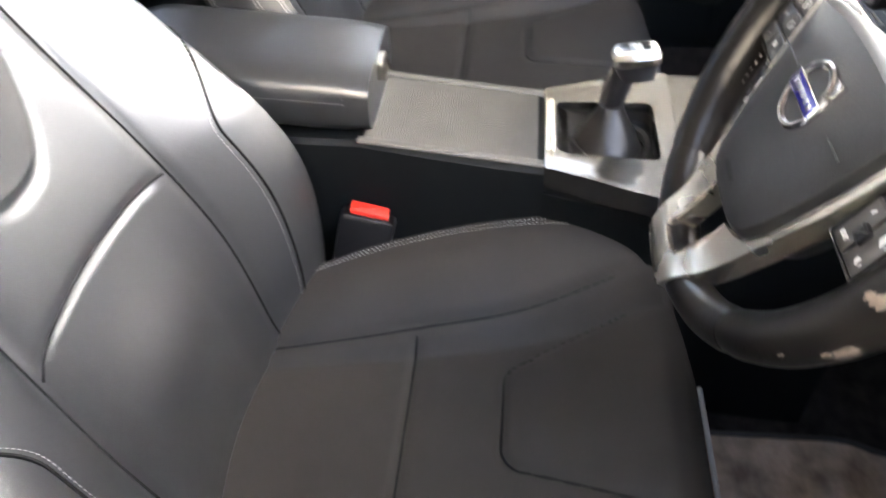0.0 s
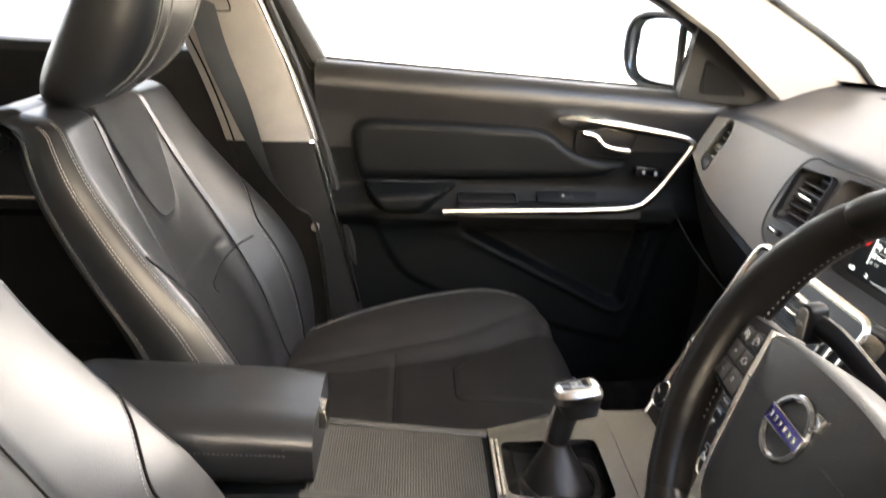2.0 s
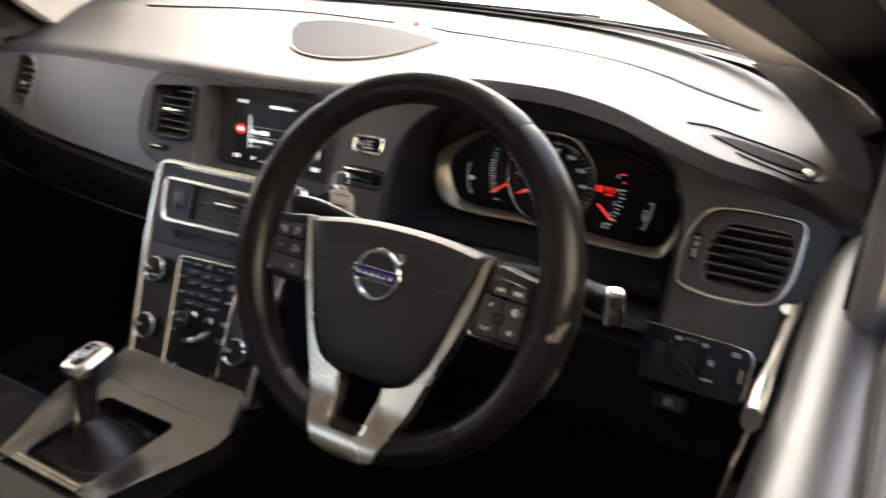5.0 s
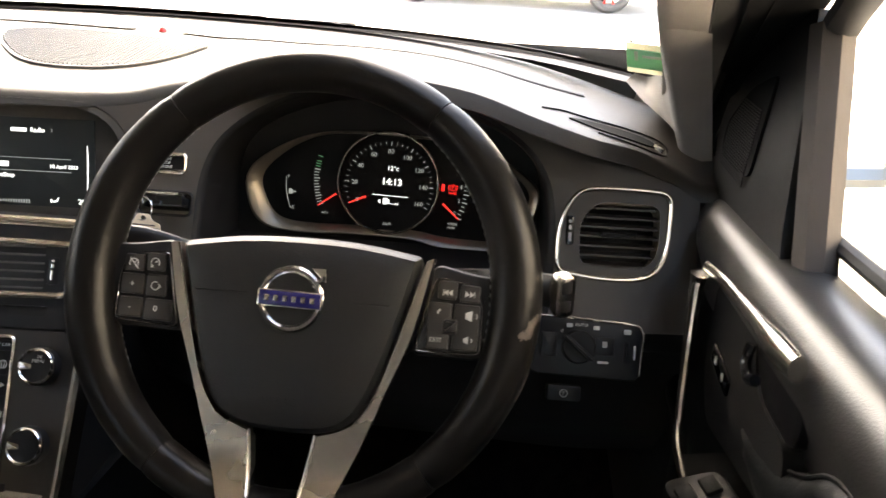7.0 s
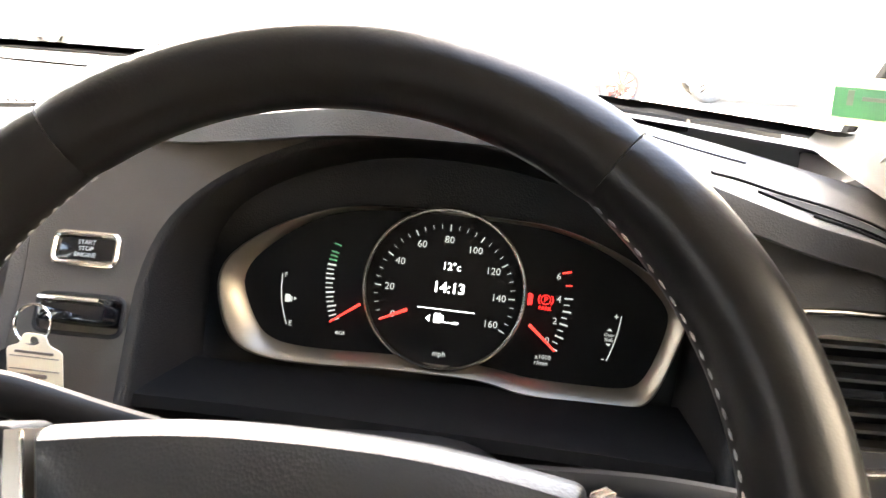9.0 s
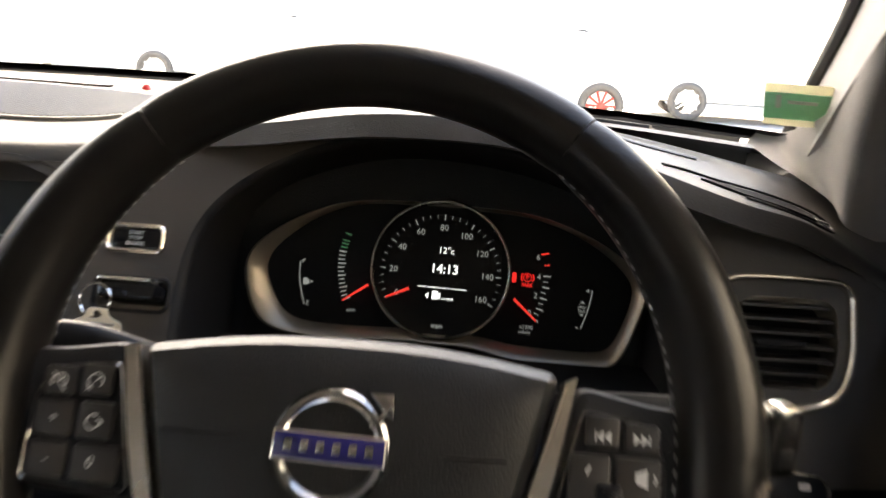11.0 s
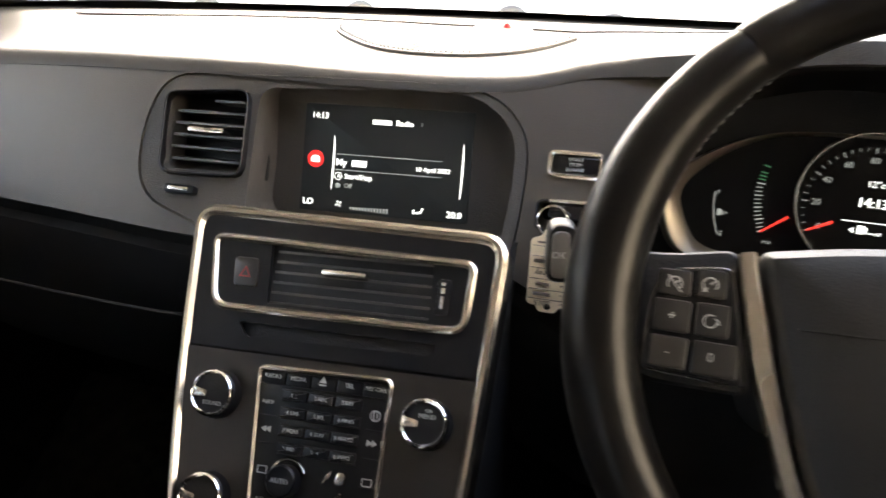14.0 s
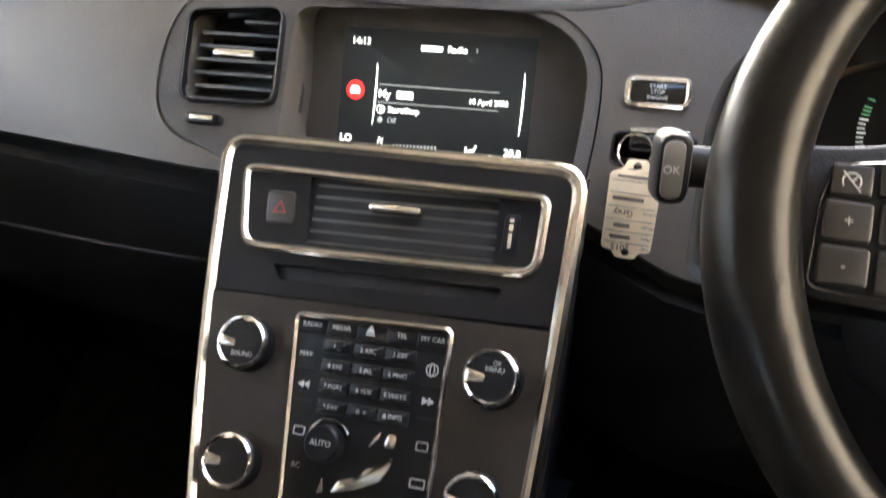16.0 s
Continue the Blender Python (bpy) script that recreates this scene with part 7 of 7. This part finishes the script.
    if side < 0:
        line = (((0.655, 0.44, 0.965), (0.690, 0.60, 0.985)), ((0.672, 0.385, 0.985), (0.705, 0.585, 1.000)), ((0.645, 0.300, 1.050), (0.688, 0.530, 1.050)), ((0.630, 0.235, 1.100), (0.677, 0.440, 1.105)), ((0.610, 0.140, 1.157), (0.655, 0.335, 1.162)), ((0.585, 0.030, 1.210), (0.630, 0.225, 1.220)), ((0.550, -0.12, 1.270), (0.595, 0.080, 1.285)), ((0.52, -0.24, 1.310), (0.57, -0.04, 1.330)))
    else:
        line = (((0.660, 0.43, 0.955), (0.690, 0.520, 0.985)), ((0.695, 0.373, 0.990), (0.730, 0.520, 1.000)), ((0.666, 0.246, 1.050), (0.716, 0.440, 1.050)), ((0.635, 0.120, 1.100), (0.690, 0.320, 1.105)), ((0.605, -0.007, 1.150), (0.660, 0.200, 1.160)), ((0.574, -0.133, 1.200), (0.632, 0.060, 1.215)), ((0.543, -0.259, 1.250), (0.600, -0.060, 1.270)), ((0.520, -0.36, 1.290), (0.575, -0.16, 1.318)))
    rows = []
    for p, q in line:
        a, b = Vector((side * p[0], p[1], p[2])), Vector((side * q[0], q[1], q[2]))
        rows.append([a + Vector((side * 0.060, 0.045, 0)), a + Vector((side * 0.040, 0.012, 0)), a + Vector((side * 0.010, 0.0, 0)), a + Vector((0, 0.012, 0)), a.lerp(b, 0.35), a.lerp(b, 0.75), b, b + Vector((side * 0.012, 0.02, 0.0))][0 if side < 0 else 1:])
    part("trim", loft(rows, closed=False), TRIM, ap)
    if side > 0:
        # foot of the pillar trim, flaring out over the end of the dashboard
        low = [(0.655, 0.417, 1.007), (0.671, 0.372, 0.994), (0.700, 0.325, 0.974), (0.705, 0.295, 0.958), (0.740, 0.292, 0.945)]
        top = [(0.666, 0.425, 1.016), (0.684, 0.400, 1.020), (0.674, 0.290, 1.046), (0.634, 0.115, 1.102), (0.676, 0.122, 1.102)]
        foot = []
        for k in span(0, 1, 10):
            mid = [Vector(p) for p in ((0.661, 0.423, 1.010), (0.680, 0.392, 1.003), (0.694, 0.350, 1.000), (0.680, 0.262, 1.020), (0.722, 0.268, 1.020))]
            foot.append(curve([Vector(a) * (1 - k) ** 2 + m * 2 * k * (1 - k) + Vector(b) * k * k for a, m, b in zip(low, mid, top)], 6))
        part("trim_foot", loft(foot, closed=False), TRIM, ap, "", 60)
    if side > 0:
        edge = [(0.745, 0.345, 0.94), (0.745, 0.305, 0.99), (0.742, 0.235, 1.055), (0.735, 0.135, 1.112), (0.715, 0.015, 1.163), (0.692, -0.105, 1.213), (0.667, -0.235, 1.263), (0.645, -0.335, 1.300)]
        part("frame_seal", loft([[r[0] + Vector((0.002, 0.002, 0)), r[0].lerp(Vector(e), 0.35) + Vector((0.004, 0.014, 0)), r[0].lerp(Vector(e), 0.40) + Vector((0.004, 0.006, 0))] for r, e in zip(rows, edge)], closed=False), RUBBER, ap)
        part("door_frame", loft([[r[0].lerp(Vector(e), 0.40), r[0].lerp(Vector(e), 0.62) + Vector((-0.004, -0.003, 0)), r[0].lerp(Vector(e), 0.66) + Vector((0.004, 0.006, 0)), r[0].lerp(Vector(e), 0.70), Vector(e), Vector(e) + Vector((0.03, 0.02, 0))] for r, e in zip(rows, edge)], closed=False), MATTE, ap, "dark door frame")
    else:
        part("pillar_seal", loft([[r[2] + Vector((side * 0.004, 0.004, 0)), r[2] + Vector((side * 0.05, 0.024, 0)), r[2] + Vector((side * 0.10, 0.044, 0))] for r in rows], closed=False), RUBBER, ap)
    part("screen_seal", tube([r[-2] + Vector((0, 0.012, 0.002)) for r in rows], 0.007, 8), RUBBER, ap)
    part("outer_pillar", tube([r[0].lerp(r[-1], 0.5 if side < 0 else 0.3) + Vector((side * 0.030, 0.03, 0.0)) for r in rows], 0.035, 10, ry=0.022), PAINT, ap)

    # belt strap on its pillar
    sb = thing("seat_belt", "dark grey woven seat belt hanging from the pillar", "seat belt", at(-0.03, -0.6, 1.1), "seat belts")
    line = curve([at(-0.060, -0.664, 1.185), at(-0.056, -0.660, 1.13), at(-0.052, -0.642, 1.05), at(-0.046, -0.612, 0.965), at(-0.042, -0.585, 0.885), at(-0.040, -0.556, 0.815), at(-0.036, -0.515, 0.765), at(-0.034, -0.478, 0.727), at(-0.012, -0.46, 0.55), at(-0.006, -0.45, 0.34)], 6)
    rows = []
    for i, p in enumerate(line):
        turn = radians(70) * ease(i, 12, 34)
        across = Vector((side * -math.sin(turn), math.cos(turn) * 0.97, math.cos(turn) * 0.22)) * 0.0225
        thick = Vector((side * -math.cos(turn), -math.sin(turn), 0)) * 0.0008
        rows.append([p - across - thick, p + thick * 1.6, p + across - thick, p - thick * 1.6])
    part("strap", loft(rows), woven("belt_webbing", (0.055, 0.060, 0.066), 0.42, 500, 0.4), sb)
    part("anchor", prism(rounded([(-0.03, -0.05), (0.03, -0.05), (0.03, 0.03), (0.0, 0.06), (-0.03, 0.03)], 0.014), 0.012, -0.02, 0.004, plane_at(at(-0.055, -0.655, 1.205), (0, -side, 0), (0, 0, 1))), TRIM, sb)
    part("stopper", moved(loft([[(0.008 * r * math.cos(a), 0.008 * r * math.sin(a), h) for a in span(0, 6.2832, 14)[:-1]] for r, h in ((1, -0.004), (1, 0.003), (0.6, 0.006))]), plane_at(at(-0.032, -0.478, 0.722), (0, -side, 0), (0, 0, 1))), TRIM, sb, "grey belt stopper")

    # door sill and roof edge
    part_sill = thing("sill_trim", "black plastic door sill", "trim", at(-0.02, -0.3, 0.28), kind="structure")
    part("sill", loft([[at(0.07, y, 0.29), at(0.0, y, 0.30), at(-0.04, y, 0.285), at(-0.055, y, 0.235)] for y in span(-0.62, 0.45, 8)], closed=False), DARK, part_sill)
    part("kick_panel", loft([[at(0.03, y, z) for y in (0.24, 0.45, 0.75)] for z in (0.22, 0.98)], closed=False), DARK, part_sill)

for side in (-1, 1):
    wl = thing("wall_left" if side < 0 else "wall_right", "dark inner body side panel", "body panel", (side * 0.78, 0.3, 0.2), kind="structure")
    part("panel", loft([[(side * 0.765, y, 0.18), (side * 0.765, y, 0.955)] for y in (0.20, 0.40, 0.60, 1.2)], closed=False), RUBBER, wl)
    part("rocker", loft([[(side * 0.78, y, 0.18), (side * 0.80, y, 0.30)] for y in span(-2.3, 0.3, 4)], closed=False), RUBBER, wl)
fw = thing("wall_front", "dark bulkhead behind the pedals", "bulkhead", (0, 0.9, 0.2), kind="structure")
part("panel", loft([[(x, 0.80, 0.15), (x, 0.86, 0.98)] for x in span(-0.78, 0.78, 4)], closed=False), RUBBER, fw)
part("floor_pan", loft([[(x, -2.35, 0.16), (x, 0.82, 0.16)] for x in span(-0.80, 0.80, 4)], closed=False), RUBBER, fw)
roof = thing("ceiling", "pale cloth headliner", "ceiling", (0, -0.7, 1.33), kind="structure")
rows = []
for y, z, w in ((-0.06, 1.325, 0.54), (-0.3, 1.36, 0.585), (-0.8, 1.375, 0.60), (-1.4, 1.36, 0.58), (-2.0, 1.30, 0.53), (-2.3, 1.25, 0.50)):
    rows.append([(0.01 + w * k, y, z - 0.035 * k ** 4) for k in span(-1.08, 1.08, 14)])
part("headliner", loft(rows, closed=False), HEAD, roof)
part("roof_skin", loft([[(x * 1.06, y, z + 0.05 - (0.04 if abs(x) > 0.5 else 0)) for x, y, z in r] for r in rows], closed=False), PAINT, roof)
floor = thing("floor", "dark carpeted car floor", "floor", (0, -0.4, 0.24), kind="structure")
part("carpet", sheet([Vector(p) for p in ((-0.70, -2.3), (0.72, -2.3), (0.72, 0.62), (-0.70, 0.62))], [], lambda x, y: Vector((x, y, 0.235 + 0.004 * noise.noise((x * 9, y * 9, 0)) + max(0, y - 0.32) * 0.55)), 0.05, skirt=(0, 0, -0.05)), CARPET, floor)
mat_ = thing("floor_mat", "worn black carpet floor mat in the driver footwell", "floor mat", (0.37, 0.14, 0.245))
MATO = rounded([(0.17, -0.06), (0.58, -0.06), (0.60, 0.28), (0.54, 0.33), (0.20, 0.33), (0.16, 0.26)], 0.03)
part("mat", sheet(MATO, [], lambda x, y: Vector((x, y, 0.250 + 0.006 * noise.noise((x * 12, y * 12, 3)) + max(0, y - 0.29) * 0.5)), 0.015, skirt=(0, 0, -0.012)), MAT, mat_)
part("mat_edge", tube([(p[0], p[1], 0.252 + max(0, p[1] - 0.29) * 0.5) for p in MATO], 0.004, 6, closed=True), RUBBER, mat_)
part("fixing_button", moved(prism(disc2(0.016, n=20), 0.006, 0, 0.002), Matrix.Translation((0.50, 0.02, 0.251))), RUBBER, mat_)
bench = thing("rear_bench", "black leather rear bench seat", "rear seat", (0, -1.2, 0.3))
rows = []
for x in span(-0.62, 0.62, 24):
    g = 0.012 * groove(abs(x) - 0.22, 0.02)
    rows.append([(x, y, z - g) for y, z in ((-0.86, 0.30), (-0.85, 0.46), (-0.88, 0.495), (-1.0, 0.50), (-1.25, 0.47), (-1.32, 0.50), (-1.40, 0.72), (-1.50, 1.00), (-1.56, 1.02), (-1.60, 0.98))])
part("bench", loft(rows, closed=False), LEATHER, bench, "", 60)
tail = thing("boot_liner", "dark luggage area behind the rear seat", "boot", (0, -2, 0.5), kind="structure")
part("load_floor", loft([[(x, y, 0.75) for x in (-0.6, 0.6)] for y in (-1.55, -2.3)], closed=False), CARPET, tail)
part("tailgate", loft([[(x, -2.3 - 0.1 * (1 - z), z) for x in span(-0.62, 0.62, 4)] for z in (0.3, 0.98)], closed=False), DARK, tail)
# Rear window out of view; its dark tint is added to cut light from behind.
part("rear_glass", loft([[(x, -2.3 - 0.02 * (1.25 - z), z) for x in span(-0.60, 0.60, 4)] for z in (0.98, 1.10, 1.26)], closed=False), glass("light_stop_glass", (0.12, 0.13, 0.13)), tail, "unseen rear window, tinted to hold back light")

# ---- windscreen, cowl, bonnet ----
ws = thing("window_1", "clear windscreen with dark edge band", "windscreen", (0, 0.6, 1.0), kind="structure")
rows = []
for v in span(0, 1, 10):
    rows.append([Vector((x * (1 - 0.22 * v), (table(x, YBASE) + 0.012) * (1 - v) + v * (-0.03 - 0.10 * (x / 0.7) ** 2), 1.006 * (1 - v) + v * 1.322 - 0.03 * v * (x / 0.7) ** 2)) for x in span(-0.70, 0.70, 30)])
g = part("glass", loft(rows, closed=False), GLASS, ws)
g.visible_shadow = False
part("lower_band", loft([[p + Vector((0, -0.004, 0.001)) for p in rows[0]], [p.lerp(q, 0.42) + Vector((0, -0.004, 0.001)) for p, q in zip(rows[0], rows[1])]], closed=False), GLOSS, ws, "black printed edge band")
sticker = thing("parking_sticker", "green and white paper sticker on the windscreen", "sticker", (0.653, 0.345, 1.045))
M_SK = plane_at((0.6635, 0.327, 1.0505), (1, -0.45, 0), (-0.1, -0.62, 1))
part("paper", prism(box2(0.050, 0.039, 0.002, 0, -0.004), 0.001, 0, 0.0002, M_SK), thin_paper("sticker_paper", (0.80, 0.76, 0.60)), sticker)
part("green_field", prism(box2(0.049, 0.024, 0.001, 0, -0.0045), 0.0018, 0, 0.0002, M_SK), thin_paper("sticker_green", (0.34, 0.66, 0.48)), sticker)
part("print", plates([box2(0.022, 0.003, 0, 0.004, 0.0), box2(0.004, 0.012, 0, -0.014, 0.0)], M_SK, 0.0024, 0.001, 0.0001), PRINT, sticker)
cowl = thing("cowl", "black plastic scuttle below the windscreen", "cowl", (0, 0.85, 0.97), kind="structure")
part("cover", loft([[(x, table(x, YBASE) + a, b) for x in span(-0.74, 0.74, 30)] for a, b in ((0.012, 0.999), (0.06, 0.999), (0.12, 0.985), (0.20, 0.928))], closed=False), RUBBER, cowl)
bon = thing("bonnet", "dark grey painted car bonnet", "bonnet", (0, 1.3, 0.9))
part("panel", loft([[(x, (table(x, YBASE) + 0.20) * (1 - v) + v * (1.95 - 0.25 * (x / 0.75) ** 2), 0.930 - 0.15 * v ** 1.6 - 0.03 * (x / 0.75) ** 2) for x in span(-0.78, 0.78, 20)] for v in span(0, 1, 10)], closed=False), PAINT, bon)
wip = thing("wiper", "black windscreen wiper resting on the glass", "wiper", (-0.1, 0.78, 1.0))
part("blade", tube(curve([(-0.63, 0.630, 1.016), (-0.45, 0.735, 1.006), (-0.18, 0.800, 1.002), (0.10, 0.805, 0.999)], 8), 0.006, 6, ry=0.010), RUBBER, wip)
part("wiper_arm", tube(curve([(-0.40, 0.76, 1.004), (-0.1, 0.82, 1.000), (0.25, 0.83, 0.996)], 8), 0.008, 6, ry=0.006), RUBBER, wip)
wip2 = thing("wiper", "black windscreen wiper resting on the glass", "wiper", (0.4, 0.7, 1.0))
part("blade", tube(curve([(-0.02, 0.805, 0.998), (0.25, 0.765, 0.998), (0.45, 0.685, 0.997), (0.60, 0.59, 0.995)], 8), 0.006, 6, ry=0.008), RUBBER, wip2)
part("wiper_arm", tube(curve([(0.22, 0.80, 0.998), (0.45, 0.76, 0.992), (0.62, 0.68, 0.985)], 8), 0.008, 6, ry=0.006), RUBBER, wip2)

# ---- outside: forecourt, parked cars, pale buildings, added light-shaping canopy and walls ----
CONCRETE = material("pale_concrete", (0.42, 0.40, 0.37), 0.9, 0, 0.15, 2.0)
WHITEWALL = material("white_render", (0.78, 0.77, 0.74), 0.9, 0, 0.06, 1.5)
ground = thing("ground", "pale concrete forecourt", "ground", (0, 0, 0), kind="structure")
part("slab", loft([[(-400, -400, 0), (400, -400, 0)], [(-400, 400, 0), (400, 400, 0)]], closed=False), CONCRETE, ground)


def block(name, label, x0, x1, y0, y1, h, mat):
    b = thing(name, label, "building", ((x0 + x1) / 2, (y0 + y1) / 2, 0), kind="structure")
    part("wall", loft([[(x0, y0, z), (x1, y0, z), (x1, y1, z), (x0, y1, z)] for z in (0, h)]), mat, b)
    return b


# Unseen deck guessed from the post; its edges and dark tone cut sky light.
can = thing("canopy", "unseen canopy guessed from the post, shaped to shade the car", "canopy", (-4, 1, 3.6), kind="structure")
part("deck", loft([[(-5.6, -7, z), (0.35, -7, z), (0.35, 2.8, z), (0.0, 3.2, z), (-3.6, 3.2, z), (-3.8, 3.9, z), (-5.6, 3.9, z)] for z in (3.6, 3.9)]), material("shading_deck", (0.085, 0.085, 0.083), 0.7, 0, 0.1, 3), can)
# White mass added to hide the dim horizon behind the passenger side windows.
block("building_left", "plain white block added as backdrop to the left windows", -17, -14, -40, 14, 6, WHITEWALL)
block("building_ahead", "white rendered building across the forecourt", -30, 30, 19, 22, 5, WHITEWALL)
# Unseen wall, added to keep light from the right rear off the fascia.
blocker = thing("wall_garage", "dark wall added out of view to block light", "wall", (1.4, -3.2, 0), kind="structure")
part("wall", loft([[(1.30, -6.5, z), (1.55, -6.5, z), (1.55, -0.85, z), (1.30, -0.85, z)] for z in (0, 3.2)]), material("blocker_grey", (0.12, 0.117, 0.112), 0.9, 0, 0.15, 3.0, 0.4, 60), blocker)
# Placed near, tall and cream as a reflector sending warm sunlight into the cabin.
wallr = thing("boundary_wall", "cream wall set close to bounce warm light inside", "wall", (3.7, -2, 0), kind="structure")
part("wall", loft([[(3.3, -12, z), (3.6, -12, z), (3.6, 8, z), (3.3, 8, z)] for z in (0, 3.2)]), material("bounce_cream", (0.80, 0.745, 0.645), 0.9, 0, 0.06, 1.5), wallr)
pil = thing("pillar_post", "round post painted blue below and stone above", "post", (-4.25, 3.28, 0))
for z0, z1, mat in ((0, 0.97, material("blue_paint", (0.10, 0.34, 0.55), 0.5)), (0.97, 3.6, material("stone_paint", (0.40, 0.34, 0.27), 0.8))):
    part("shaft", moved(loft([[(0.28 * math.cos(a), 0.28 * math.sin(a), z) for a in span(0, 6.2832, 24)[:-1]] for z in (z0, z1)]), Matrix.Translation((-4.25, 3.28, 0))), mat, pil)


# Rubber painted lighter to imitate the washing-out glare outside.
TYRE = material("washed_out_tyre", (0.10, 0.095, 0.09), 0.9)


def parked_car(x, y, turn, paint, label, rim_mat):
    c = thing("parked_car", label, "car", (0, 0, 0), "parked cars")
    top = [(-2.15, 0.55), (-2.1, 0.85), (-1.7, 0.95), (-1.25, 1.38), (-0.6, 1.46), (0.2, 1.42), (0.95, 1.0), (1.9, 0.82), (2.12, 0.6), (2.1, 0.3), (-2.1, 0.3)]
    out = rounded(top, 0.12, 4)
    part("body", loft([[(px, w, pz * k + (1 - k) * 0.5) for px, pz in out] for w, k in ((-0.88, 0.86), (-0.84, 0.97), (-0.6, 1.0), (0.6, 1.0), (0.84, 0.97), (0.88, 0.86))]), paint, c)
    for s in (-1, 1):
        part("window", prism(rounded([(-1.3, 0.95), (0.75, 0.98), (0.1, 1.32), (-1.1, 1.32)], 0.08), 0.875, 0.80, 0.01, Matrix.Rotation(radians(90), 4, "X") if s < 0 else Matrix.Rotation(radians(90), 4, "X") @ Matrix.Diagonal((1, 1, -1, 1))), GLOSS, c)
        for wx in (-1.35, 1.32):
            mw = Matrix.Translation((wx, s * 0.80, 0.32)) @ Matrix.Rotation(radians(90 * s * -1), 4, "X")
            wh = part("wheel", tube([(0.255 * math.cos(a), 0.255 * math.sin(a), 0.06) for a in span(0, 6.2832, 28)[:-1]], 0.065, 10, closed=True, ry=0.10, m=mw), TYRE, c)
            part("hub", prism(disc2(0.05, n=14), 0.13, 0.0, 0.01, mw), rim_mat, wh)
            for k in range(10):
                part("spoke", moved(prism([(0.03, -0.012), (0.21, -0.018), (0.21, 0.018), (0.03, 0.012)], 0.12, 0.09, 0.004), mw @ Matrix.Rotation(k * math.pi / 5, 4, "Z")), rim_mat, wh)
        part("headlamp", prism(rounded([(s * 0.45, 0.62), (s * 0.80, 0.66), (s * 0.80, 0.78), (s * 0.5, 0.74)], 0.03), 2.08, 1.9, 0.01, Matrix((( 0, 0, 1, 0), (1, 0, 0, 0), (0, 1, 0, 0), (0, 0, 0, 1)))), CHROME, c)
    c.matrix_world = Matrix.Translation((x, y, 0)) @ Matrix.Rotation(radians(turn), 4, "Z")
    return c


WHITE_PAINT = material("white_car_paint", (0.75, 0.75, 0.74), 0.25, 0, 0.03, coat=0.6)
parked_car(0.50, 11.95, 178, WHITE_PAINT, "white parked car with red wheels", RED)
parked_car(-4.03, 13.9, 180, WHITE_PAINT, "white parked car with alloy wheels", CHROME)
parked_car(4.9, 14.2, 176, material("silver_car_paint", (0.42, 0.43, 0.44), 0.25, 0.3, 0.03, coat=0.6), "silver parked car beyond the windscreen", CHROME)
parked_car(-9.4, 13.2, 184, WHITE_PAINT, "pale parked car at the end of the row", CHROME)
